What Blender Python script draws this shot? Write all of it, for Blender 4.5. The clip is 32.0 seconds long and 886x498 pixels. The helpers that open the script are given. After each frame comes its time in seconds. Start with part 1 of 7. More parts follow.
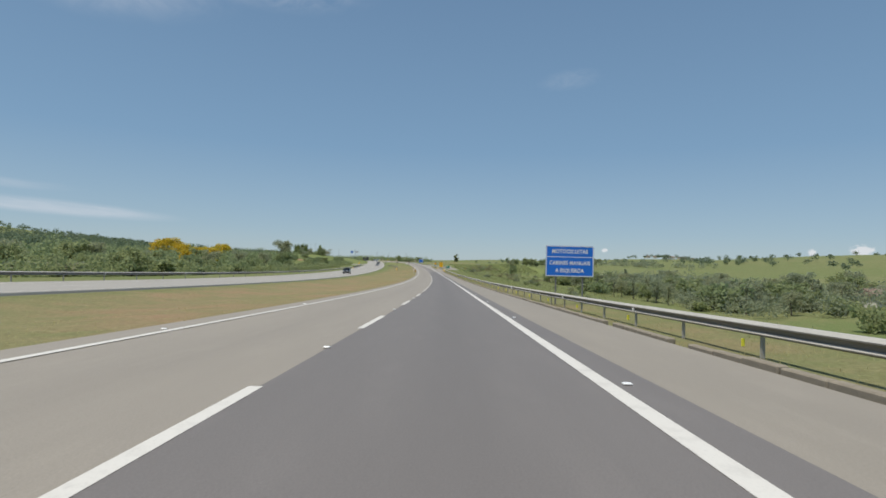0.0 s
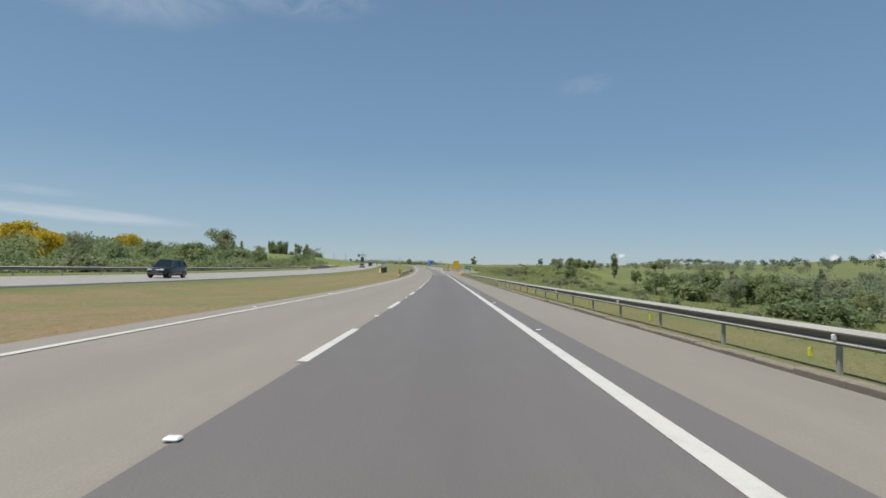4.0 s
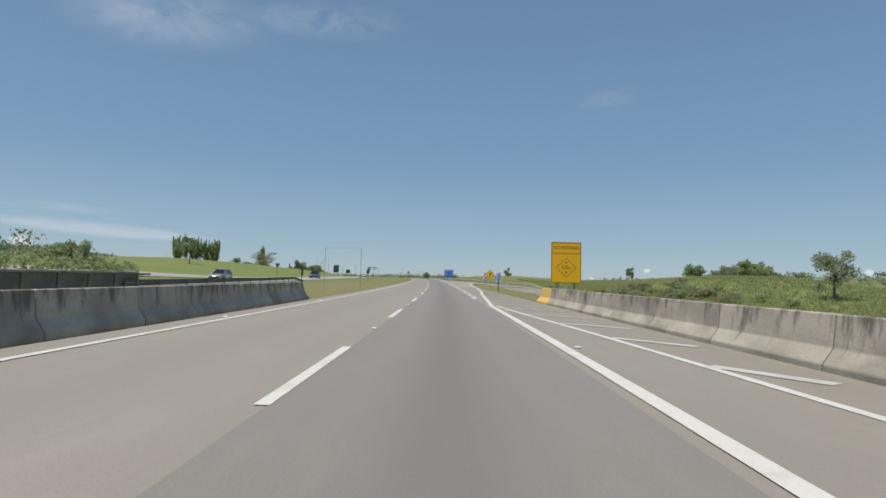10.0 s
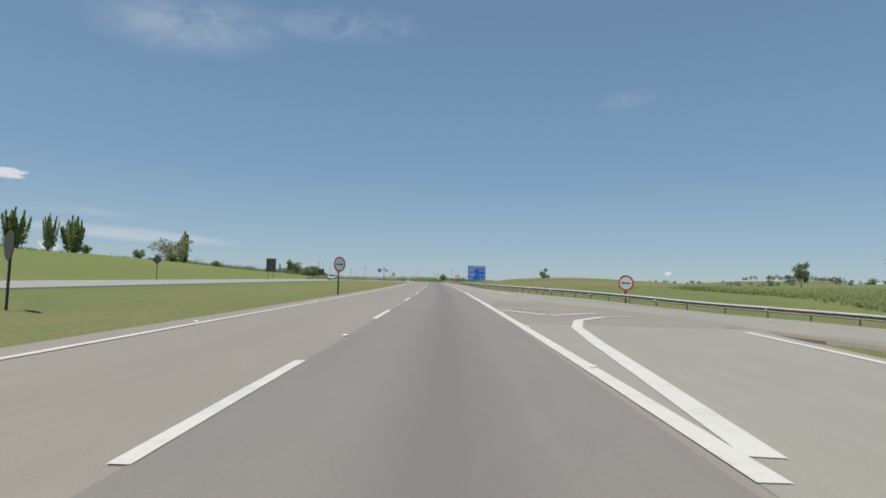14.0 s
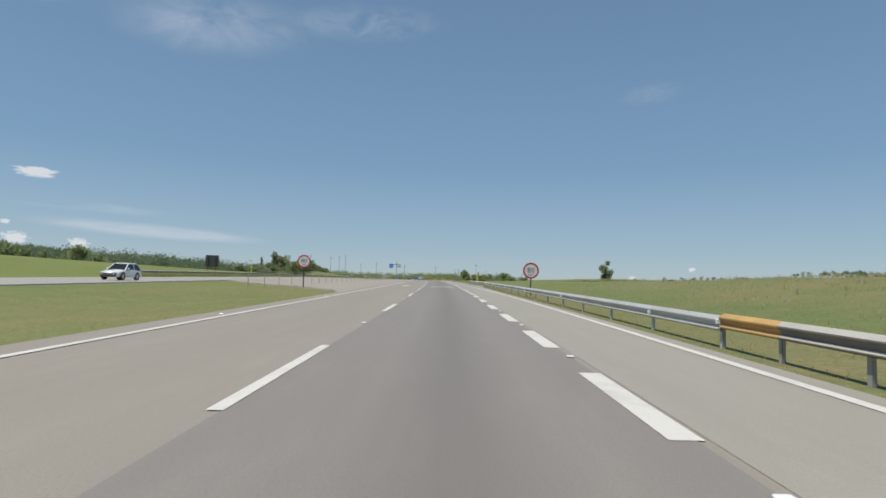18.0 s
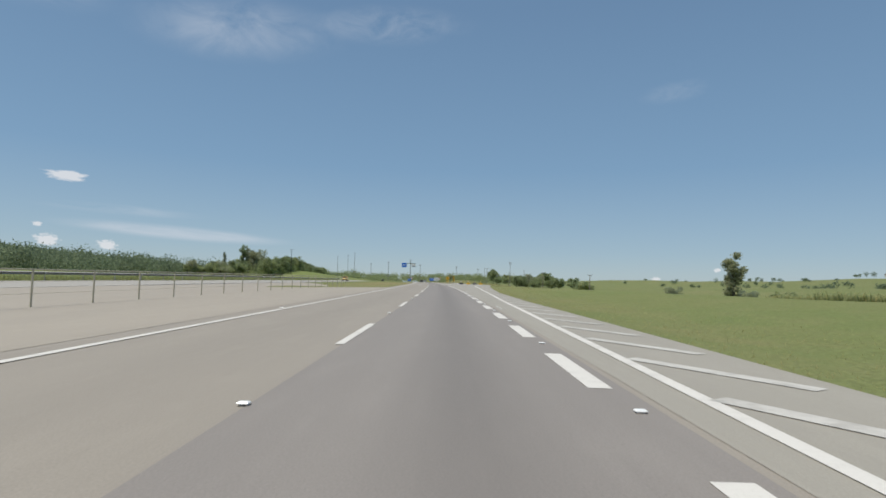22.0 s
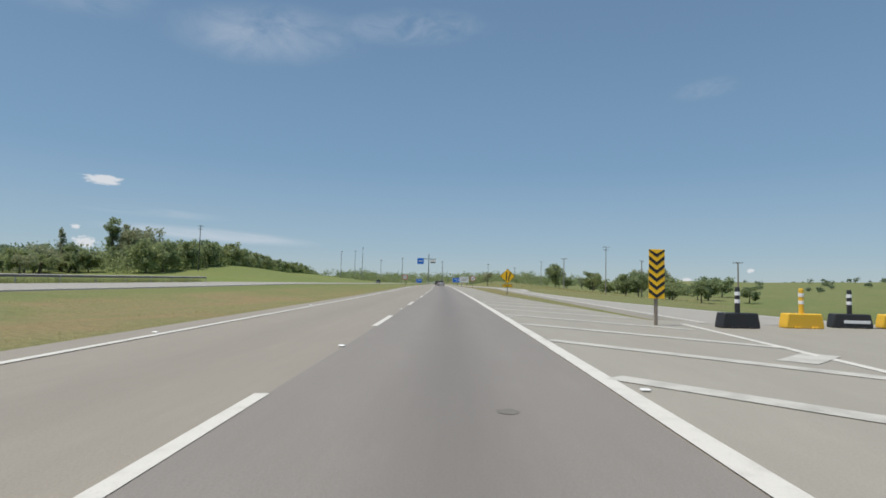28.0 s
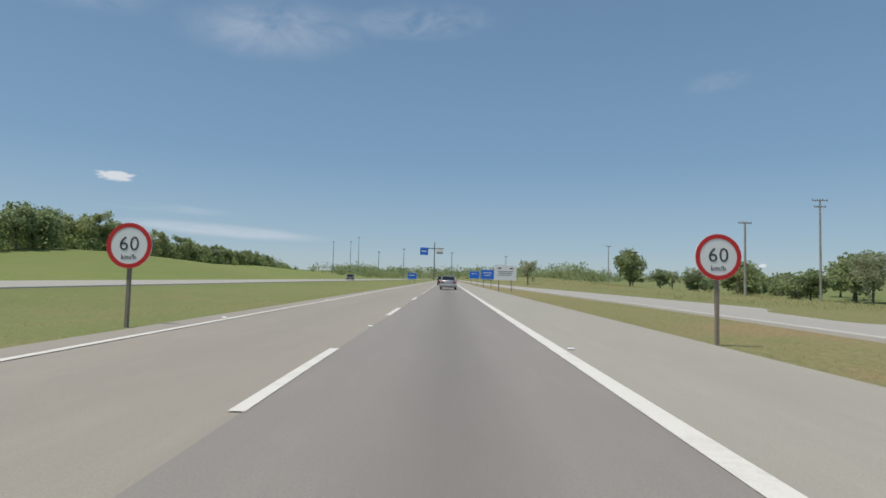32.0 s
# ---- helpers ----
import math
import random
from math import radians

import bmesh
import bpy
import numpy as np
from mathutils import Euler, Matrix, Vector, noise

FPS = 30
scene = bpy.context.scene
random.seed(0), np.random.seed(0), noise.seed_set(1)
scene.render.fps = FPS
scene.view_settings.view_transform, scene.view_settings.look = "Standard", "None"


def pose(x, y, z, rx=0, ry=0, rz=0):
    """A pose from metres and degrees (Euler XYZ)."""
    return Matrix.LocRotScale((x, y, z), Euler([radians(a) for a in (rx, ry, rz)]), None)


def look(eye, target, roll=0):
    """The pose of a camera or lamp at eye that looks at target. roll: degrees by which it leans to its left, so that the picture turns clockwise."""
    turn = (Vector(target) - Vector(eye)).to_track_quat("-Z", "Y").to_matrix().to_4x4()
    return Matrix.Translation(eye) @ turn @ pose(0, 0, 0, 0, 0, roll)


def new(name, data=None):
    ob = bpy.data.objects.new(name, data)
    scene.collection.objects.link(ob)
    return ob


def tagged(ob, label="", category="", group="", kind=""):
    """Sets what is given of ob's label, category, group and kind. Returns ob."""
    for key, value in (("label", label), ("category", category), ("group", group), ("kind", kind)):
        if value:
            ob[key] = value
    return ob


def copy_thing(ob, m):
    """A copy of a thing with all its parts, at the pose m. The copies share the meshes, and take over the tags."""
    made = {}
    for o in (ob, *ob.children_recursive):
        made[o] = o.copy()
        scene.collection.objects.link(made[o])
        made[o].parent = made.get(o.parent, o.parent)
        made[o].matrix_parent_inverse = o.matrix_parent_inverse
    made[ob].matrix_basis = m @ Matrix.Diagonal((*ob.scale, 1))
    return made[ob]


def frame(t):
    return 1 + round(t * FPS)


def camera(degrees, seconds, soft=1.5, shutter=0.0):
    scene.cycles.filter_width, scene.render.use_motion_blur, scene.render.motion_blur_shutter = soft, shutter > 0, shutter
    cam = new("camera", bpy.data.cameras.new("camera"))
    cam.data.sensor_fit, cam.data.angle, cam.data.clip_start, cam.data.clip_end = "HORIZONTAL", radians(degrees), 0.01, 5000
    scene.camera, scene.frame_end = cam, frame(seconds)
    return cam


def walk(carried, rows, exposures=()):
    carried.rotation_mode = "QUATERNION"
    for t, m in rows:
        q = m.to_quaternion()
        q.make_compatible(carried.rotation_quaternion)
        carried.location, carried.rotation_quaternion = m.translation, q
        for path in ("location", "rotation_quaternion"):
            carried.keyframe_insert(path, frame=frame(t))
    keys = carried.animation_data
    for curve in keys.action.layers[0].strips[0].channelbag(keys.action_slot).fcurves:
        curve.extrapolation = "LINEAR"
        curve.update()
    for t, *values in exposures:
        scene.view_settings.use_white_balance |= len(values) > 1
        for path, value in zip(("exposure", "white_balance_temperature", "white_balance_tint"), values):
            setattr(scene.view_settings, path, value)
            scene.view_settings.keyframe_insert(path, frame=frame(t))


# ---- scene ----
# the camera: seconds, place, heading and pitch in degrees
PATH = [
    (0.0, 0.000, 0.000, 1.209, 0.427, 1.839), (0.5, 0.013, 13.417, 0.925, 0.416, 1.899), (1.0, 0.022, 26.800, 0.675, 0.459, 1.892),
    (1.5, 0.012, 40.148, 0.458, 0.579, 1.735), (2.0, -0.037, 53.463, 0.273, 0.787, 1.675), (2.5, -0.143, 66.743, 0.120, 1.086, 1.854),
    (3.0, -0.324, 79.988, -0.003, 1.426, 1.926), (3.5, -0.579, 93.197, -0.097, 1.740, 2.132), (4.0, -0.899, 106.371, -0.162, 1.997, 2.362),
    (4.5, -1.272, 119.496, -0.200, 2.206, 2.482), (5.0, -1.685, 132.556, -0.213, 2.375, 2.473), (5.5, -2.132, 145.554, -0.201, 2.516, 2.418),
    (6.0, -2.607, 158.488, -0.165, 2.638, 2.563), (6.5, -3.116, 171.358, -0.108, 2.841, 2.934), (7.0, -3.665, 184.164, -0.031, 3.028, 3.072),
    (7.5, -4.246, 196.906, 0.066, 3.145, 3.187), (8.0, -4.858, 209.585, 0.180, 3.327, 3.334), (8.5, -5.518, 222.267, 0.311, 3.582, 3.384),
    (9.0, -6.242, 235.020, 0.459, 3.872, 3.477), (9.5, -7.030, 247.844, 0.623, 4.115, 3.707), (10.0, -7.875, 260.739, 0.801, 4.331, 3.840),
    (10.5, -8.777, 273.705, 0.994, 4.582, 3.810), (11.0, -9.737, 286.742, 1.200, 4.792, 3.666), (11.5, -10.746, 299.849, 1.417, 4.963, 3.882),
    (12.0, -11.797, 313.028, 1.646, 5.107, 3.874), (12.5, -12.885, 326.283, 1.884, 5.233, 3.881), (13.0, -14.025, 339.618, 2.130, 5.492, 4.018),
    (13.5, -15.246, 353.030, 2.385, 5.858, 4.127), (14.0, -16.560, 366.518, 2.645, 6.223, 4.086), (14.5, -17.957, 380.081, 2.910, 6.491, 3.992),
    (15.0, -19.422, 393.721, 3.180, 6.726, 3.984), (15.5, -20.951, 407.439, 3.452, 6.946, 4.000), (16.0, -22.543, 421.234, 3.725, 7.169, 3.986),
    (16.5, -24.196, 435.069, 3.997, 7.410, 3.897), (17.0, -25.913, 448.906, 4.267, 7.686, 3.711), (17.5, -27.700, 462.744, 4.534, 7.985, 3.622),
    (18.0, -29.561, 476.583, 4.796, 8.282, 3.676), (18.5, -31.491, 490.422, 5.052, 8.548, 3.756), (19.0, -33.480, 504.263, 5.301, 8.757, 3.696),
    (19.5, -35.522, 518.106, 5.544, 8.980, 3.691), (20.0, -37.628, 531.949, 5.778, 9.274, 3.752), (20.5, -39.809, 545.752, 6.003, 9.634, 3.814),
    (21.0, -42.061, 559.473, 6.218, 9.961, 3.801), (21.5, -44.372, 573.116, 6.422, 10.222, 3.732), (22.0, -46.724, 586.682, 6.615, 10.397, 3.710),
    (22.5, -49.096, 600.176, 6.799, 10.493, 3.784), (23.0, -51.478, 613.598, 6.971, 10.588, 3.522), (23.5, -53.878, 626.948, 7.134, 10.748, 3.564),
    (24.0, -56.313, 640.222, 7.287, 10.991, 3.644), (24.5, -58.802, 653.392, 7.430, 11.367, 3.642), (25.0, -61.355, 666.432, 7.565, 11.738, 3.520),
    (25.5, -63.965, 679.343, 7.691, 12.073, 3.527), (26.0, -66.620, 692.126, 7.809, 12.345, 3.467), (26.5, -69.305, 704.784, 7.922, 12.561, 3.412),
    (27.0, -72.009, 717.320, 8.029, 12.736, 3.411), (27.5, -74.725, 729.735, 8.132, 12.893, 3.506), (28.0, -77.451, 742.029, 8.233, 13.064, 3.730),
    (28.5, -80.188, 754.201, 8.331, 13.239, 3.609), (29.0, -82.934, 766.255, 8.430, 13.383, 3.496), (29.5, -85.678, 778.190, 8.529, 13.456, 3.446),
    (30.0, -88.409, 790.011, 8.632, 13.521, 3.347), (30.5, -91.127, 801.717, 8.738, 13.568, 3.338), (31.0, -93.831, 813.308, 8.850, 13.647, 3.300),
    (31.5, -96.534, 824.781, 8.968, 13.826, 3.468), (32.0, -99.246, 836.134, 9.096, 13.992, 3.218),
]
HEADING = [-5.5104e-13, 7.04277e-10, -2.16609e-07, 0.000298596, -0.00641382]
HEIGHT = [9.00072e-14, -1.22573e-10, -2.72104e-08, 9.38016e-05, -0.0224247, 0.039197]
LENGTH = 844.4


def aim(x, y, z, yaw, pitch):
    """The camera's pose: heading and pitch in degrees; the mount leans by 1.5 degrees."""
    return pose(x, y, z, 90 + pitch, 0, yaw) @ pose(0, 0, 0, 0, 0, LEAN)


LEAN = 1.5
cam = camera(76.2, 32.0, soft=1.7, shutter=0.02)
walk(cam, [(t, aim(x, y, z, yaw, pitch)) for t, x, y, z, yaw, pitch in PATH])
scene.view_settings.exposure = 0.0

# ---- sky and sun ----
SUN_ELEVATION, SUN_BEARING = 70.0, 126.0      # bearing of the sun, degrees to the left of the road's first heading
sky_world = bpy.data.worlds.new("sky")
scene.world = sky_world
sky_world.use_nodes = True
wn, wl = sky_world.node_tree.nodes, sky_world.node_tree.links
wn.clear()
sky = wn.new("ShaderNodeTexSky")
sky.sky_type = "NISHITA"
sky.sun_disc = False
sky.sun_elevation = radians(SUN_ELEVATION)
sky.sun_rotation = radians(-SUN_BEARING)
sky.altitude = 600
sky.air_density, sky.dust_density, sky.ozone_density = 1.0, 0.6, 1.6
towards = wn.new("ShaderNodeTexCoord").outputs["Generated"]
split = wn.new("ShaderNodeSeparateXYZ")
wl.new(towards, split.inputs[0])
fade = wn.new("ShaderNodeValToRGB")
fade.color_ramp.elements[0].position, fade.color_ramp.elements[0].color = 0.0, (3.3, 4.2, 4.7, 1)
fade.color_ramp.elements[1].position, fade.color_ramp.elements[1].color = 0.45, (1.25, 2.2, 3.5, 1)
_c = fade.color_ramp.elements.new(0.06)
_c.color = (2.58, 3.7, 4.65, 1)
_c = fade.color_ramp.elements.new(0.2)
_c.color = (1.66, 2.87, 4.25, 1)
wl.new(split.outputs[2], fade.inputs[0])


CLOUDS = (((-0.692, 0.706, 0.1475), 0.03, 0.009, 0.2), ((0.5893, 0.807, 0.038), 0.016, 0.011, 0.5), ((0.5405, 0.8405, 0.036), 0.006, 0.006, 0.8), ((-0.712, 0.7005, 0.052), 0.018, 0.01, 0.9),
          ((-0.657, 0.752, 0.0487), 0.016, 0.009, 1.3), ((0.2678, 0.9628, 0.036), 0.006, 0.004, 0.3), ((0.179, 0.9836, 0.02), 0.009, 0.004, 0.7), ((-0.72, 0.69, 0.0742), 0.007, 0.004, 0.4))      # direction, width, height, seed


def world_node(kind, **values):
    n = wn.new(kind)
    for key, v in values.items():
        n.inputs[int(key[1:])].default_value = v
    return n


def blend(fac, a, b):
    n = wn.new("ShaderNodeMix")
    n.data_type = "RGBA"
    if hasattr(fac, "is_linked"):
        wl.new(fac, n.inputs[0])
    else:
        n.inputs[0].default_value = fac
    wl.new(a, n.inputs[6])
    if hasattr(b, "is_linked"):
        wl.new(b, n.inputs[7])
    else:
        n.inputs[7].default_value = b
    return n.outputs[2]


def times(a, b):
    n = wn.new("ShaderNodeMath")
    n.operation = "MULTIPLY"
    wl.new(a, n.inputs[0])
    wl.new(b, n.inputs[1])
    return n.outputs[0]


colour = blend(0.8, sky.outputs[0], fade.outputs[0])


def veil(bearing, elevation, wide, high, tilt, grain, lo, hi, top, seed):
    """A thin veil of cloud: where it stands in degrees, its half-sizes in degrees, how it leans, its grain across and along, and how thick it is."""
    b = radians(bearing)
    u = wn.new("ShaderNodeVectorMath")
    u.operation = "DOT_PRODUCT"
    u.inputs[1].default_value = (math.cos(b) / math.sin(radians(wide)), math.sin(b) / math.sin(radians(wide)), 0)
    wl.new(towards, u.inputs[0])
    v = wn.new("ShaderNodeMath")
    v.operation = "MULTIPLY_ADD"
    v.inputs[1].default_value, v.inputs[2].default_value = 1 / math.sin(radians(high)), -math.sin(radians(elevation)) / math.sin(radians(high))
    wl.new(split.outputs[2], v.inputs[0])
    w = wn.new("ShaderNodeMath")
    w.operation = "MULTIPLY_ADD"
    w.inputs[1].default_value = -tilt
    wl.new(u.outputs["Value"], w.inputs[0])
    wl.new(v.outputs[0], w.inputs[2])
    flat = wn.new("ShaderNodeCombineXYZ")
    flat.inputs[2].default_value = seed
    wl.new(u.outputs["Value"], flat.inputs[0])
    wl.new(w.outputs[0], flat.inputs[1])
    far = wn.new("ShaderNodeVectorMath")
    far.operation = "DISTANCE"
    far.inputs[1].default_value = (0, 0, seed)
    wl.new(flat.outputs[0], far.inputs[0])
    edge = wn.new("ShaderNodeMapRange")
    edge.interpolation_type = "SMOOTHSTEP"
    edge.inputs[1].default_value, edge.inputs[2].default_value = 1.0, 0.25
    wl.new(far.outputs["Value"], edge.inputs[0])
    m = wn.new("ShaderNodeMapping")
    m.inputs["Scale"].default_value = (*grain, 1)
    wl.new(flat.outputs[0], m.inputs["Vector"])
    n = wn.new("ShaderNodeTexNoise")
    n.inputs["Scale"].default_value, n.inputs["Detail"].default_value, n.inputs["Roughness"].default_value = 1.0, 6.0, 0.6
    n.inputs["Distortion"].default_value = 0.5
    wl.new(m.outputs[0], n.inputs["Vector"])
    r = wn.new("ShaderNodeMapRange")
    r.inputs[1].default_value, r.inputs[2].default_value, r.inputs[4].default_value = lo, hi, top
    wl.new(n.outputs["Fac"], r.inputs[0])
    return times(edge.outputs[0], r.outputs[0])


VEILS = (  # high thin cirrus with a long tail, low streaks above the hills, a faint wisp
    (31.0, 23.0, 10.5, 3.0, 0.25, (2.2, 1.1), 0.3, 0.72, 0.42, 1.7), (16.5, 25.0, 9.0, 1.9, 0.2, (2.4, 1.0), 0.36, 0.75, 0.3, 4.2), (49.0, 24.0, 9.0, 3.0, 0.0, (1.6, 1.0), 0.35, 0.75, 0.3, 6.1),
    (35.5, 4.2, 11.5, 0.8, -0.55, (1.4, 0.8), 0.2, 0.62, 0.66, 2.4), (40.0, 5.9, 8.0, 0.6, -0.2, (1.6, 0.8), 0.35, 0.7, 0.22, 8.8), (-12.0, 18.4, 3.6, 1.1, 0.3, (1.8, 1.2), 0.34, 0.75, 0.16, 3.3),
)
for _veil in VEILS:
    colour = blend(veil(*_veil), colour, (5.3, 5.7, 6.3, 1))


def small_cloud(direction, wide, high, seed):
    """One small fair-weather cloud that stands in a direction of the sky."""
    off = wn.new("ShaderNodeVectorMath")
    off.operation = "SUBTRACT"
    off.inputs[1].default_value = direction
    wl.new(towards, off.inputs[0])
    m = wn.new("ShaderNodeVectorMath")
    m.operation = "MULTIPLY"
    m.inputs[1].default_value = (1 / wide, 1 / wide, 1 / high)
    wl.new(off.outputs[0], m.inputs[0])
    n = wn.new("ShaderNodeTexNoise")
    n.inputs["Scale"].default_value, n.inputs["Detail"].default_value = 1.6 + seed, 5.0
    wl.new(m.outputs[0], n.inputs["Vector"])
    far = wn.new("ShaderNodeVectorMath")
    far.operation = "LENGTH"
    wl.new(m.outputs[0], far.inputs[0])
    add = wn.new("ShaderNodeMath")
    add.operation = "MULTIPLY_ADD"
    add.inputs[1].default_value = -1.6
    wl.new(n.outputs["Fac"], add.inputs[0])
    wl.new(far.outputs["Value"], add.inputs[2])
    r = wn.new("ShaderNodeMapRange")
    r.inputs[1].default_value, r.inputs[2].default_value, r.inputs[4].default_value = 0.15, -0.25, 0.8
    wl.new(add.outputs[0], r.inputs[0])
    return r.outputs[0]


for _d, _w, _h, _n in CLOUDS:
    colour = blend(small_cloud(_d, _w, _h, _n), colour, (6.6, 6.7, 6.9, 1))
back = wn.new("ShaderNodeBackground")
back.inputs["Strength"].default_value = 0.115
wout = wn.new("ShaderNodeOutputWorld")
wl.new(colour, back.inputs["Color"])
wl.new(back.outputs[0], wout.inputs["Surface"])

sun = new("sun", bpy.data.lights.new("sun", "SUN"))
sun.data.energy = 4.3
sun.data.angle = radians(0.55)
sun.data.color = (1.0, 0.945, 0.85)
_b, _e = radians(SUN_BEARING), radians(SUN_ELEVATION)
SUN_FROM = Vector((-math.sin(_b) * math.cos(_e), math.cos(_b) * math.cos(_e), math.sin(_e)))
sun.matrix_world = look(SUN_FROM * 100, (0, 0, 0))


# ---- materials ----
def material(name, rough=0.8, metal=0.0):
    m = bpy.data.materials.new(name)
    m.use_nodes = True
    b = m.node_tree.nodes["Principled BSDF"]
    b.inputs["Roughness"].default_value = rough
    b.inputs["Metallic"].default_value = metal
    return m, m.node_tree.nodes, m.node_tree.links, b


def mix(nodes, links, fac, a, b, blend="MIX"):
    n = nodes.new("ShaderNodeMix")
    n.data_type, n.blend_type = "RGBA", blend
    for key, value in ((0, fac), (6, a), (7, b)):
        if hasattr(value, "is_linked"):
            links.new(value, n.inputs[key])
        elif key == 0:
            n.inputs[0].default_value = value
        else:
            n.inputs[key].default_value = (*value, 1) if len(value) == 3 else value
    return n.outputs[2]


def ramp(nodes, links, value, lo, hi, a=0.0, b=1.0):
    n = nodes.new("ShaderNodeMapRange")
    n.inputs[1].default_value, n.inputs[2].default_value = lo, hi
    n.inputs[3].default_value, n.inputs[4].default_value = a, b
    links.new(value, n.inputs[0])
    return n.outputs[0]


def noise_of(nodes, links, where, scale, detail=4.0, rough=0.6, distortion=0.0):
    n = nodes.new("ShaderNodeTexNoise")
    n.inputs["Scale"].default_value, n.inputs["Detail"].default_value = scale, detail
    n.inputs["Roughness"].default_value, n.inputs["Distortion"].default_value = rough, distortion
    links.new(where, n.inputs["Vector"])
    return n.outputs["Fac"]


def stretched(nodes, links, where, size):
    n = nodes.new("ShaderNodeMapping")
    n.inputs["Scale"].default_value = size
    links.new(where, n.inputs["Vector"])
    return n.outputs[0]


def bump(nodes, links, b, height, strength, distance):
    n = nodes.new("ShaderNodeBump")
    n.inputs["Strength"].default_value, n.inputs["Distance"].default_value = strength, distance
    links.new(height, n.inputs["Height"])
    links.new(n.outputs[0], b.inputs["Normal"])


def worn(name, base, other, rough=0.8, metal=0.0, fine=30.0, coarse=1.5, amount=0.6, relief=0.2, depth=0.01, grain=0.25):
    """A plain worn surface: two colours in large blotches, a fine grain and a slight relief."""
    m, nodes, links, b = material(name, rough, metal)
    where = nodes.new("ShaderNodeTexCoord").outputs["Object"]
    big = noise_of(nodes, links, where, coarse, 5, 0.65)
    small = noise_of(nodes, links, where, fine, 3, 0.7)
    c = mix(nodes, links, ramp(nodes, links, big, 0.35, 0.7, 0, amount), base, other)
    c = mix(nodes, links, grain, c, mix(nodes, links, ramp(nodes, links, small, 0.3, 0.7), (0.35, 0.35, 0.35), (1, 1, 1)), "MULTIPLY")
    links.new(c, b.inputs["Base Color"])
    if relief:
        bump(nodes, links, b, small, relief, depth)
    return m


def along_road(nodes, links):
    """The road's own coordinates, kept on its meshes as a UV map: across and along, in metres."""
    return nodes.new("ShaderNodeUVMap").outputs[0]


def asphalt(name, light, dark, track=0.5, patchy=0.5, lanes=(0.05,), oil=0.3):
    """Worn asphalt: stone grain, blotches, and the smoother, darker wheel tracks and the oil strip of each lane."""
    m, nodes, links, b = material(name, 0.66)
    uv = along_road(nodes, links)
    big = noise_of(nodes, links, stretched(nodes, links, uv, (0.45, 0.06, 1)), 1.0, 5, 0.65)
    mid = noise_of(nodes, links, stretched(nodes, links, uv, (2.2, 0.5, 1)), 1.0, 4, 0.7)
    stone = noise_of(nodes, links, uv, 55.0, 3, 0.8)
    streak = noise_of(nodes, links, stretched(nodes, links, uv, (5.0, 0.05, 1)), 1.0, 4, 0.6)
    c = mix(nodes, links, ramp(nodes, links, big, 0.3, 0.7, 0, patchy), light, dark)
    c = mix(nodes, links, ramp(nodes, links, streak, 0.42, 0.7, 0, track), c, dark)
    c = mix(nodes, links, ramp(nodes, links, mid, 0.5, 0.75, 0, 0.25), c, [v * 1.25 for v in light])
    c = mix(nodes, links, 0.5, c, mix(nodes, links, ramp(nodes, links, stone, 0.3, 0.72), (0.55, 0.55, 0.55), (1.25, 1.25, 1.25)), "MULTIPLY")
    sep = nodes.new("ShaderNodeSeparateXYZ")
    links.new(uv, sep.inputs[0])
    for lane in lanes:
        off = nodes.new("ShaderNodeMath")
        off.operation = "SUBTRACT"
        off.inputs[1].default_value = lane
        links.new(sep.outputs[0], off.inputs[0])
        ab = nodes.new("ShaderNodeMath")
        ab.operation = "ABSOLUTE"
        links.new(off.outputs[0], ab.inputs[0])
        c = mix(nodes, links, ramp(nodes, links, ab.outputs[0], 0.8, 0.12, 0, oil), c, [v * 0.72 for v in dark])
    links.new(c, b.inputs["Base Color"])
    bump(nodes, links, b, stone, 0.35, 0.006)
    return m


def painted(name, colour, wear=(0.2, 0.2, 0.19), amount=0.75, lo=0.52, hi=0.72, rough=0.6):
    """Road paint that is worn through to the asphalt in places."""
    m, nodes, links, b = material(name, rough)
    uv = nodes.new("ShaderNodeTexCoord").outputs["Object"]
    a = noise_of(nodes, links, uv, 1.7, 5, 0.75)
    s = noise_of(nodes, links, uv, 38, 3, 0.8)
    c = mix(nodes, links, ramp(nodes, links, a, lo, hi, 0, amount), colour, wear)
    c = mix(nodes, links, ramp(nodes, links, s, 0.52, 0.75, 0, 0.35), c, wear)
    links.new(c, b.inputs["Base Color"])
    bump(nodes, links, b, s, 0.2, 0.004)
    return m


def greenery(name, light, dark, rough=0.75, hue=0.5):
    m, nodes, links, b = material(name, rough)
    g = nodes.new("ShaderNodeNewGeometry").outputs["Random Per Island"]
    o = nodes.new("ShaderNodeObjectInfo").outputs["Random"]
    c = mix(nodes, links, g, light, dark)
    c = mix(nodes, links, ramp(nodes, links, o, 0, 1, 0, hue), c, [v * k for v, k in zip(light, (1.5, 1.15, 0.7))])
    links.new(c, b.inputs["Base Color"])
    b.inputs["Specular IOR Level"].default_value = 0.25
    t = nodes.new("ShaderNodeBsdfTranslucent")
    links.new(c, t.inputs["Color"])
    mx = nodes.new("ShaderNodeMixShader")
    mx.inputs[0].default_value = 0.58
    links.new(b.outputs[0], mx.inputs[1])
    links.new(t.outputs[0], mx.inputs[2])
    links.new(mx.outputs[0], nodes["Material Output"].inputs["Surface"])
    return m


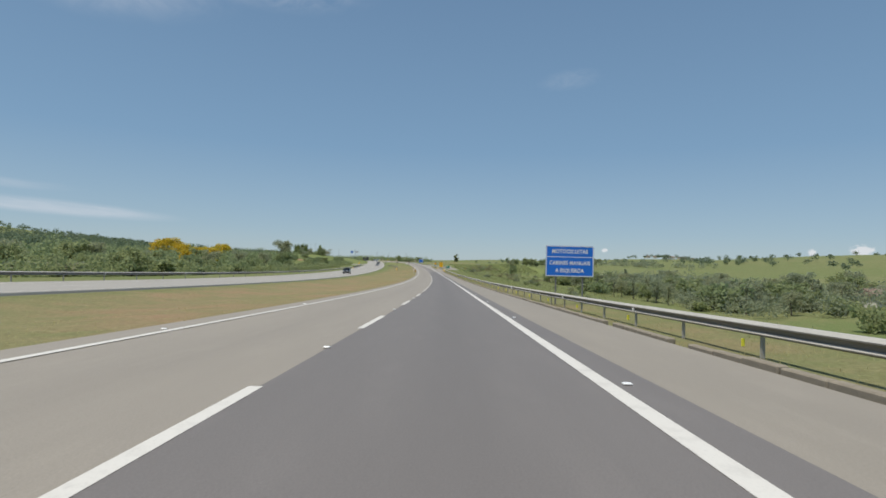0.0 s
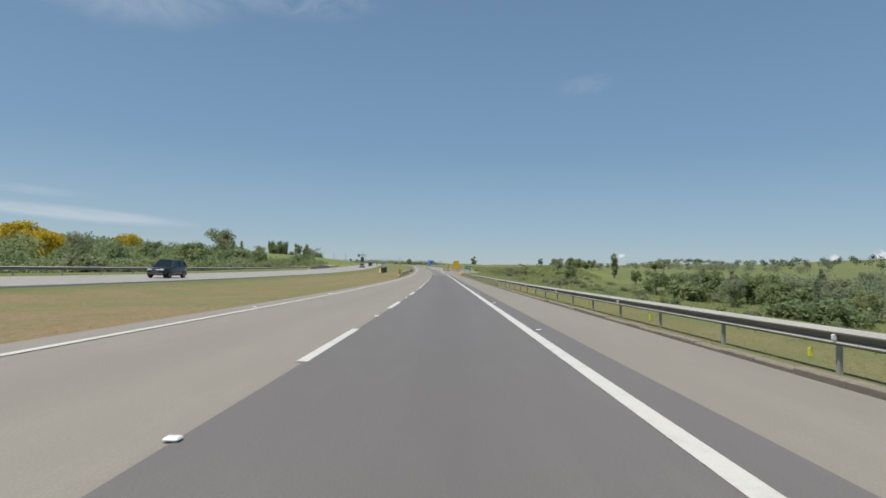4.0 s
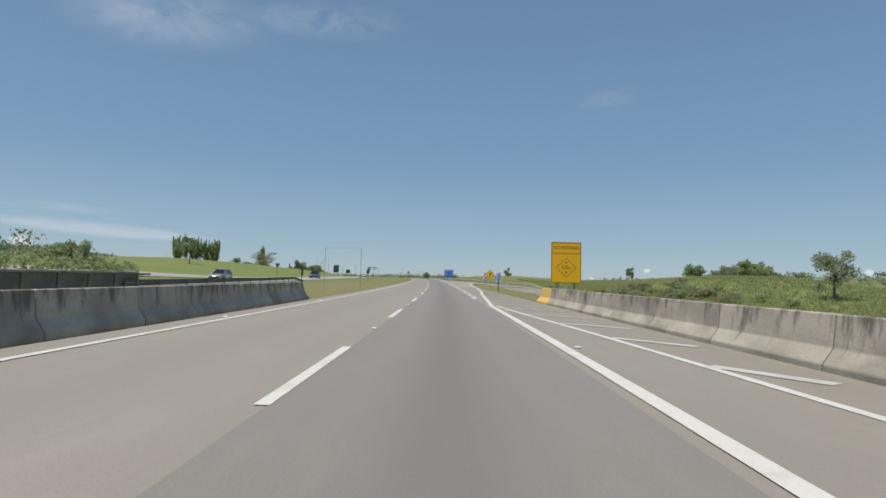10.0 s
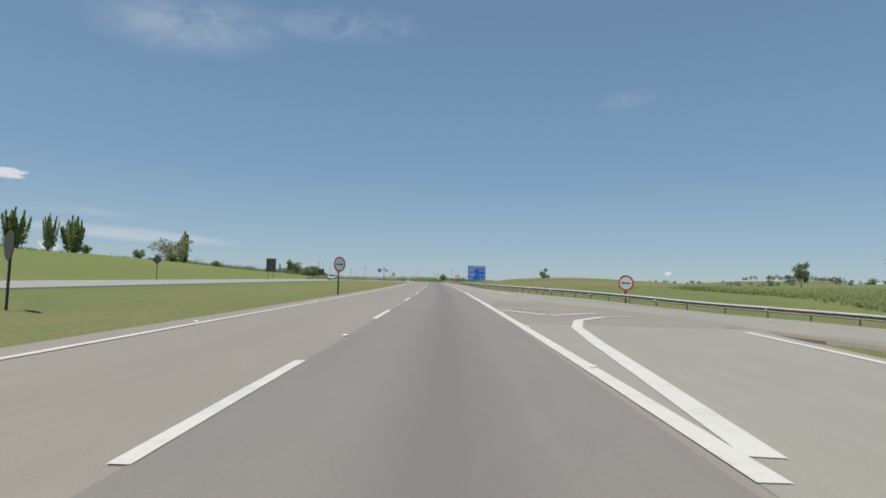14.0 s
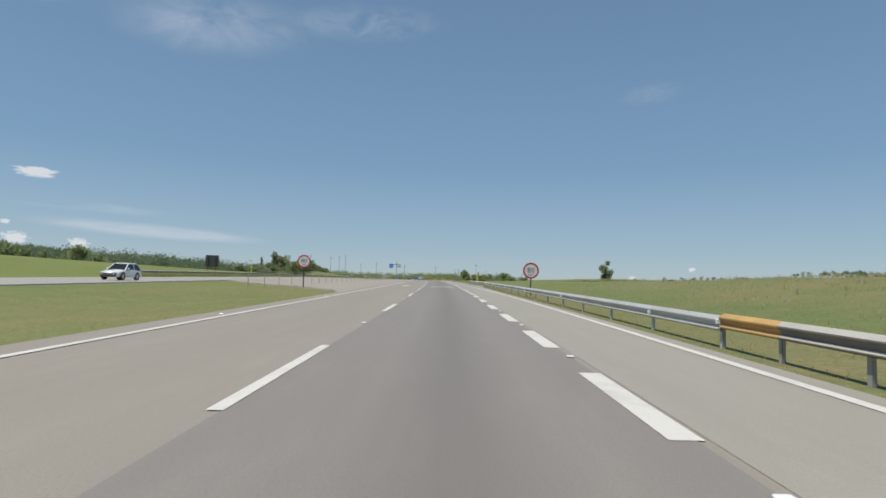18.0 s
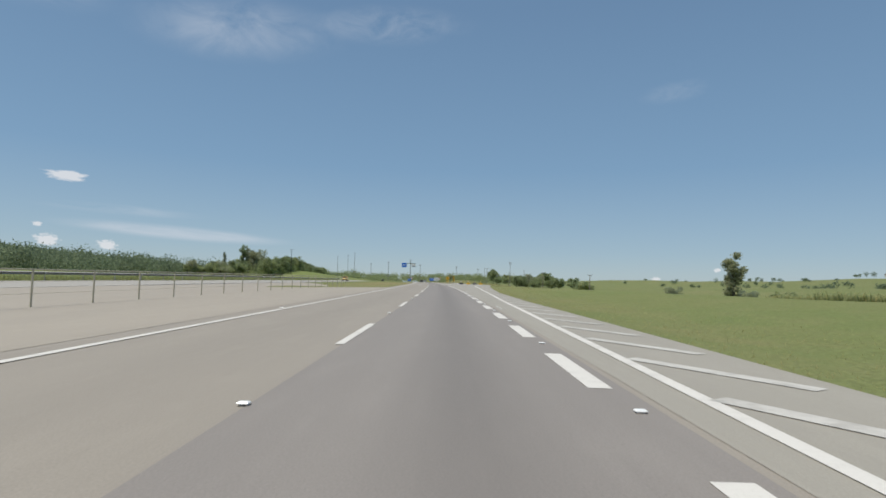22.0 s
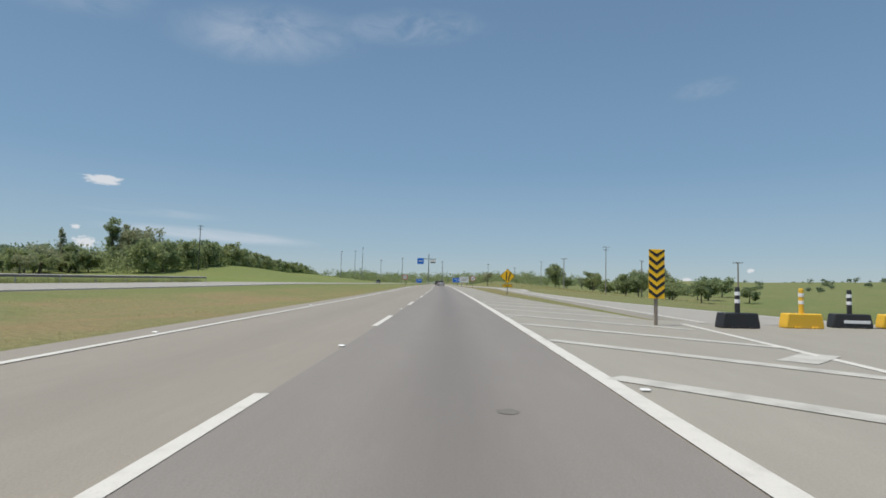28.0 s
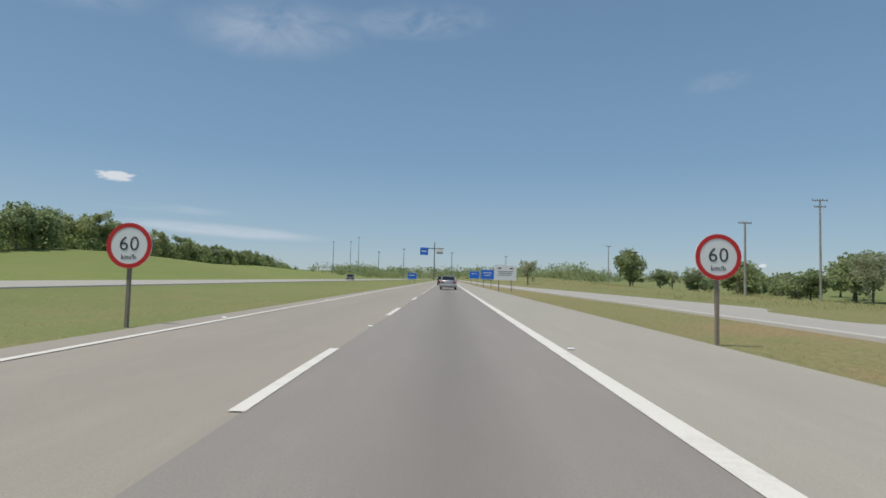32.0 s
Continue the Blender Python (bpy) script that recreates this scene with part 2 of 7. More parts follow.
def plain(name, colour, rough=0.5, metal=0.0, spread=0.12):
    """Factory paint or plastic with faint dirt."""
    m, nodes, links, b = material(name, rough, metal)
    where = nodes.new("ShaderNodeTexCoord").outputs["Object"]
    n = noise_of(nodes, links, where, 3.0, 5, 0.7)
    c = mix(nodes, links, ramp(nodes, links, n, 0.35, 0.75, 0, spread * 2), colour, [v * 0.7 + 0.03 for v in colour])
    links.new(c, b.inputs["Base Color"])
    return m


def ground_material():
    """Verges and pasture: green and straw-coloured grass in patches, with bare reddish earth."""
    m, nodes, links, b = material("grass_ground", 0.95)
    p = nodes.new("ShaderNodeTexCoord").outputs["Object"]
    huge = noise_of(nodes, links, p, 0.006, 4, 0.6)
    big = noise_of(nodes, links, p, 0.05, 6, 0.65)
    mid = noise_of(nodes, links, p, 0.5, 5, 0.7)
    fine = noise_of(nodes, links, p, 7.0, 4, 0.75)
    green, lush, straw, earth = (0.165, 0.184, 0.075), (0.138, 0.18, 0.066), (0.262, 0.218, 0.118), (0.315, 0.205, 0.128)
    c = mix(nodes, links, ramp(nodes, links, big, 0.38, 0.62), green, lush)
    c = mix(nodes, links, ramp(nodes, links, mid, 0.45, 0.72, 0, 0.55), c, straw)
    c = mix(nodes, links, ramp(nodes, links, noise_of(nodes, links, p, 0.02, 5, 0.7), 0.46, 0.62, 0, 0.5), c, (0.225, 0.21, 0.105))
    c = mix(nodes, links, ramp(nodes, links, noise_of(nodes, links, p, 0.11, 4, 0.7), 0.52, 0.7, 0, 0.45), c, (0.12, 0.16, 0.06))
    new_grass = nodes.new("ShaderNodeAttribute")
    new_grass.attribute_name = "freshness"
    c = mix(nodes, links, ramp(nodes, links, new_grass.outputs["Fac"], 0, 1, 0, 0.6), c, mix(nodes, links, ramp(nodes, links, noise_of(nodes, links, stretched(nodes, links, p, (1, 0.35, 1)), 0.09, 6, 0.7), 0.35, 0.68), (0.172, 0.235, 0.062), (0.235, 0.25, 0.09)))
    # how dry the grass is here, kept on the mesh
    dry = nodes.new("ShaderNodeAttribute")
    dry.attribute_name = "dryness"
    mul = nodes.new("ShaderNodeMath")
    mul.operation = "MULTIPLY"
    links.new(dry.outputs["Fac"], mul.inputs[0])
    links.new(ramp(nodes, links, mid, 0.25, 0.65, 0.25, 1.0), mul.inputs[1])
    c = mix(nodes, links, mul.outputs[0], c, straw)
    e = nodes.new("ShaderNodeMath")
    e.operation = "MULTIPLY"
    links.new(dry.outputs["Fac"], e.inputs[0])
    links.new(ramp(nodes, links, noise_of(nodes, links, p, 0.16, 5, 0.7), 0.45, 0.64, 0, 0.85), e.inputs[1])
    c = mix(nodes, links, e.outputs[0], c, earth)
    c = mix(nodes, links, ramp(nodes, links, huge, 0.4, 0.65, 0, 0.5), c, (0.148, 0.178, 0.068))
    c = mix(nodes, links, 0.75, c, mix(nodes, links, ramp(nodes, links, fine, 0.25, 0.75), (0.45, 0.45, 0.45), (1.35, 1.35, 1.35)), "MULTIPLY")
    links.new(c, b.inputs["Base Color"])
    b.inputs["Specular IOR Level"].default_value = 0.1
    bump(nodes, links, b, fine, 0.8, 0.08)
    return m


ASPHALT = asphalt("asphalt_old", (0.295, 0.261, 0.214), (0.227, 0.200, 0.167), 0.2, 0.4, (0.0, -3.7), 0.14)
ASPHALT_NEW = asphalt("asphalt_relaid", (0.172, 0.155, 0.143), (0.138, 0.124, 0.117), 0.14, 0.5, (0.05,), 0.22)
SHOULDER = asphalt("asphalt_shoulder", (0.288, 0.254, 0.206), (0.225, 0.199, 0.164), 0.15, 0.6, ())
FAR_ASPHALT = asphalt("asphalt_pale", (0.35, 0.325, 0.285), (0.285, 0.265, 0.235), 0.2, 0.4, ())
ASPHALT_LANE = asphalt("asphalt_driven_lane", (0.240, 0.215, 0.191), (0.188, 0.168, 0.151), 0.16, 0.45, (0.08,), 0.5)
ASPHALT_SIDE = asphalt("asphalt_outer", (0.325, 0.3, 0.25), (0.262, 0.241, 0.202), 0.15, 0.5, ())
DUSTY = asphalt("asphalt_dusty", (0.343, 0.300, 0.241), (0.279, 0.247, 0.200), 0.15, 0.6, ())
PAINT = painted("road_paint_white", (0.6, 0.575, 0.525), (0.34, 0.32, 0.29), 0.5, 0.5, 0.75)
PAINT_OLD = painted("road_paint_worn", (0.5, 0.48, 0.435), (0.27, 0.25, 0.22), 0.7, 0.45, 0.7)
PAINT_YELLOW = painted("road_paint_yellow", (0.66, 0.42, 0.08), (0.22, 0.2, 0.17), 0.8, 0.42, 0.68)
GROUND = ground_material()
CONCRETE = worn("concrete_grey", (0.36, 0.345, 0.31), (0.2, 0.19, 0.17), 0.9, 0, 22, 1.2, 0.8, 0.4, 0.01)
CONCRETE_DARK = worn("concrete_sooty", (0.25, 0.235, 0.2), (0.11, 0.103, 0.09), 0.9, 0, 18, 1.0, 0.9, 0.4, 0.01)
KERB = worn("kerb_concrete", (0.29, 0.25, 0.19), (0.16, 0.135, 0.1), 0.9, 0, 30, 2.5, 0.8, 0.5, 0.01)
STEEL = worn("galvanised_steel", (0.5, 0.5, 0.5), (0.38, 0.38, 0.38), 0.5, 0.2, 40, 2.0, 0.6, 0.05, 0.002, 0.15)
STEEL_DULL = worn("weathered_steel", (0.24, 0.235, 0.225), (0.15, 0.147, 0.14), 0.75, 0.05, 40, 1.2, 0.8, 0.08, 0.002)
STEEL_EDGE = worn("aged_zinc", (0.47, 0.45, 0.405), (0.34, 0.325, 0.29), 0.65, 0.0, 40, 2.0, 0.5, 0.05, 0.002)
STEEL_FACE = worn("dark_face_steel", (0.215, 0.197, 0.178), (0.15, 0.138, 0.124), 0.85, 0.0, 30, 1.5, 0.7, 0.08, 0.003)
YELLOW = worn("yellow_paint", (0.76, 0.47, 0.11), (0.6, 0.42, 0.17), 0.65, 0, 25, 1.4, 0.7, 0.1, 0.004, 0.2)
YELLOW_WORN = worn("worn_yellow_paint", (0.56, 0.34, 0.11), (0.3, 0.2, 0.11), 0.75, 0, 22, 1.6, 0.7, 0.1, 0.004, 0.2)
SIGN_BLUE = plain("sign_blue", (0.008, 0.155, 0.66), 0.4, 0.0, 0.05)
SIGN_GREEN = plain("sign_green", (0.0, 0.21, 0.135), 0.4)
SIGN_YELLOW = plain("sign_yellow", (0.98, 0.55, 0.01), 0.4, 0.0, 0.05)
SIGN_ORANGE = plain("sign_orange", (0.95, 0.5, 0.008), 0.4, 0.0, 0.05)
SIGN_WHITE = plain("sign_white", (0.8, 0.8, 0.8), 0.4)
SIGN_RED = plain("sign_red", (0.55, 0.02, 0.02), 0.4)
SIGN_BLACK = plain("sign_black", (0.012, 0.012, 0.014), 0.45)
SIGN_FADED = plain("sign_faded_print", (0.38, 0.2, 0.012), 0.5)
SIGN_BACK = plain("sign_back", (0.06, 0.06, 0.06), 0.6)
POST_STEEL = worn("post_steel", (0.24, 0.24, 0.23), (0.15, 0.15, 0.14), 0.6, 0.3, 30, 3.0, 0.6, 0.05, 0.002)
POST_DARK = worn("post_dark", (0.05, 0.05, 0.048), (0.03, 0.03, 0.03), 0.7, 0.0, 30, 3.0, 0.6, 0.1, 0.002)
WOOD_POST = worn("weathered_wood", (0.3, 0.25, 0.2), (0.18, 0.15, 0.12), 0.9, 0, 12, 2.0, 0.7, 0.4, 0.01)
LEAF = greenery("leaves_green", (0.34, 0.4, 0.215), (0.225, 0.28, 0.145), 0.75, 0.2)
LEAF_PALE = greenery("leaves_pale", (0.38, 0.415, 0.28), (0.26, 0.295, 0.19), 0.75, 0.2)
LEAF_BAMBOO = greenery("leaves_bamboo", (0.34, 0.41, 0.18), (0.23, 0.29, 0.12), 0.7, 0.3)
LEAF_FAR = greenery("leaves_distant_wood", (0.235, 0.29, 0.185), (0.14, 0.185, 0.115), 0.8, 0.1)
BLOSSOM = greenery("blossom_yellow", (0.72, 0.55, 0.06), (0.45, 0.38, 0.06), 0.7, 0.15)
BARK = worn("bark", (0.16, 0.13, 0.1), (0.08, 0.065, 0.05), 0.95, 0, 9, 1.0, 0.8, 0.8, 0.04)
BLADES = greenery("grass_blades", (0.42, 0.385, 0.185), (0.31, 0.295, 0.125), 0.85, 0.0)
LEAF_DUSTY = greenery("leaves_dusty", (0.36, 0.36, 0.22), (0.25, 0.245, 0.15), 0.8, 0.25)
SEED = greenery("seed_heads", (0.6, 0.54, 0.44), (0.42, 0.38, 0.28), 0.9, 0.0)
CANE = greenery("cane_leaves", (0.345, 0.37, 0.17), (0.24, 0.265, 0.12), 0.8, 0.0)


# ---- the road's line ----
STATIONS = np.arange(-200.0, 4200.1, 1.0)
_turn = np.polyval(HEADING, np.clip(STATIONS, 0, LENGTH))
_mid = (_turn[1:] + _turn[:-1]) / 2
_x = np.concatenate(([0], np.cumsum(-np.sin(_mid))))
_y = np.concatenate(([0], np.cumsum(np.cos(_mid))))
_x, _y = _x - _x[200], _y - _y[200]


def level(s):
    """Height of the road's surface."""
    e = np.clip(s, 0, LENGTH)
    slope = np.polyder(HEIGHT)
    return np.polyval(HEIGHT, e) + np.where(np.asarray(s) < 0, (s - e) * np.polyval(slope, 0), (s - e) * 0.004)


def heading(s):
    return float(np.interp(s, STATIONS, _turn))


def rp(s, across=0.0, h=0.0):
    """A point at s metres along the road and so far to the right of the driven line."""
    a = heading(s)
    return Vector((float(np.interp(s, STATIONS, _x)) + math.cos(a) * across,
                   float(np.interp(s, STATIONS, _y)) + math.sin(a) * across, float(level(s)) + h))


def place(s, across, h=0.0, turn=0.0, size=1.0):
    """The pose of a thing that stands beside the road and faces the traffic (its front is -y)."""
    return Matrix.Translation(rp(s, across, h)) @ Matrix.Rotation(heading(s) + radians(turn), 4, "Z") @ Matrix.Scale(size, 4)


def rpv(s, across, h):
    """Many points at once."""
    s = np.asarray(s, float)
    a = np.interp(s, STATIONS, _turn)
    return np.stack((np.interp(s, STATIONS, _x) + np.cos(a) * across, np.interp(s, STATIONS, _y) + np.sin(a) * across, level(s) + h), 1)


def table(*pairs):
    xs, ys = zip(*pairs)
    return lambda s: float(np.interp(s, xs, ys))


# edges of the pavements, to the right of the driven line
PAVE_LEFT = table((-200, -6.35), (512, -6.35), (516, -7.5), (523, -11.5), (530, -17), (542, -24.2), (634, -24.6), (642, -14.5), (655, -6.8), (658, -6.4), (4000, -6.4))
PAVE_RIGHT = table((-200, 4.45), (225, 4.55), (250, 5.6), (293, 5.0), (320, 4.75), (345, 4.95), (372, 6.9), (382, 8.3), (383, 22.0), (389, 21.5), (396, 18.0), (404, 12.0), (414, 8.0),
                   (428, 6.0), (440, 5.0), (500, 4.45), (515, 4.3), (540, 4.4), (548, 5.3), (556, 4.8), (620, 4.5), (640, 5.0), (660, 6.4), (692, 9.2), (720, 12.5), (745, 15.5),
                   (766, 16.0), (767, 7.2), (800, 5.4), (900, 5.2), (4000, 5.2))
FAR_NEAR = table((-200, -19.0), (0, -19.4), (50, -19.8), (200, -21.8), (400, -24.0), (700, -25.0), (900, -25.5), (4000, -25.5))
FAR_WIDTH = 12.5
RAMP_LEFT = table((296, 16.5), (350, 17.0), (366, 16.6), (376, 13.5), (383, 8.4), (384, 8.0))
RAMP_RIGHT = table((296, 22.4), (318, 22.6), (346, 23.1), (360, 23.5), (375, 23.2), (384, 22.0))
RAMP_S, RAMP_DROP = (280, 300, 318, 350, 385, 405, 425), (0.0, -3.9, -3.1, -2.0, -0.75, -0.3, 0.0)
BESIDE_S = (-200, 280, 298, 345, 384, 398, 412, 428, 740, 745, 766, 800, 880, 940, 1000, 1400)
BESIDE = (7, 7, 24.5, 25, 24, 20, 11, 7.5, 7, 17, 17.5, 19.5, 20.5, 17.5, 15.5, 15.5)      # where the free land begins, right of all pavements


def fall(s, across):
    """How far the ground drops towards the slip road."""
    k = np.clip((np.asarray(across, float) - 8.0) / 8.5, 0, 1)
    return np.interp(s, RAMP_S, RAMP_DROP) * k * k * (3 - 2 * k)


SIDE_LEFT = table((766.5, 8.4), (800, 9.0), (835, 9.5), (858, 10.4), (880, 10.6), (940, 9.4), (1000, 8.0), (1400, 8.0))
SIDE_RIGHT = table((766.5, 16.0), (775, 14.0), (790, 12.0), (812, 11.7), (832, 12.4), (840, 14.2), (868, 17.0), (880, 17.0), (940, 14.2), (1000, 12.2), (1400, 12.2))


HILLS = [  # along, across, half-length, half-width, height
    (490, -95, 100, 42, 3.7), (620, -150, 120, 60, 1.8), (975, -90, 52, 34, 4.8), (1092, -90, 82, 34, 4.0), (1080, -440, 230, 120, 3.5), (1380, -430, 220, 120, 4), (800, -92, 95, 40, -3.2),
    (120, 50, 170, 34, -4.2), (60, 95, 240, 60, -4.0), (300, 80, 60, 30, -2.0), (362, 62, 50, 18, 3.4),
    (508, 34, 30, 16, 1.25), (512, 70, 40, 35, 0.5), (900, 34, 50, 10, 0.7), (960, 78, 90, 34, -1.2), (1080, 35, 90, 18, 2.2), (780, 70, 120, 40, -6.0), (740, 130, 150, 55, -2.6), (1771, 1076, 260, 200, 24),
    (150, -110, 140, 45, -2.5), (160, -52, 150, 9, -1.6), (330, -60, 50, 14, 1.0),
    (330, -620, 420, 300, 25), (900, -900, 500, 300, 50), (1500, -800, 500, 380, 34), (100, -1200, 700, 500, 60),
    (1100, 700, 500, 350, 2), (500, 650, 500, 340, 16), (1800, 500, 400, 260, 5), (2400, -200, 500, 700, 14), (2300, 900, 700, 500, 22), (900, 1500, 900, 600, 30),
]


def swell(s, across):
    """Height of the land above the road's level, away from the pavements."""
    h = np.zeros_like(np.asarray(s, float) + np.asarray(across, float))
    for s0, a0, rs, ra, top in HILLS:
        h = h + top * np.exp(-((s - s0) / rs) ** 2 - ((across - a0) / ra) ** 2)
    return h


def land(s, across):
    """Height of the land above the road's level."""
    right = np.clip((across - np.interp(s, BESIDE_S, BESIDE)) / 15.0, 0, 1)
    left = np.clip((-across - 37.5) / 14.0, 0, 1)
    w = np.maximum(right * right * (3 - 2 * right), left * left * (3 - 2 * left))
    dip = -0.35 * np.exp(-((across + 13.5) / 4.0) ** 2) * np.where((s > 505) & (s < 660), 0.15, 1.0)
    verge = -0.3 * np.exp(-((across - 7.5) / 2.5) ** 2) * np.where(s < 250, 1.0, 0.35)
    return -0.07 + w * swell(s, across) + dip + verge + fall(s, across) * (1 - 0.8 * np.clip((across - 25.0) / 40.0, 0, 1))


def stand(s, across, turn=0.0, size=1.0, sink=0.03):
    return place(s, across, float(land(s, across)) - sink, turn, size)


# ---- mesh helpers ----
def mesh_of(name, verts, faces, mats):
    me = bpy.data.meshes.new(name)
    me.from_pydata([tuple(v) for v in verts], [], faces)
    for m in mats if isinstance(mats, (list, tuple)) else [mats]:
        me.materials.append(m)
    return me


def thing(name, m, label, category, group="", kind=""):
    """An empty at the base of a thing, which holds its parts."""
    ob = new(name)
    ob.matrix_world = m
    ob.empty_display_size = 0.2
    return tagged(ob, label, category, group, kind)


def part(name, me, parent, label="", m=None):
    """One mesh object under a thing or a part, in the parent's own coordinates."""
    ob = new(name, me)
    ob.parent = parent
    if m is not None:
        ob.matrix_basis = m
    return tagged(ob, label) if label else ob


def solid(name, bm, mat, smooth=False):
    me = bpy.data.meshes.new(name)
    bm.normal_update()
    if smooth:
        for f in bm.faces:
            f.smooth = True
    bm.to_mesh(me)
    bm.free()
    for m in mat if isinstance(mat, (list, tuple)) else [mat]:
        me.materials.append(m)
    return me


def box(x0, x1, y0, y1, z0, z1, bevel=0.0):
    bm = bmesh.new()
    bmesh.ops.create_cube(bm, size=1, matrix=Matrix.Translation(((x0 + x1) / 2, (y0 + y1) / 2, (z0 + z1) / 2)) @ Matrix.Diagonal((x1 - x0, y1 - y0, z1 - z0, 1)))
    if bevel:
        bmesh.ops.bevel(bm, geom=bm.edges[:], offset=bevel, segments=1, affect="EDGES")
    return bm


def tube(path, radii, sides=8, closed=True):
    """A tapered tube along points."""
    bm = bmesh.new()
    rings = []
    for i, (p, r) in enumerate(zip(path, radii)):
        p = Vector(p)
        d = (Vector(path[min(i + 1, len(path) - 1)]) - Vector(path[max(i - 1, 0)])).normalized()
        u = d.orthogonal().normalized()
        v = d.cross(u)
        rings.append([bm.verts.new(p + (u * math.cos(2 * math.pi * k / sides) + v * math.sin(2 * math.pi * k / sides)) * r) for k in range(sides)])
    for a, b in zip(rings, rings[1:]):
        for k in range(sides):
            bm.faces.new((a[k], a[(k + 1) % sides], b[(k + 1) % sides], b[k]))
    if closed:
        bm.faces.new(rings[0][::-1])
        bm.faces.new(rings[-1])
    return bm


def plate(outline, y0, y1, bevel=0.0):
    """A flat outline of (x, z) points made as thick as y0 to y1."""
    bm = bmesh.new()
    a = [bm.verts.new((x, y0, z)) for x, z in outline]
    b = [bm.verts.new((x, y1, z)) for x, z in outline]
    n = len(a)
    bm.faces.new(a)
    bm.faces.new(b[::-1])
    for k in range(n):
        bm.faces.new((a[(k + 1) % n], a[k], b[k], b[(k + 1) % n]))
    bmesh.ops.recalc_face_normals(bm, faces=bm.faces[:])
    if bevel:
        bmesh.ops.bevel(bm, geom=bm.edges[:], offset=bevel, segments=1, affect="EDGES")
    return bm


def disc(r, n=40):
    return [(r * math.cos(2 * math.pi * k / n), r * math.sin(2 * math.pi * k / n)) for k in range(n)]


def rounded(w, h, r, n=5, z=0.0):
    pts = []
    for cx, cz, a0 in ((w / 2 - r, h / 2 - r, 0), (-w / 2 + r, h / 2 - r, 90), (-w / 2 + r, -h / 2 + r, 180), (w / 2 - r, -h / 2 + r, 270)):
        pts += [(cx + r * math.cos(radians(a0 + 90 * k / n)), z + cz + r * math.sin(radians(a0 + 90 * k / n))) for k in range(n + 1)]
    return pts


def strip(name, across, s0, s1, mats, step=4.0, h=0.0, parent=None, seed=0.0):
    """A ribbon along the road. across: functions or numbers, from left to right; with a drop at both outer edges."""
    n = max(2, int(math.ceil((s1 - s0) / step)) + 1)
    verts, faces, uvs = [], [], []
    cols = len(across)
    for i in range(n):
        s = s0 + (s1 - s0) * i / (n - 1)
        for a in across:
            v = a(s) if callable(a) else a
            verts.append(rp(s, v, h(s, v) if callable(h) else h))
            uvs.append((v, s + seed))
    for i in range(n - 1):
        for k in range(cols - 1):
            a = i * cols + k
            faces.append((a, a + 1, a + cols + 1, a + cols))
    me = mesh_of(name, verts, faces, mats)
    layer = me.uv_layers.new(name="road")
    for loop in me.loops:
        layer.data[loop.index].uv = uvs[loop.vertex_index]
    if parent is None:
        return new(name, me)
    return part(name, me, parent)


def between(f, g, k):
    return lambda s: f(s) * (1 - k) + g(s) * k


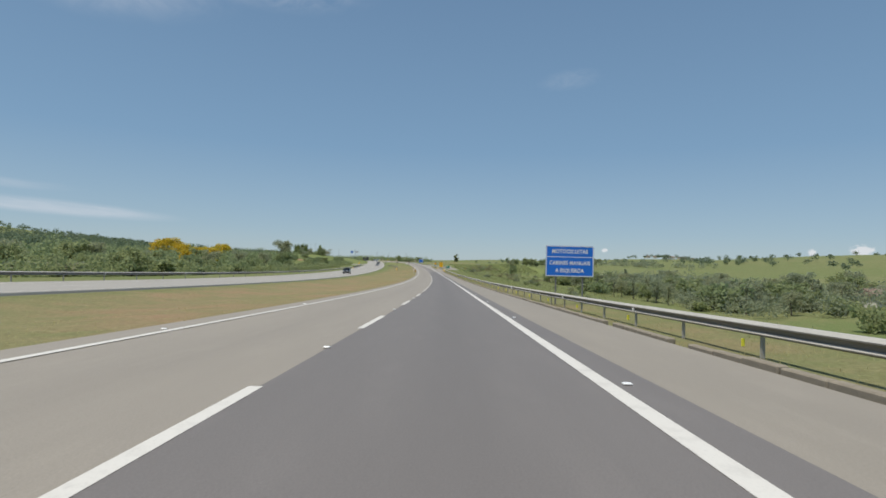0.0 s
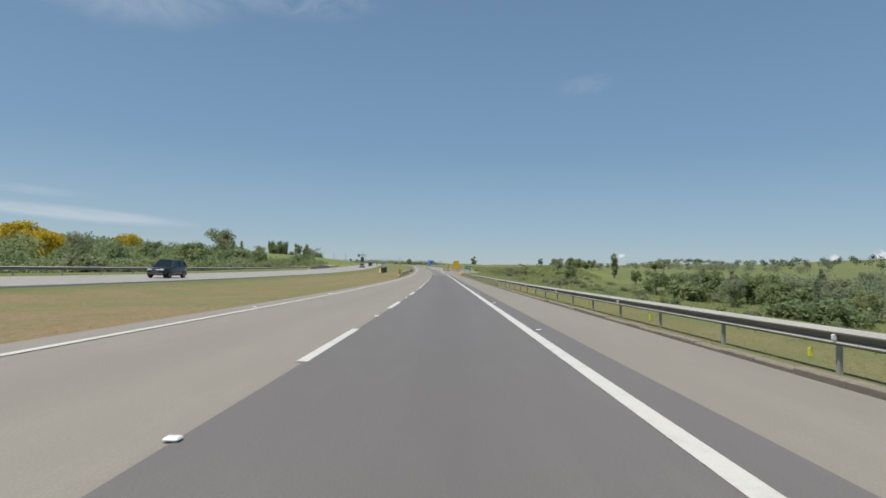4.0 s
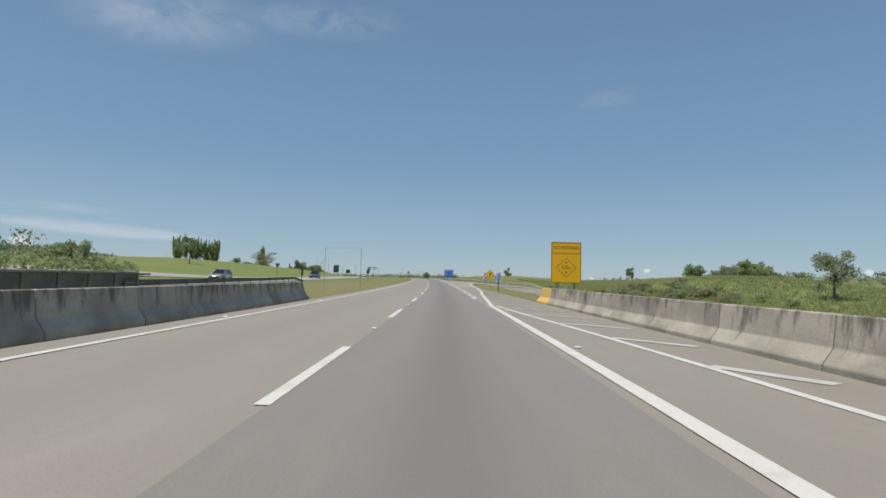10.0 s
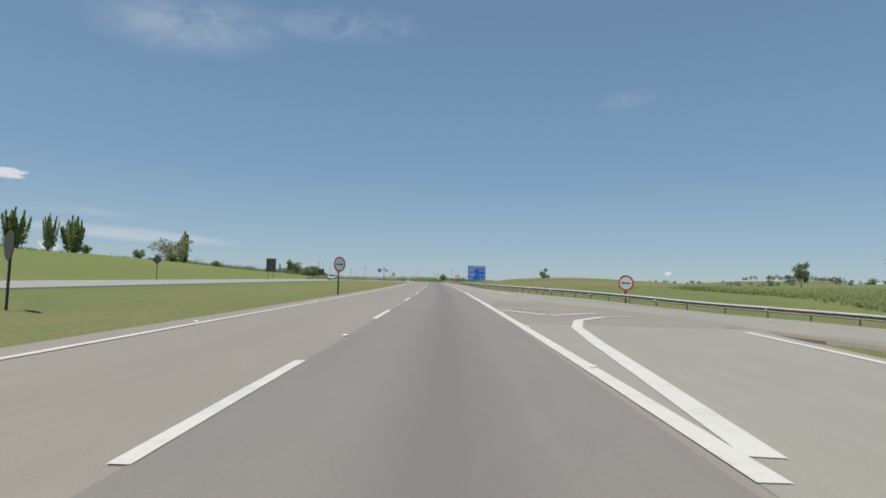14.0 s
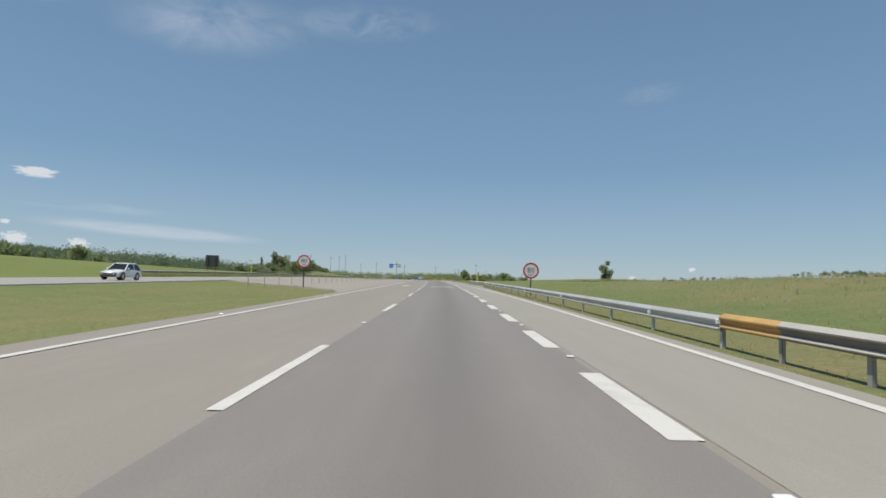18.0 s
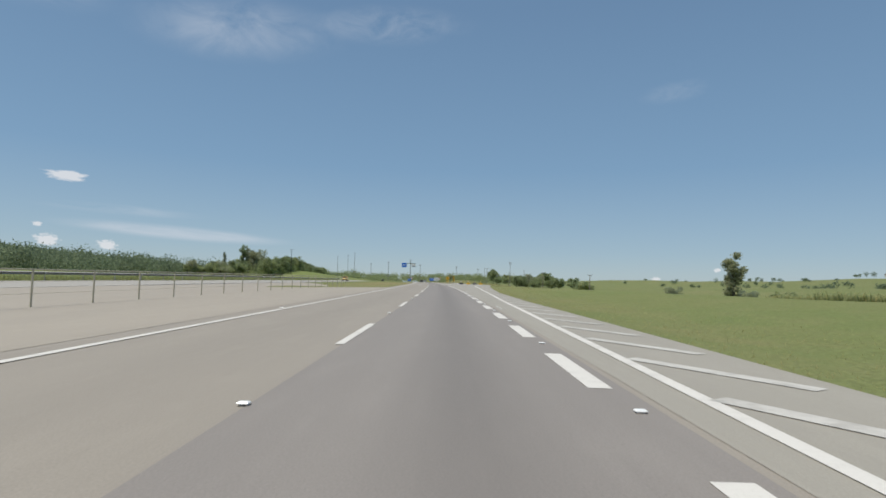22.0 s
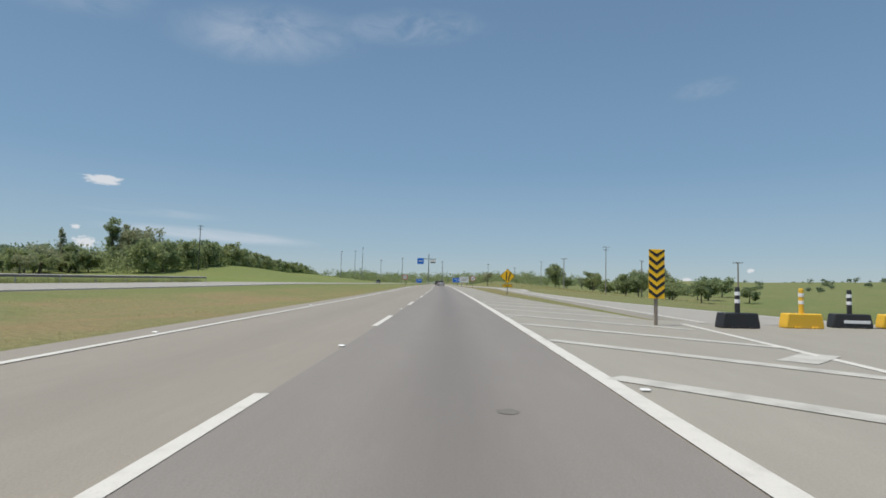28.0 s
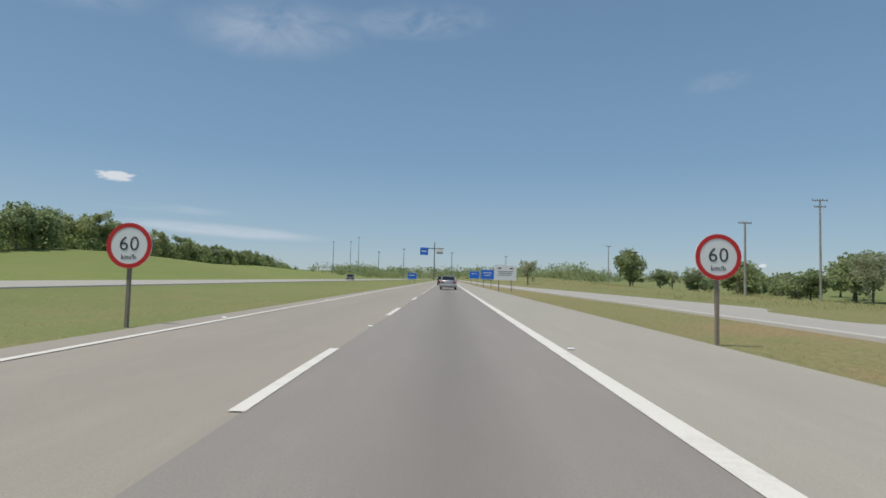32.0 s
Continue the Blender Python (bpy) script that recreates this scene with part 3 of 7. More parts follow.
# ---- the land ----
def terrain():
    lats = [-2400, -1900, -1500, -1200, -950, -780, -640, -520, -430, -350, -290, -240, -200, -170, -145, -125, -110, -98, -88, -80, -73, -66, -60, -55, -50, -46, -42, -39,
            -36, -31, -25, -20, -17, -14, -11, -9, -7.5, -6.5, -3, 2, 4.3, 5.0, 5.8, 6.6, 7.5, 8.5, 10, 12, 15, 18, 22, 26, 31, 37, 44, 52, 61, 71, 82, 95, 110, 130, 155,
            185, 220, 270, 330, 400, 490, 600, 740, 920, 1150, 1450, 1900, 2400]
    rows = [-180, -120, -80] + [float(v) for v in range(-60, 1100, 5)] + [1110, 1125, 1145, 1170, 1200, 1240, 1290, 1350, 1420, 1500, 1600, 1720, 1870, 2050, 2300, 2600, 3000, 3500, 4100]
    S, A = np.meshgrid(np.array(rows), np.array(lats, float), indexing="ij")
    h = land(S, A)
    rough = np.array([[noise.noise((s * 0.05, a * 0.05, 3.0)) * 0.35 + noise.noise((s * 0.3, a * 0.3, 7.0)) * 0.06 for a in lats] for s in rows])
    calm = np.clip(np.maximum(A - 8, -A - 39) / 20, 0, 1)
    h = h + rough * calm + np.where((A > -18) & (A < -8), rough * 0.25, 0)
    far = np.array([[noise.noise((s * 0.0022, a * 0.0022, 1.0)) * 14 for a in lats] for s in rows]) * np.clip((np.abs(A) - 150) / 500, 0, 1)
    h = h + far
    pos = [rp(s, a, float(h[i, j])) for i, s in enumerate(rows) for j, a in enumerate(lats)]
    nl = len(lats)
    faces = [(i * nl + j, i * nl + j + 1, (i + 1) * nl + j + 1, (i + 1) * nl + j) for i in range(len(rows) - 1) for j in range(nl - 1)]
    me = mesh_of("ground", pos, faces, GROUND)
    att = me.attributes.new("dryness", "FLOAT", "POINT")
    dry = np.zeros_like(h)
    dry += np.where((A > -19) & (A < -6.4), np.interp(S, (0, 250, 305, 345, 400, 700, 730, 790, 850), (1.0, 1.0, 0.85, 0.4, 0.2, 0.35, 0.75, 0.75, 0.25)), 0)
    dry += np.where((A > 4) & (A < 9), np.interp(S, (0, 240, 300, 400, 600, 850), (0.5, 0.5, 0.7, 0.5, 0.2, 0.4)), 0)
    dry += np.where((A > 9) & (A < 50) & (S > 780), 0.35, 0) + np.where((A > 5) & (A < 12) & (S > 800), 0.4, 0) + np.where((A > 12) & (A < 60) & (S > 430) & (S < 530), 0.3, 0)
    for i, v in enumerate(dry.ravel()):
        att.data[i].value = float(v)
    lush = np.where((A < -38) & (A > -150), np.interp(S, (280, 340, 1250, 1400), (0, 1, 1, 0.3)), 0.0) + np.where((A > 22) & (A < 75), np.interp(S, (300, 330, 430, 460), (0, 1, 1, 0)), 0.0)
    lush += np.where((A > -22) & (A < -6), np.interp(S, (330, 400, 500, 640, 700, 760, 800), (0, 0.45, 0.45, 0.3, 0.2, 0.2, 0.5)), 0.0) + np.where((A > 4) & (A < 70), np.interp(S, (540, 580, 720, 800), (0, 0.35, 0.35, 0.15)), 0.0)
    att = me.attributes.new("freshness", "FLOAT", "POINT")
    for i, v in enumerate(lush.ravel()):
        att.data[i].value = float(v)
    for p in me.polygons:
        p.use_smooth = True
    return tagged(new("ground", me), "rolling grass verges and green pasture with straw patches", "ground", kind="structure")


terrain()


def skirted(left, right, drop=0.22):
    return [lambda s: left(s) - 0.12, left, between(left, right, 0.25), between(left, right, 0.5), between(left, right, 0.75), right, lambda s: right(s) + 0.12]


def road_slab(name, left, right, s0, s1, mat, label, step=4.0, top=0.0, category="road"):
    lo = lambda s, v: (top - 0.25 if v < left(s) - 0.01 or v > right(s) + 0.01 else top) + (float(fall(s, v)) if v > 8 else 0.0)
    return tagged(strip(name, skirted(left, right), s0, s1, mat, step, lo), label, category, kind="structure")


LANE_LINE = table((-20, -2.0), (12, -1.98), (36, -1.84), (60, -1.78), (120, -1.8), (166, -1.84), (192, -1.83), (217, -1.74), (268, -1.6), (292, -1.53), (323, -1.56), (349, -1.71), (373, -1.88), (540, -1.92), (652, -1.93), (753, -1.82), (778, -1.75), (803, -1.67), (828, -1.57), (852, -1.78), (900, -1.85))
main_road = road_slab("road", PAVE_LEFT, PAVE_RIGHT, -180, 2600, ASPHALT, "worn grey asphalt carriageway with two lanes and shoulder", 1.5)
far_road = road_slab("road_opposite", lambda s: FAR_NEAR(s) - FAR_WIDTH, FAR_NEAR, -180, 2600, FAR_ASPHALT, "pale sunlit carriageway of the opposite direction", 6.0, 0.012)
ramp_road = road_slab("slip_road_1", RAMP_LEFT, RAMP_RIGHT, 296, 383.5, SHOULDER, "narrow pale slip road that curves up to the carriageway", 1.5, 0.004)
side_road = road_slab("slip_road_2", SIDE_LEFT, SIDE_RIGHT, 766.5, 1400, FAR_ASPHALT, "pale slip road behind a strip of grass", 4.0, 0.01)
part_shoulder = strip("shoulder", [lambda s: max(1.99, 2.0), lambda s: min(PAVE_RIGHT(s), 5.6)], -180, 330, SHOULDER, 3.0, 0.004, main_road)
part_side = strip("shoulder", [1.95, lambda s: (1.95 + PAVE_RIGHT(s)) / 2, lambda s: PAVE_RIGHT(s) - 0.02], 330, 2000, ASPHALT_SIDE, 1.5, lambda s, v: 0.004 + (float(fall(s, v)) if v > 8 else 0.0), main_road)
part_lane = strip("driven_lane", [lambda s: LANE_LINE(s) + 0.05, 0.0, 1.84], 222.5, 2000, ASPHALT_LANE, 3.0, 0.006, main_road)
part_dusty = strip("dusty_median", [PAVE_LEFT, between(PAVE_LEFT, lambda s: -6.2, 0.33), between(PAVE_LEFT, lambda s: -6.2, 0.66), -6.2], 512, 657, DUSTY, 1.5, 0.005, main_road)
MEDIAN_EDGE = table((634, -14.0), (642, -14.4), (662, -14.9), (673, -16.5), (682, -20.5), (690, -23.9))
part_median = strip("dusty_median", [lambda s: FAR_NEAR(s) + 0.02, between(FAR_NEAR, MEDIAN_EDGE, 0.5), MEDIAN_EDGE], 636, 690, DUSTY, 1.5, lambda s, v: 0.03 + float(land(s, v)), main_road)
part_relaid = strip("relaid_lane", [lambda s: LANE_LINE(s) + 0.03, 0.0, 2.45], -180, 222.5, ASPHALT_NEW, 3.0, 0.008, main_road)


# ---- road paint ----
def line(parent, across, s0, s1, width=0.15, mat=PAINT, name="edge_line", step=3.0, h=0.012):
    f = across if callable(across) else (lambda s: across)
    return strip(name, [lambda s: f(s) - width / 2, lambda s: f(s) + width / 2], s0, s1, mat, step, h, parent)


def bar(parent, p, q, width, name="stripe", mat=PAINT_OLD, h=0.012):
    """A painted bar from (along, across) to (along, across)."""
    a, b = rp(p[0], p[1], h), rp(q[0], q[1], h)
    d = (b - a).normalized()
    n = Vector((-d.y, d.x, 0)) * width / 2
    return part(name, mesh_of(name, [a - n, b - n, b + n, a + n], [(0, 1, 2, 3)], mat), parent)


LEFT_LINE = -5.55
RIGHT_LINE = table((-20, 1.84), (90, 1.82), (165, 1.74), (191, 1.79), (217, 1.88), (242, 1.98), (268, 2.12), (287, 2.08), (374, 2.05), (416, 1.9), (715, 1.82), (755, 1.99), (780, 1.99), (804, 1.95), (828, 1.9), (852, 1.9))
line(main_road, LEFT_LINE, -180, 1500, 0.16)
line(main_road, RIGHT_LINE, -180, 287, 0.21)
EDGE_OUT = table((287, 2.15), (300, 2.75), (305, 3.0), (313, 3.6), (330, 4.3), (346, 4.8), (357, 5.3), (373, 6.7), (381.5, 7.7))
line(main_road, EDGE_OUT, 287, 381.5, 0.2)
line(main_road, RIGHT_LINE, 370.5, 416, 0.22)
EDGE_MID = table((396, 5.9), (410, 5.4), (443, 4.75), (470, 4.2), (511, 3.95), (530, 3.5), (545, 2.95), (560, 2.4), (570, 2.1), (585, 2.3), (605, 2.7), (622, 3.15), (650, 4.3),
                 (692, 6.6), (720, 9.4), (766, 15.1), (775, 13.4), (790, 11.5), (812, 11.2), (832, 11.9), (840, 13.7), (868, 16.4), (880, 16.4), (940, 13.6), (1000, 11.6))
line(main_road, EDGE_MID, 412, 766, 0.18)
line(side_road, EDGE_MID, 767, 1000, 0.15)
line(side_road, lambda s: SIDE_LEFT(s) + 0.35, 767, 1000, 0.15)
line(main_road, RIGHT_LINE, 715.5, 1500, 0.24)
LINE2 = table((258, 4.25), (266, 4.0), (275, 3.3), (281, 2.7), (286, 2.35))
line(main_road, table((249, 5.0), (258, 4.25), (266, 4.0), (275, 3.3), (281, 2.7), (286, 2.35)), 249, 286, 0.16)
line(main_road, table((716, 2.3), (730, 3.4), (757, 6.6), (766, 7.6)), 716, 766, 0.2)
line(far_road, lambda s: FAR_NEAR(s) - 0.7, -180, 1300, 0.15, step=8, h=0.024)
line(far_road, lambda s: FAR_NEAR(s) - FAR_WIDTH + 2.6, -180, 1300, 0.15, step=8, h=0.024)
line(ramp_road, lambda s: RAMP_RIGHT(s) - 0.35, 298, 383, 0.12, h=lambda s, v: 0.016 + float(fall(s, v)))
DASHES = table((-4, -43), (0, 1.6), (3, 35.3), (5, 58.6), (7, 80.4), (9, 102.6), (13, 146.7), (15, 168.9), (16, 180.1), (17, 191.1), (19, 211.7), (20, 221.8), (21, 231.1), (22, 242.4), (24, 266.0),
               (26, 288.5), (27, 300.7), (28, 312.9), (31, 347.2), (33, 370.5), (35, 395), (39, 444.4), (41, 469.8), (44, 508.2), (47, 546.6), (49, 573), (53, 624.9), (58, 688.2), (63, 749.1),
               (64, 762), (67, 800.2), (70, 836.6), (71, 849.1), (111, 1349))
for k in range(-4, 111):
    s0 = DASHES(k)
    line(main_road, LANE_LINE, s0, s0 + 4.3, 0.15, name="dash", h=0.0115)
    if k < 72:
        line(far_road, lambda s: FAR_NEAR(s) - 5.1, s0, s0 + 4.0, 0.12, name="dash", h=0.024)
for k in range(14):
    line(main_road, 1.86, 294.3 + 5.31 * k, 297.1 + 5.31 * k, 0.28, name="dash", h=0.0105)
MERGE_LINE = table((416, 1.8), (457, 1.74), (513, 1.79), (541, 1.71), (569, 1.56), (597, 1.57), (624, 1.7), (678, 1.73), (716, 1.8))
MERGE2 = table((-7, 418.8), (0, 455.9), (5, 482.1), (11, 513.8), (16, 540.3), (21, 567.1), (26, 595.6), (31, 622.4), (36, 650.5), (41, 677.5), (48, 715.4))
for k in range(-7, 48):
    line(main_road, MERGE_LINE, MERGE2(k), MERGE2(k) + 2.85, 0.27, name="dash", h=0.0105)
for k in range(10):      # hatched strip before the bridge
    s0 = 261.6 + 3.8 * k
    if s0 < 292:
        x0 = LINE2(s0) if s0 < 286 else EDGE_OUT(s0)
        bar(main_road, (s0, x0 + 0.1), (s0 - 1.3, 4.8), 0.32)
for k in range(11):
    s0 = 292.4 + 3.6 * k
    bar(main_road, (s0, EDGE_OUT(s0) + 0.1), (s0 - 1.0, 4.85 if s0 < 310 else 4.7), 0.34)
for k in range(9):
    s0 = 390.4 + 4.0 * k
    if s0 < 420:
        bar(main_road, (s0, 2.2), (s0 - 1.2, max(2.6, 4.1 - 0.045 * (s0 - 388))), 0.38)
for k in range(48):
    s0 = 539.15 + 2.95 * k
    if s0 < 640:
        bar(main_road, (s0, EDGE_MID(s0) + 0.15), (s0 - 1.45 * (4.15 - EDGE_MID(s0)), 4.15), 0.32)
for k in range(16):
    s0 = 741.2 + 4.6 * k
    if s0 < 766:
        _w = min(6.9, 2.4 + 0.116 * (s0 - 716))
        bar(main_road, (s0, 2.15), (s0 - 1.05 * (_w - 2.15), _w), 0.42)
    else:
        _w = max(3.0, 7.2 - 0.042 * (s0 - 762))
        bar(main_road, (s0, 2.15), (s0 - 1.1 * (_w - 2.15), _w), 0.38)
GORE = [(371.0, 2.28), (374.2, 2.62), (378.0, 3.0), (381.6, 3.44), (384.2, 4.1), (386.0, 5.3), (386.6, 6.6)]
for _p, _q in zip(GORE, GORE[1:]):
    bar(main_road, _p, _q, 0.28, "gore_line", PAINT)
bar(main_road, (386.2, 3.6), (388.2, 5.7), 0.45)
bar(main_road, (386.2, 3.6), (389.4, 2.2), 0.45)
line(main_road, table((390, 8.1), (397.5, 5.6), (410, 4.6), (425, 4.9)), 390, 425, 0.12, PAINT_YELLOW, "yellow_line")
for _s in (297.5, 303.2, 309.3, 314.5, 317.8, 321.2, 412, 430, 452, 478, 505, 565.2, 612, 641):      # remains of an older line
    line(main_road, 2.14, _s, _s + 2.3, 0.06, PAINT_OLD, "old_line")
for _s, _a, _cuts in ((652.0, 4.45, ((0.0, 0.8),)), (656.7, 4.6, ((0.0, 0.4), (0.44, 0.56), (0.62, 1.1), (1.3, 1.45))), (661.4, 5.0, ((0.0, 0.35), (0.5, 0.7))), (665.8, 5.3, ((0.1, 0.7),)), (670.2, 5.6, ((0.0, 0.3), (0.5, 0.9)))):
    for _c0, _c1 in _cuts:      # worn remains of an older hatching on the widened shoulder
        bar(main_road, (_s - 2.15 * _c0, _a + _c0), (_s - 2.15 * _c1, _a + _c1), 0.24)
bar(main_road, (757.0, 5.7), (758.2, 6.9), 0.6, "painted_patch")
bar(main_road, (694.1, -5.5), (692.9, 1.8), 0.32, "cross_line")
bar(main_road, (847.3, -5.5), (846.4, 1.8), 0.3, "cross_line")


# ---- lane numbers on the road ----
def numeral(name, centre, width, wide, s0, s1, across):
    """A painted stroke along a centre line in a unit box, drawn out along the road. wide: the widths across and along."""
    pts = [Vector((x, y)) for x, y in centre]
    left, right = [], []
    for i, p in enumerate(pts):
        d = (pts[min(i + 1, len(pts) - 1)] - pts[max(i - 1, 0)]).normalized()
        n = Vector((-d.y * wide[0], d.x * wide[1]))
        left.append(p + n / 2)
        right.append(p - n / 2)
    to = lambda q: rp(s0 + q.y * (s1 - s0), across + q.x * width / 2, 0.012)
    verts = [to(q) for q in left] + [to(q) for q in right]
    n = len(pts)
    return part(name, mesh_of(name, verts, [(k, n + k, n + k + 1, k + 1) for k in range(n - 1)], PAINT_OLD), main_road)


TWO = [(-0.93, 0.74), (-0.8, 0.82), (-0.5, 0.91), (-0.1, 0.95), (0.3, 0.94), (0.65, 0.88), (0.86, 0.78), (0.86, 0.69), (0.66, 0.6), (0.3, 0.52), (-0.1, 0.45), (-0.5, 0.36), (-0.76, 0.27), (-0.86, 0.18), (-0.88, 0.04)]
for _ in range(2):      # round off the corners of the curve
    TWO = [TWO[0]] + [(a[0] * u + b[0] * (1 - u), a[1] * u + b[1] * (1 - u)) for a, b in zip(TWO, TWO[1:]) for u in (0.75, 0.25)] + [TWO[-1]]
for _s0, _s1, _d in ((532.4, 539.7, 0.0), (697.4, 705.6, 0.15)):
    numeral("lane_number", TWO, 2.4, (0.26, 0.09), _s0, _s1, _d)
    numeral("lane_number", [(-1.0, 0.055), (0.0, 0.055), (1.0, 0.055)], 2.4, (0.3, 0.11), _s0, _s1, _d)
    numeral("lane_number", [(0.0, 0.0), (0.0, 0.5), (0.0, 1.0)], 1.1, (0.95, 0.1), _s0 + 0.4, _s1 - 0.3, _d - 3.7)
    numeral("lane_number", [(-2.0, 0.89), (-1.0, 0.93), (-0.4, 0.95)], 1.1, (0.95, 0.07), _s0 + 0.4, _s1 - 0.3, _d - 3.7)


# ---- pieces along the road ----
def put(name, me, parent, world, label=""):
    """A part that stands at a pose in the world."""
    return part(name, me, parent, label, parent.matrix_basis.inverted() @ world)


def run_of(a, b):
    """The pose at a, with +y towards b and a stretch to its length."""
    d = b - a
    u = d.normalized()
    r = Vector((u.y, -u.x, 0)).normalized()
    m = Matrix((r, u, r.cross(u))).transposed().to_4x4()
    return Matrix.Translation(a) @ m @ Matrix.Diagonal((1, d.length, 1, 1))


def beam_mesh(name, mat, side):
    """One steel W-beam, one unit long; its folds stand out towards the road."""
    fold = [(-0.03, 0.76), (0.03, 0.752), (0.1, 0.69), (0.1, 0.665), (0.045, 0.615), (0.02, 0.56), (0.03, 0.545), (0.095, 0.513), (0.095, 0.494), (0.03, 0.462), (0.0, 0.458)]
    pts = [(side * x, z) for x, z in fold] + [(side * (x - 0.012), z) for x, z in reversed(fold)]
    n = len(pts)
    verts = [(x, 0.0, z) for x, z in pts] + [(x, 1.0, z) for x, z in pts]
    faces = [(k, (k + 1) % n, n + (k + 1) % n, n + k) for k in range(n)] + [tuple(range(n))[::-1], tuple(range(n, 2 * n))]
    me = mesh_of(name, verts, faces, [mat, STEEL_FACE] if mat is STEEL_EDGE else mat)
    for k, p in enumerate(me.polygons):      # on the road side the top and lower lip stay pale, the rest is darker
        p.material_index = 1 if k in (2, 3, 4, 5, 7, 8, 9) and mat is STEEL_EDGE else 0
    bm = bmesh.new()
    bm.from_mesh(me)
    bmesh.ops.recalc_face_normals(bm, faces=bm.faces[:])
    bm.to_mesh(me)
    bm.free()
    return me


def c_post(name, h, mat):
    """A thin C-shaped post."""
    bm = plate([(-0.03, -0.4), (0.03, -0.4), (0.03, h), (-0.03, h)], 0, 0.006)
    for x in (-0.03, 0.024):
        bmesh.ops.create_cube(bm, size=1, matrix=Matrix.Translation((x + 0.003, 0.045, (h - 0.4) / 2)) @ Matrix.Diagonal((0.006, 0.09, h + 0.4, 1)))
    return solid(name, bm, mat)


BEAM_MESHES, POST_MESHES = {}, {}
POST_RAIL = {"aged_zinc": worn("post_zinc", (0.4, 0.385, 0.35), (0.25, 0.235, 0.21), 0.7, 0.0, 30, 3.0, 0.7, 0.06, 0.002), "galvanised_steel": worn("post_galvanised", (0.62, 0.62, 0.61), (0.5, 0.5, 0.49), 0.5, 0.1, 30, 3.0, 0.5, 0.04, 0.002)}
STUD_WHITE = plain("reflector_white", (0.8, 0.8, 0.78), 0.3)
STUD_YELLOW = plain("reflector_yellow", (0.75, 0.7, 0.05), 0.35)
REFLECTOR = solid("reflector", box(-0.045, 0.045, -0.02, 0.02, -0.05, 0.05, 0.012), STUD_WHITE)
MARKER = solid("marker", box(-0.04, 0.04, -0.012, 0.012, -0.09, 0.09, 0.01), STUD_YELLOW)


def guardrail(across, s0, s1, label, mat, side=-1, spacing=4.0, base=None, painted_to=(), ends=0.0, markers=True, group="guardrails"):
    """A steel guardrail with its posts. side: -1 where the road is to its left. painted_to: a stretch in yellow. ends: how far its ends dip."""
    f = across if callable(across) else (lambda s: across)
    g = base if base else (lambda s: float(land(s, f(s))))
    ob = thing("guardrail", Matrix.Translation(rp(s0, f(s0), g(s0))), label, "guardrail", group)
    n = max(1, round((s1 - s0) / spacing))
    for k in range(n + 1):
        s = s0 + (s1 - s0) * k / n
        dip = lambda v: -ends * max(0.0, 1 - min(v - s0, s1 - v) / 9.0) if ends else 0.0
        if k < n:
            e = s0 + (s1 - s0) * (k + 1) / n
            colour = YELLOW_WORN if any(p <= (s + e) / 2 <= q for p, q in zip(painted_to[::2], painted_to[1::2])) else mat
            key = (colour.name, side)
            if key not in BEAM_MESHES:
                BEAM_MESHES[key] = beam_mesh("beam", colour, side)
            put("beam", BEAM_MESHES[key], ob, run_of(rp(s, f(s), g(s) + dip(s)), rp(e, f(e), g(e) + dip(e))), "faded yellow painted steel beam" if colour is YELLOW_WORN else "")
        key = mat.name
        if key not in POST_MESHES:
            POST_MESHES[key] = c_post("post", 0.72, POST_RAIL.get(mat.name, mat))
        put("post", POST_MESHES[key], ob, place(s, f(s) - side * 0.02, g(s) + dip(s) - 0.01))
        if k % 3 == 1:
            put("reflector", REFLECTOR, ob, place(s, f(s) + side * 0.1, g(s) + dip(s) + 0.6), "white reflector")
        if markers and k % 2 == 0:
            put("marker", MARKER, ob, place(s + 0.7, f(s) + side * 0.05, g(s) + 0.26), "small yellow marker")
    return ob


def jersey_mesh(name, length, mat, front=0.0, back=0.0):
    """A concrete barrier with a sloped toe on both faces, along +y. front, back: how far the end faces slope."""
    prof = [(-0.30, -0.12), (-0.30, 0.06), (-0.13, 0.30), (-0.08, 0.80), (0.08, 0.80), (0.13, 0.30), (0.30, 0.06), (0.30, -0.12)]
    bm = bmesh.new()
    rows = []
    for y, slope in ((0.0, front), (length, -back)):
        rows.append([bm.verts.new((x, y + slope * max(0, z) / 0.8, z)) for x, z in prof])
    n = len(prof)
    for k in range(n - 1):
        bm.faces.new((rows[0][k], rows[0][k + 1], rows[1][k + 1], rows[1][k]))
    bm.faces.new(rows[0][::-1])
    bm.faces.new(rows[1])
    bm.faces.new((rows[0][0], rows[1][0], rows[1][n - 1], rows[0][n - 1]))
    bmesh.ops.recalc_face_normals(bm, faces=bm.faces[:])
    bmesh.ops.bevel(bm, geom=[e for e in bm.edges if e.calc_length() > 0.02], offset=0.015, segments=1, affect="EDGES")
    return solid(name, bm, mat)


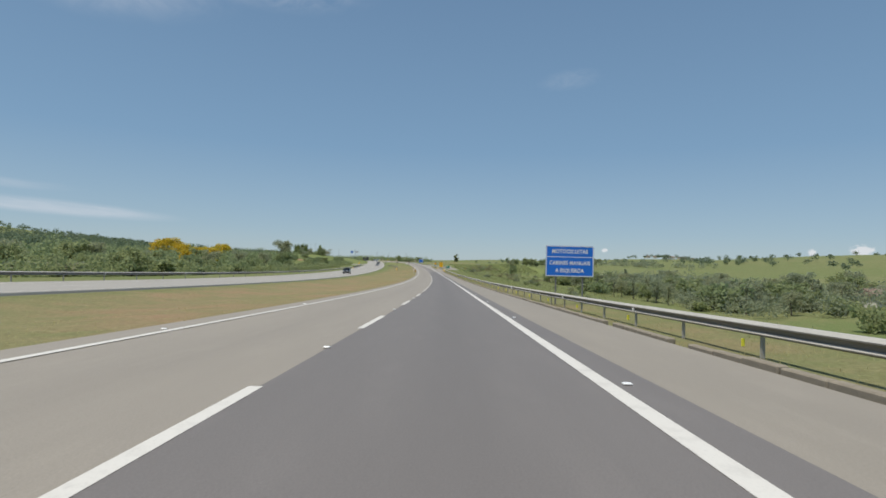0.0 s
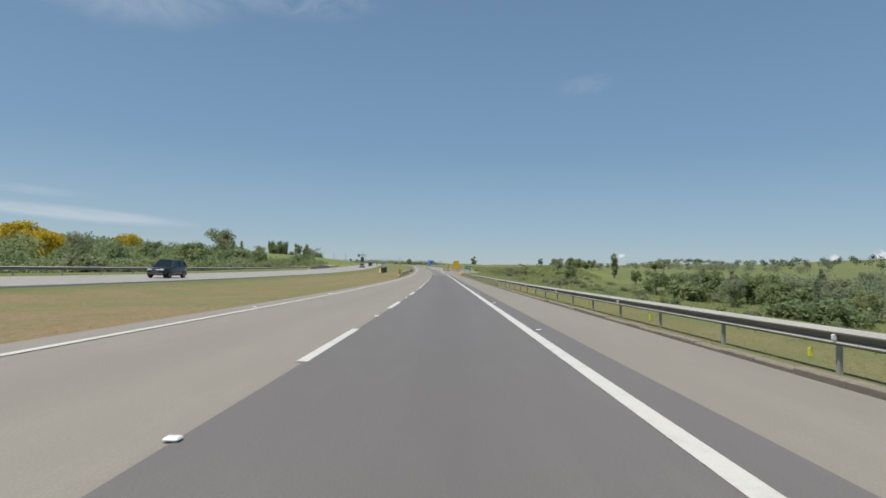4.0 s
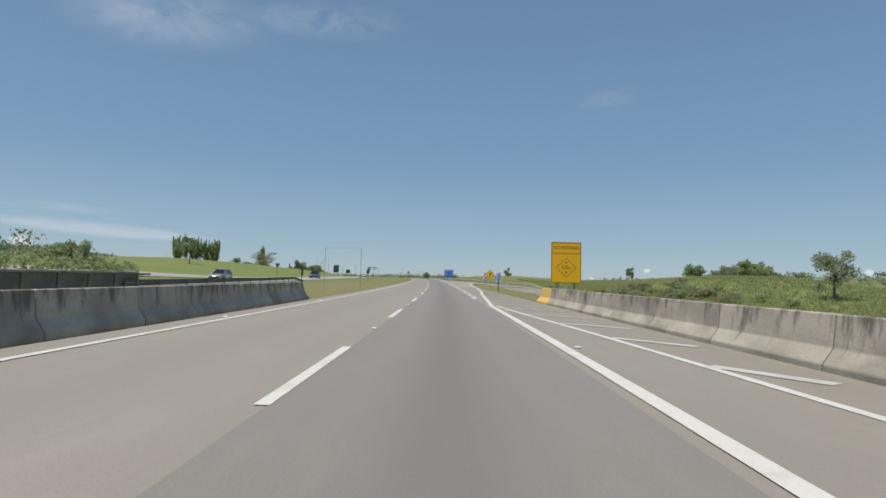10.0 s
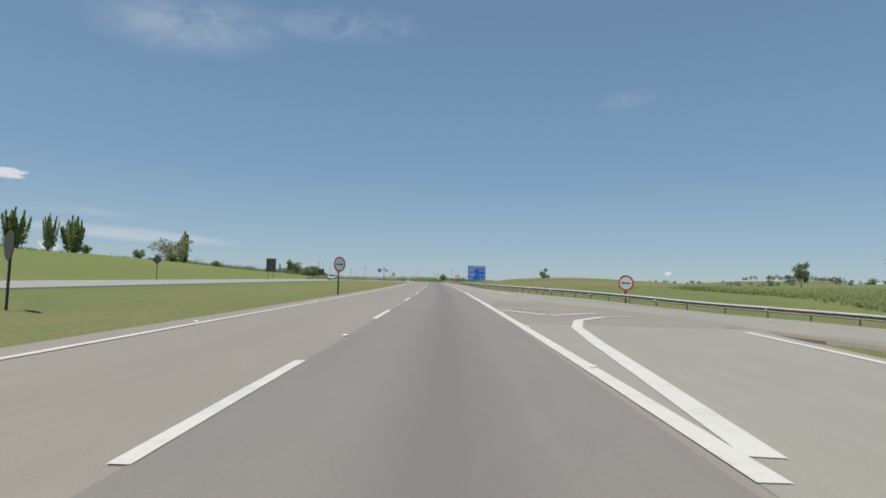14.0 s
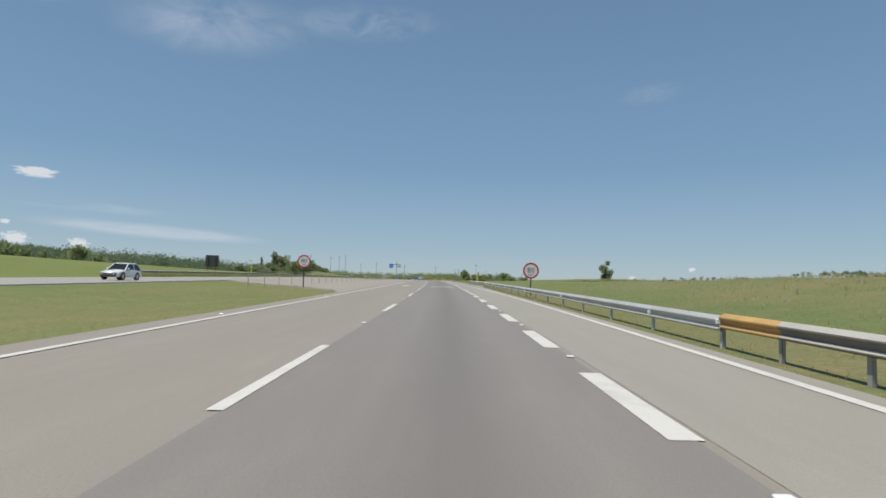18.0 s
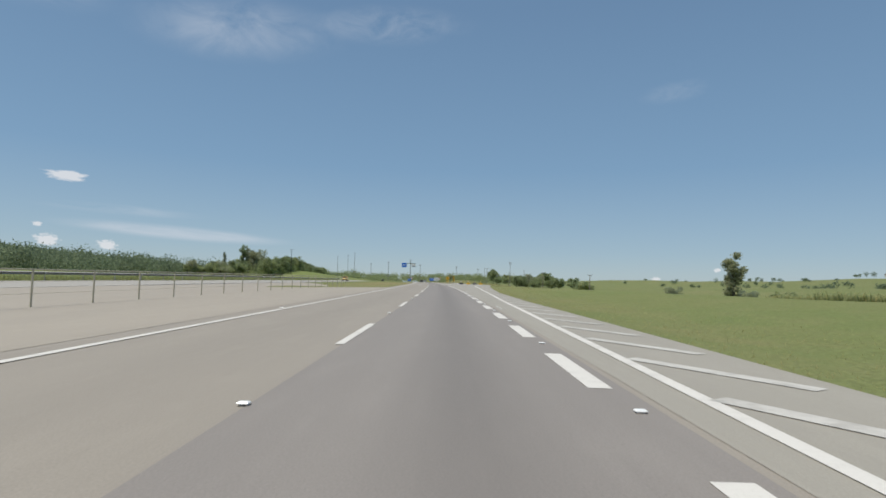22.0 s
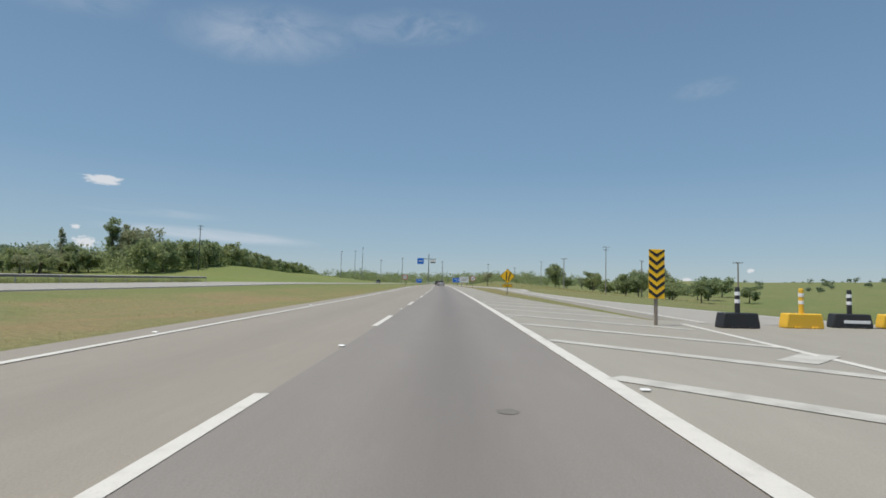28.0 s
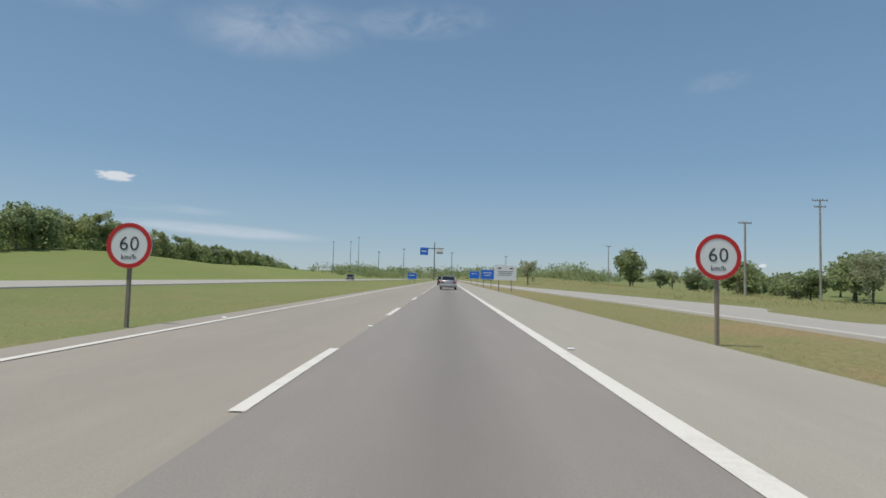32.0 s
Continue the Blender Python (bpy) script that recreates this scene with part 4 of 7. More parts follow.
def stained_concrete():
    """Grey barrier concrete with dark runs of soot down from its top."""
    m, nodes, links, b = material("barrier_concrete", 0.9)
    p = nodes.new("ShaderNodeTexCoord").outputs["Object"]
    info = nodes.new("ShaderNodeObjectInfo").outputs["Random"]
    shift = nodes.new("ShaderNodeVectorMath")
    shift.operation = "ADD"
    links.new(p, shift.inputs[0])
    comb = nodes.new("ShaderNodeCombineXYZ")
    links.new(ramp(nodes, links, info, 0, 1, 0, 40), comb.inputs[1])
    links.new(comb.outputs[0], shift.inputs[1])
    runs = noise_of(nodes, links, stretched(nodes, links, shift.outputs[0], (0.3, 9.0, 0.55)), 1.0, 5, 0.7)
    broad = noise_of(nodes, links, stretched(nodes, links, shift.outputs[0], (1, 1.6, 0.5)), 1.0, 4, 0.6)
    blot = noise_of(nodes, links, shift.outputs[0], 2.2, 5, 0.7)
    grain = noise_of(nodes, links, shift.outputs[0], 45, 3, 0.7)
    c = mix(nodes, links, ramp(nodes, links, blot, 0.35, 0.7, 0, 0.7), (0.45, 0.405, 0.335), (0.32, 0.285, 0.235))
    c = mix(nodes, links, ramp(nodes, links, broad, 0.42, 0.62, 0, 0.7), c, (0.19, 0.168, 0.138))
    high = nodes.new("ShaderNodeSeparateXYZ")
    links.new(p, high.inputs[0])
    drip = nodes.new("ShaderNodeMath")      # runs start under the top and thin out on their way down
    drip.operation = "MULTIPLY_ADD"
    drip.inputs[1].default_value = 0.28
    links.new(high.outputs[2], drip.inputs[0])
    links.new(runs, drip.inputs[2])
    c = mix(nodes, links, ramp(nodes, links, drip.outputs[0], 0.68, 0.8, 0, 0.85), c, (0.1, 0.088, 0.073))
    c = mix(nodes, links, 0.3, c, mix(nodes, links, ramp(nodes, links, grain, 0.3, 0.7), (0.5, 0.5, 0.5), (1.2, 1.2, 1.2)), "MULTIPLY")
    links.new(c, b.inputs["Base Color"])
    bump(nodes, links, b, grain, 0.4, 0.008)
    return m


BARRIER = stained_concrete()


def barrier_wall(across, s0, s1, label, group="concrete barriers", first_long=3.0, both=True):
    """A row of cast barrier pieces with a yellow piece at the first end, or at both."""
    f = across if callable(across) else (lambda s: across)
    ob = thing("concrete_barrier", place(s0, f(s0)), label, "barrier", group)
    n = round((s1 - s0 - 3.0 - first_long) / 3.3)
    edges = [s0] + [s0 + first_long + (s1 - s0 - 3.0 - first_long) * k / n for k in range(n + 1)] + [s1]
    for k, (a, e) in enumerate(zip(edges, edges[1:])):
        first, last = k == 0, k == len(edges) - 2
        key = "first" if first else ("last" if both else "plain_last") if last else "middle"
        if key not in JERSEY:
            JERSEY[key] = jersey_mesh("segment", 1.0, YELLOW if key in ("first", "last") else BARRIER, 0.22 if first else 0, 0.22 if last else 0)
        m = run_of(rp(a + 0.012, f(a), 0), rp(e - 0.012, f(e), 0))
        put("segment", JERSEY[key], ob, m, "yellow painted end piece" if key in ("first", "last") else "")
        if k in (1, len(edges) - 3):
            sgn = -1 if f(a) > 0 else 1
            put("marker", MARKER, ob, place(a + 0.3, f(a) + sgn * 0.125, 0.55), "yellow reflector")
    return ob


JERSEY = {}
guardrail(table((-60, 6.6), (176, 6.7)), -44, 176, "weathered steel guardrail on posts in the grass verge", STEEL_EDGE, -1, 4.0, lambda s: -0.32)
guardrail(table((176, 6.7), (225, 6.75), (240, 6.55), (255, 6.35)), 176.03, 255.5, "weathered guardrail on closely set posts before the bridge", STEEL_EDGE, -1, 2.0, lambda s: -0.32 + 0.2 * max(0, (s - 232) / 23), (250.5, 256))
guardrail(table((201, -7.2), (240, -7.2), (255, -7.1)), 201.5, 255.0, "weathered steel guardrail beside the median", STEEL_EDGE, 1, 1.67, lambda s: -0.07 - 0.62 * max(0.0, 1 - (s - 201.5) / 11.0), (251, 256), markers=False)
barrier_wall(table((252.5, 6.3), (262, 5.95), (292, 5.45)), 252.8, 292.6, "stained concrete barrier with yellow ends along the bridge")
barrier_wall(table((252.5, -7.1), (292, -7.25)), 252.9, 290.2, "sooty concrete barrier with a yellow end beside the median", first_long=4.6, both=False)
guardrail(table((288, -15.3), (330, -18.8), (352, -21.7)), 288, 351.5, "dark weathered guardrail in the median with a dipped end", STEEL_DULL, -1, 4.0, lambda s: -0.05 - 0.7 * max(0.0, (s - 339) / 12.5), markers=False)
FAR_OUT = lambda s: FAR_NEAR(s) - FAR_WIDTH - 0.6
guardrail(FAR_OUT, -60, 266, "long weathered guardrail beside the opposite carriageway", STEEL_EDGE, 1, 6.0, lambda s: 0.05, markers=False)
barrier_wall(lambda s: FAR_OUT(s) + 0.1, 265.2, 306, "dark concrete barrier with yellow ends beyond the opposite carriageway")
guardrail(FAR_OUT, 306, 332, "short weathered guardrail behind the far bridge", STEEL_EDGE, 1, 4.0, lambda s: 0.05, markers=False)
guardrail(FAR_OUT, 548, 840, "long weathered guardrail on the far roadside", STEEL_EDGE, 1, 6.0, lambda s: 0.1, markers=False)
EXIT_RAIL = table((384.5, 22.9), (389, 21.9), (394, 19.8), (398, 17.5), (402, 14.6), (406, 12.3), (410, 10.7), (414, 9.4), (425, 7.5), (440, 6.3), (470, 5.6), (489, 5.4))
guardrail(EXIT_RAIL, 384.5, 489, "steel guardrail that bends from the slip road along the carriageway", STEEL_EDGE, -1, 1.9,
          lambda s: float(fall(s, EXIT_RAIL(s))) - 0.2 - 0.5 * max(0.0, 1 - (s - 384.5) / 4.0), (487.0, 489), markers=False)
guardrail(table((489, 5.4), (528, 5.25), (548, 5.4), (576.5, 5.3)), 489.03, 576.5, "newer galvanised guardrail with yellow stretches", STEEL, -1, 3.7, lambda s: -0.25, (547, 550, 574, 577), markers=False)


# ---- the sooty parapet beyond the median ----
def parapet():
    ob = thing("parapet_wall", place(255.3, -14.9, -0.1), "dark sooty concrete parapet with ribs", "parapet")
    panel = solid("panel", box(-0.12, 0.12, 0.01, 1.93, -0.2, 1.02, 0.01), CONCRETE_DARK)
    rib = solid("rib", box(0.121, 0.19, 1.88, 2.04, -0.2, 1.02, 0.01), CONCRETE_DARK)
    cap = solid("cap", box(-0.17, 0.2, 0.0, 2.0, 1.021, 1.12, 0.012), CONCRETE)
    for k in range(17):
        m = place(255.3 + 2 * k, -14.9 - 0.04 * k, 0.0)
        put("panel", panel, ob, m)
        put("rib", rib, ob, m)
        put("cap", cap, ob, m, "paler concrete cap")
    bm = bmesh.new()
    vs = [bm.verts.new(p) for p in ((-0.3, -0.75, -0.2), (0.3, -0.75, -0.2), (0.3, 0, -0.2), (-0.3, 0, -0.2), (-0.12, -0.2, 1.05), (0.12, -0.2, 1.05), (0.12, 0, 1.05), (-0.12, 0, 1.05))]
    for q in ((0, 3, 2, 1), (4, 5, 6, 7), (0, 1, 5, 4), (1, 2, 6, 5), (2, 3, 7, 6), (3, 0, 4, 7)):
        bm.faces.new([vs[i] for i in q])
    put("end_block", solid("end_block", bm, YELLOW), ob, place(255.3, -14.9, 0.0), "yellow painted end block")
    return ob


parapet()

# ---- wire fence across the paved median ----
PIPE_CREAM = worn("faded_cream_pipe", (0.5, 0.46, 0.34), (0.34, 0.31, 0.24), 0.8, 0, 30, 2.0, 0.6, 0.1, 0.003)


def median_fence():
    ob = thing("pipe_fence", place(519, -12.3), "thin faded cream pipe fence with wires across the paved median", "fence")
    f = table((519, -14.2), (532, -13.0), (560, -12.0), (576, -11.6), (600, -12.3), (640, -12.6), (666, -12.5))
    post = solid("post", tube([(0, 0, -0.1), (0, 0, 1.12)], [0.03, 0.03], 8), PIPE_CREAM)
    rail = solid("rail", tube([(0, 0, 0), (0, 1, 0)], [0.022, 0.022], 6), PIPE_CREAM)
    wire = solid("wire", tube([(0, 0, 0), (0, 1, 0)], [0.006, 0.006], 4), PIPE_CREAM)
    for k in range(49):
        s = 519 + 3.0 * k
        put("post", post, ob, place(s, f(s), 0))
        if k < 48:
            e = s + 3.0
            put("rail", rail, ob, run_of(rp(s, f(s), 1.11), rp(e, f(e), 1.11)))
            for h in (0.4, 0.75):
                put("wire", wire, ob, run_of(rp(s, f(s), h), rp(e, f(e), h)))


median_fence()

# ---- writing ----
LETTERS = {}


def lettering(words, size, mat, squeeze=1.0, bold=0.01):
    """Words as a mesh in the plane y = 0, centred, in the built-in font."""
    key = (words, size, mat.name, squeeze, bold)
    if key not in LETTERS:
        cu = bpy.data.curves.new("letters", "FONT")
        cu.body, cu.size, cu.align_x, cu.align_y = words, size, "CENTER", "CENTER"
        cu.offset, cu.extrude, cu.space_character = bold * size, 0.002, 1.06
        cu.resolution_u = 3
        ob = bpy.data.objects.new("letters", cu)
        me = bpy.data.meshes.new_from_object(ob)
        me.transform(Matrix.Rotation(radians(90), 4, "X") @ Matrix.Diagonal((squeeze, 1, 1, 1)))
        me.materials.clear()
        me.materials.append(mat)
        bpy.data.objects.remove(ob)
        LETTERS[key] = me
    return LETTERS[key]


def post_mesh(h, mat, w=0.09, d=0.09, deep=0.5):
    return solid("post", box(-w / 2, w / 2, -d / 2, d / 2, -deep, h, 0.008), mat)


def outline_frame(name, w, h, t, mat, y0, y1):
    """A rectangular border of width t."""
    bm = bmesh.new()
    for x0, x1, z0, z1 in ((-w / 2, w / 2, h / 2 - t, h / 2), (-w / 2, w / 2, -h / 2, -h / 2 + t), (-w / 2, -w / 2 + t, -h / 2 + t, h / 2 - t), (w / 2 - t, w / 2, -h / 2 + t, h / 2 - t)):
        bmesh.ops.create_cube(bm, size=1, matrix=Matrix.Translation(((x0 + x1) / 2, (y0 + y1) / 2, (z0 + z1) / 2)) @ Matrix.Diagonal((x1 - x0, y1 - y0, z1 - z0, 1)))
    return solid(name, bm, mat)


def board_sign(s, across, w, h, bottom, face, border, label, texts, posts=(-0.28, 0.28), post_mat=POST_STEEL, rule=None, name="road_sign", turn=0.0, bars=(), squeeze=0.84):
    """A rectangular board on posts. texts: words, x, z, size; rule: height of a dividing line."""
    g = float(land(s, across))
    ob = thing(name, place(s, across, g, turn), label, "road sign")
    zc = bottom - g + h / 2
    part("board", solid("board", plate(rounded(w, h, 0.05), -0.02, 0.0), face), ob, "", pose(0, 0, zc))
    part("backing", solid("backing", plate(rounded(w - 0.01, h - 0.01, 0.05), 0.001, 0.02), SIGN_BACK), ob, "", pose(0, 0, zc))
    if border:
        part("border", outline_frame("border", w - 0.02, h - 0.02, 0.05, border, -0.026, -0.021), ob, "", pose(0, 0, zc))
    if rule is not None:
        part("rule", solid("rule", box(-w / 2 + 0.06, w / 2 - 0.06, -0.026, -0.021, -0.022, 0.022), border), ob, "", pose(0, 0, zc + rule))
    for words, x, z, size, mat in texts:
        part("lettering", lettering(words, size * 1.16, mat, squeeze, 0.026), ob, "", pose(x, -0.025, zc + z))
    for x0, x1, z0, z1, mat in bars:
        part("plate", solid("plate", box(x0, x1, -0.025, -0.021, z0, z1), mat), ob, "", pose(0, 0, zc))
    for x in posts:
        part("post", post_mesh(zc + h / 2 - 0.15, post_mat), ob, "", pose(x * w, 0.068, 0))
    return ob


board_sign(36.8, 7.95, 3.12, 2.0, 1.47, SIGN_BLUE, SIGN_WHITE, "blue motorway sign with white lettering on two steel posts",
           [("MOTOCICLETAS", 0.0, 0.62, 0.31, SIGN_WHITE), ("CABINES MANUAIS", 0.0, -0.13, 0.305, SIGN_WHITE), ("A ESQUERDA", 0.0, -0.62, 0.305, SIGN_WHITE)], rule=0.27)
board_sign(252.2, 7.9, 1.8, 1.05, 1.17, SIGN_GREEN, SIGN_WHITE, "green direction sign with white lettering and arrow",
           [("RETORNO", -0.2, 0.0, 0.25, SIGN_WHITE)], posts=(-0.4, 0.36))
board_sign(295.3, 7.4, 1.84, 2.5, 1.06, SIGN_ORANGE, SIGN_FADED, "orange warning board with a clearance diamond on two posts",
           [("NO RETORNO", 0.0, 0.9, 0.235, SIGN_FADED), ("4.5m", 0.0, -0.3, 0.27, SIGN_FADED)], rule=0.56)
board_sign(322.0, 6.1, 0.52, 0.92, 0.93, SIGN_BLUE, SIGN_WHITE, "small blue kilometre sign on a dark wooden post",
           [("OESTE", 0.0, 0.32, 0.128, SIGN_WHITE), ("km", 0.0, 0.0, 0.2, SIGN_WHITE), ("116", 0.0, -0.25, 0.2, SIGN_WHITE)], posts=(0.0,), post_mat=POST_DARK, rule=0.19)
board_sign(482.9, 8.15, 3.65, 3.0, 0.93, SIGN_BLUE, SIGN_WHITE, "large blue toll tariff board with white lettering",
           [("TARIFA DE PEDÁGIO", 0.05, 1.19, 0.315, SIGN_WHITE), ("VEÍCULOS", -1.05, 0.67, 0.27, SIGN_WHITE), ("PASSEIO", -1.12, 0.33, 0.27, SIGN_WHITE),
            ("COMERCIAL", -0.94, -0.2, 0.27, SIGN_WHITE), ("POR EIXO", -1.05, -0.54, 0.27, SIGN_WHITE), ("MOTOS", -1.24, -1.12, 0.27, SIGN_WHITE),
            ("R$ 2,50", 1.1, 0.5, 0.34, SIGN_WHITE), ("R$ 2,50", 1.1, -0.36, 0.34, SIGN_WHITE), ("R$ 1,25", 1.1, -1.1, 0.34, SIGN_WHITE)], posts=(-0.27, 0.25), rule=0.93)
board_sign(910.0, 6.7, 2.6, 1.7, 1.15, SIGN_WHITE, None, "white notice board with faded writing on two posts", [], bars=[(-0.9, -0.5, 0.45, 0.6, SIGN_BACK), (0.5, 0.9, 0.45, 0.6, SIGN_BACK),
           (-0.9, 0.9, 0.12, 0.2, POST_STEEL), (-0.8, 0.8, -0.08, 0.0, POST_STEEL), (-0.9, 0.7, -0.3, -0.22, POST_STEEL)])
board_sign(935.0, 6.4, 2.2, 1.6, 1.2, SIGN_BLUE, SIGN_WHITE, "blue service sign on two posts in the verge", [], bars=[(-0.7, 0.7, 0.2, 0.32, SIGN_WHITE), (-0.5, 0.5, -0.2, -0.08, SIGN_WHITE)])
board_sign(975.0, 6.2, 2.4, 1.8, 1.3, SIGN_BLUE, SIGN_WHITE, "distant blue sign on posts beside the carriageway", [], bars=[(-0.7, 0.7, 0.2, 0.32, SIGN_WHITE)])
board_sign(985.0, -8.8, 2.4, 1.6, 0.8, SIGN_BLUE, SIGN_WHITE, "blue sign on posts in the median", [], bars=[(-0.7, 0.7, 0.1, 0.25, SIGN_WHITE)])
board_sign(496.5, -37.4, 2.2, 3.0, 1.66, SIGN_BACK, None, "dark rear of a large board for the opposite traffic", [], post_mat=POST_DARK, turn=180)

_ret = bpy.data.objects["road_sign.001"]
arrow = [(-0.17, -0.06), (-0.06, -0.17), (0.05, -0.06), (0.12, -0.13), (0.15, 0.15), (-0.13, 0.12), (-0.06, 0.05)]
part("arrow", solid("arrow", plate(arrow, -0.026, -0.021), SIGN_WHITE), _ret, "white slanting arrow", pose(0.66, 0, 1.17 - float(land(252.2, 7.9)) + 0.525))
_ora = bpy.data.objects["road_sign.002"]
_oz = 1.06 - float(land(295.3, 7.35)) + 1.25


def ring_plate(outer, inner, y0, y1, name, mat):
    """A flat ring between two outlines with the same number of points."""
    bm = bmesh.new()
    rows = [[bm.verts.new((x, y, z)) for x, z in pts] for y in (y0, y1) for pts in (outer, inner)]
    n = len(outer)
    for k in range(n):
        j = (k + 1) % n
        bm.faces.new((rows[0][k], rows[0][j], rows[1][j], rows[1][k]))
        bm.faces.new((rows[2][j], rows[2][k], rows[3][k], rows[3][j]))
        bm.faces.new((rows[0][j], rows[0][k], rows[2][k], rows[2][j]))
        bm.faces.new((rows[1][k], rows[1][j], rows[3][j], rows[3][k]))
    bmesh.ops.recalc_face_normals(bm, faces=bm.faces[:])
    return solid(name, bm, mat)


DIA = lambda r: [(0, r), (-r, 0), (0, -r), (r, 0)]
part("diamond", ring_plate(DIA(0.62), DIA(0.575), -0.026, -0.021, "diamond", SIGN_FADED), _ora, "thin faded brown diamond", pose(0, 0, _oz - 0.3))
for _z, _d in ((0.27, -1), (-0.27, 1)):
    part("arrowhead", solid("arrowhead", plate([(-0.1, -0.06 * _d), (0.1, -0.06 * _d), (0, 0.06 * _d)], -0.026, -0.021), SIGN_FADED), _ora, "", pose(0, 0, _oz - 0.3 + _z))


def round_sign(s, across, centre, d, label, words="", small="", arrow_way=0, turn=0.0, dark=False, post_mat=POST_DARK, post_w=0.08, group=""):
    """A round sign with a red ring on one post."""
    g = float(land(s, across))
    ob = thing("speed_sign" if words else "round_sign", place(s, across, g, turn), label, "traffic sign", group)
    zc = centre - g
    part("disc", solid("disc", plate(disc(d / 2), -0.016, 0.0), SIGN_BACK if dark else SIGN_WHITE), ob, "", pose(0, 0, zc))
    part("backing", solid("backing", plate(disc(d / 2 - 0.006), 0.001, 0.012), SIGN_BACK), ob, "", pose(0, 0, zc))
    if not dark:
        part("ring", ring_plate(disc(d / 2 - 0.004), disc(d / 2 - 0.1 * d), -0.022, -0.017, "ring", SIGN_RED), ob, "red ring", pose(0, 0, zc))
    if words:
        part("lettering", lettering(words, 0.44 * d, SIGN_BLACK, 1.0, -0.006), ob, "black numerals", pose(0, -0.02, zc + 0.03))
    if small:
        part("lettering", lettering(small, 0.16 * d, SIGN_BLACK, 1.0, -0.004), ob, "", pose(0, -0.02, zc - 0.25 * d))
    if arrow_way:
        k = arrow_way
        pts = [(-0.3 * k * d, 0), (-0.18 * k * d, 0.1 * d), (-0.18 * k * d, 0.035 * d), (0.28 * k * d, 0.035 * d), (0.28 * k * d, -0.035 * d), (-0.18 * k * d, -0.035 * d), (-0.18 * k * d, -0.1 * d)]
        part("arrow", solid("arrow", plate(pts, -0.022, -0.017), SIGN_BLACK), ob, "black arrow", pose(0, 0, zc))
    part("post", post_mesh(zc - 0.3 * d, post_mat, post_w, post_w), ob, "", pose(0, 0.055, 0))
    return ob


round_sign(379.6, 10.3, 1.83, 1.0, "round forty sign with red ring behind the slip road island", "40")
round_sign(406.0, 12.6, 1.17, 1.08, "round arrow sign with red ring behind the guardrail", arrow_way=1)
round_sign(403.7, -6.75, 1.9, 1.0, "round arrow sign with red ring turned towards the slip road", arrow_way=-1, turn=52)
round_sign(386.7, -15.2, 1.93, 1.05, "dark rear of a round sign in the median", dark=True, turn=-38)
round_sign(520.8, 6.6, 1.69, 1.22, "round eighty speed sign on a dark post behind the guardrail", "80", "km/h", group="eighty signs")
round_sign(521.9, -10.9, 1.97, 1.02, "round eighty speed sign on a dark post on a grass patch", "80", "km/h", group="eighty signs")
round_sign(856.8, 5.95, 1.8, 1.02, "round sixty speed sign on a weathered post in the verge", "60", "km/h", post_mat=WOOD_POST, group="sixty signs")
round_sign(856.8, -7.1, 1.72, 1.02, "round sixty speed sign on a weathered post in the median", "60", "km/h", post_mat=WOOD_POST, group="sixty signs")


def diamond_sign(s, across, centre, r, label, shape, turn=0.0, plate_words="", post_mat=POST_STEEL, dark=False):
    """A yellow diamond with a black border and pictogram."""
    g = float(land(s, across))
    ob = thing("warning_sign", place(s, across, g, turn), label, "traffic sign")
    zc = centre - g
    part("diamond", solid("diamond", plate(DIA(r), -0.016, 0.0, 0.006), SIGN_BACK if dark else SIGN_YELLOW), ob, "", pose(0, 0, zc))
    part("backing", solid("backing", plate(DIA(r - 0.02), 0.001, 0.012), SIGN_BACK), ob, "", pose(0, 0, zc))
    if not dark:
        part("border", ring_plate(DIA(r - 0.012), DIA(r - 0.045), -0.022, -0.017, "border", SIGN_BLACK), ob, "thin black border", pose(0, 0, zc))
        for pts in shape:
            part("pictogram", solid("pictogram", plate([(x * r, z * r) for x, z in pts], -0.024, -0.017), SIGN_BLACK), ob, "black pictogram", pose(0, 0, zc))
    if plate_words:
        part("plate", solid("plate", plate(rounded(1.05, 0.33, 0.04), -0.016, 0.0), SIGN_YELLOW), ob, "", pose(0, 0, zc - r - 0.22))
        part("plate_border", outline_frame("plate_border", 1.02, 0.3, 0.025, SIGN_BLACK, -0.022, -0.017), ob, "", pose(0, 0, zc - r - 0.22))
        part("lettering", lettering(plate_words, 0.2, SIGN_BLACK), ob, "", pose(0, -0.02, zc - r - 0.22))
    part("post", post_mesh(zc + 0.1, post_mat, 0.08, 0.08), ob, "", pose(0, 0.055, 0))
    return ob


TURN_RIGHT = [[(-0.2, -0.5), (-0.06, -0.5), (-0.06, 0.1), (0.0, 0.17), (0.17, 0.17), (0.17, 0.08), (0.42, 0.24), (0.17, 0.4), (0.17, 0.31), (-0.05, 0.31), (-0.2, 0.16)]]
TURN_LEFT = [[(-x, z) for x, z in TURN_RIGHT[0]][::-1]]
NARROW = [[(-0.22, -0.6), (-0.08, -0.6), (-0.08, 0.5), (-0.22, 0.5)], [(0.1, -0.6), (0.24, -0.6), (0.24, -0.2), (0.4, 0.08), (0.4, 0.5), (0.26, 0.5), (0.26, 0.14), (0.1, -0.14)]]
diamond_sign(353.4, 8.32, 1.84, 0.8, "yellow right-turn warning diamond on a steel post", TURN_RIGHT)
diamond_sign(356.0, 27.2, -0.76, 0.46, "small yellow left-turn diamond beside the slip road", TURN_LEFT, turn=12)
diamond_sign(809.4, 6.9, 1.9, 0.82, "yellow lane-narrowing diamond with a distance plate", NARROW, plate_words="A 200 m", post_mat=WOOD_POST)
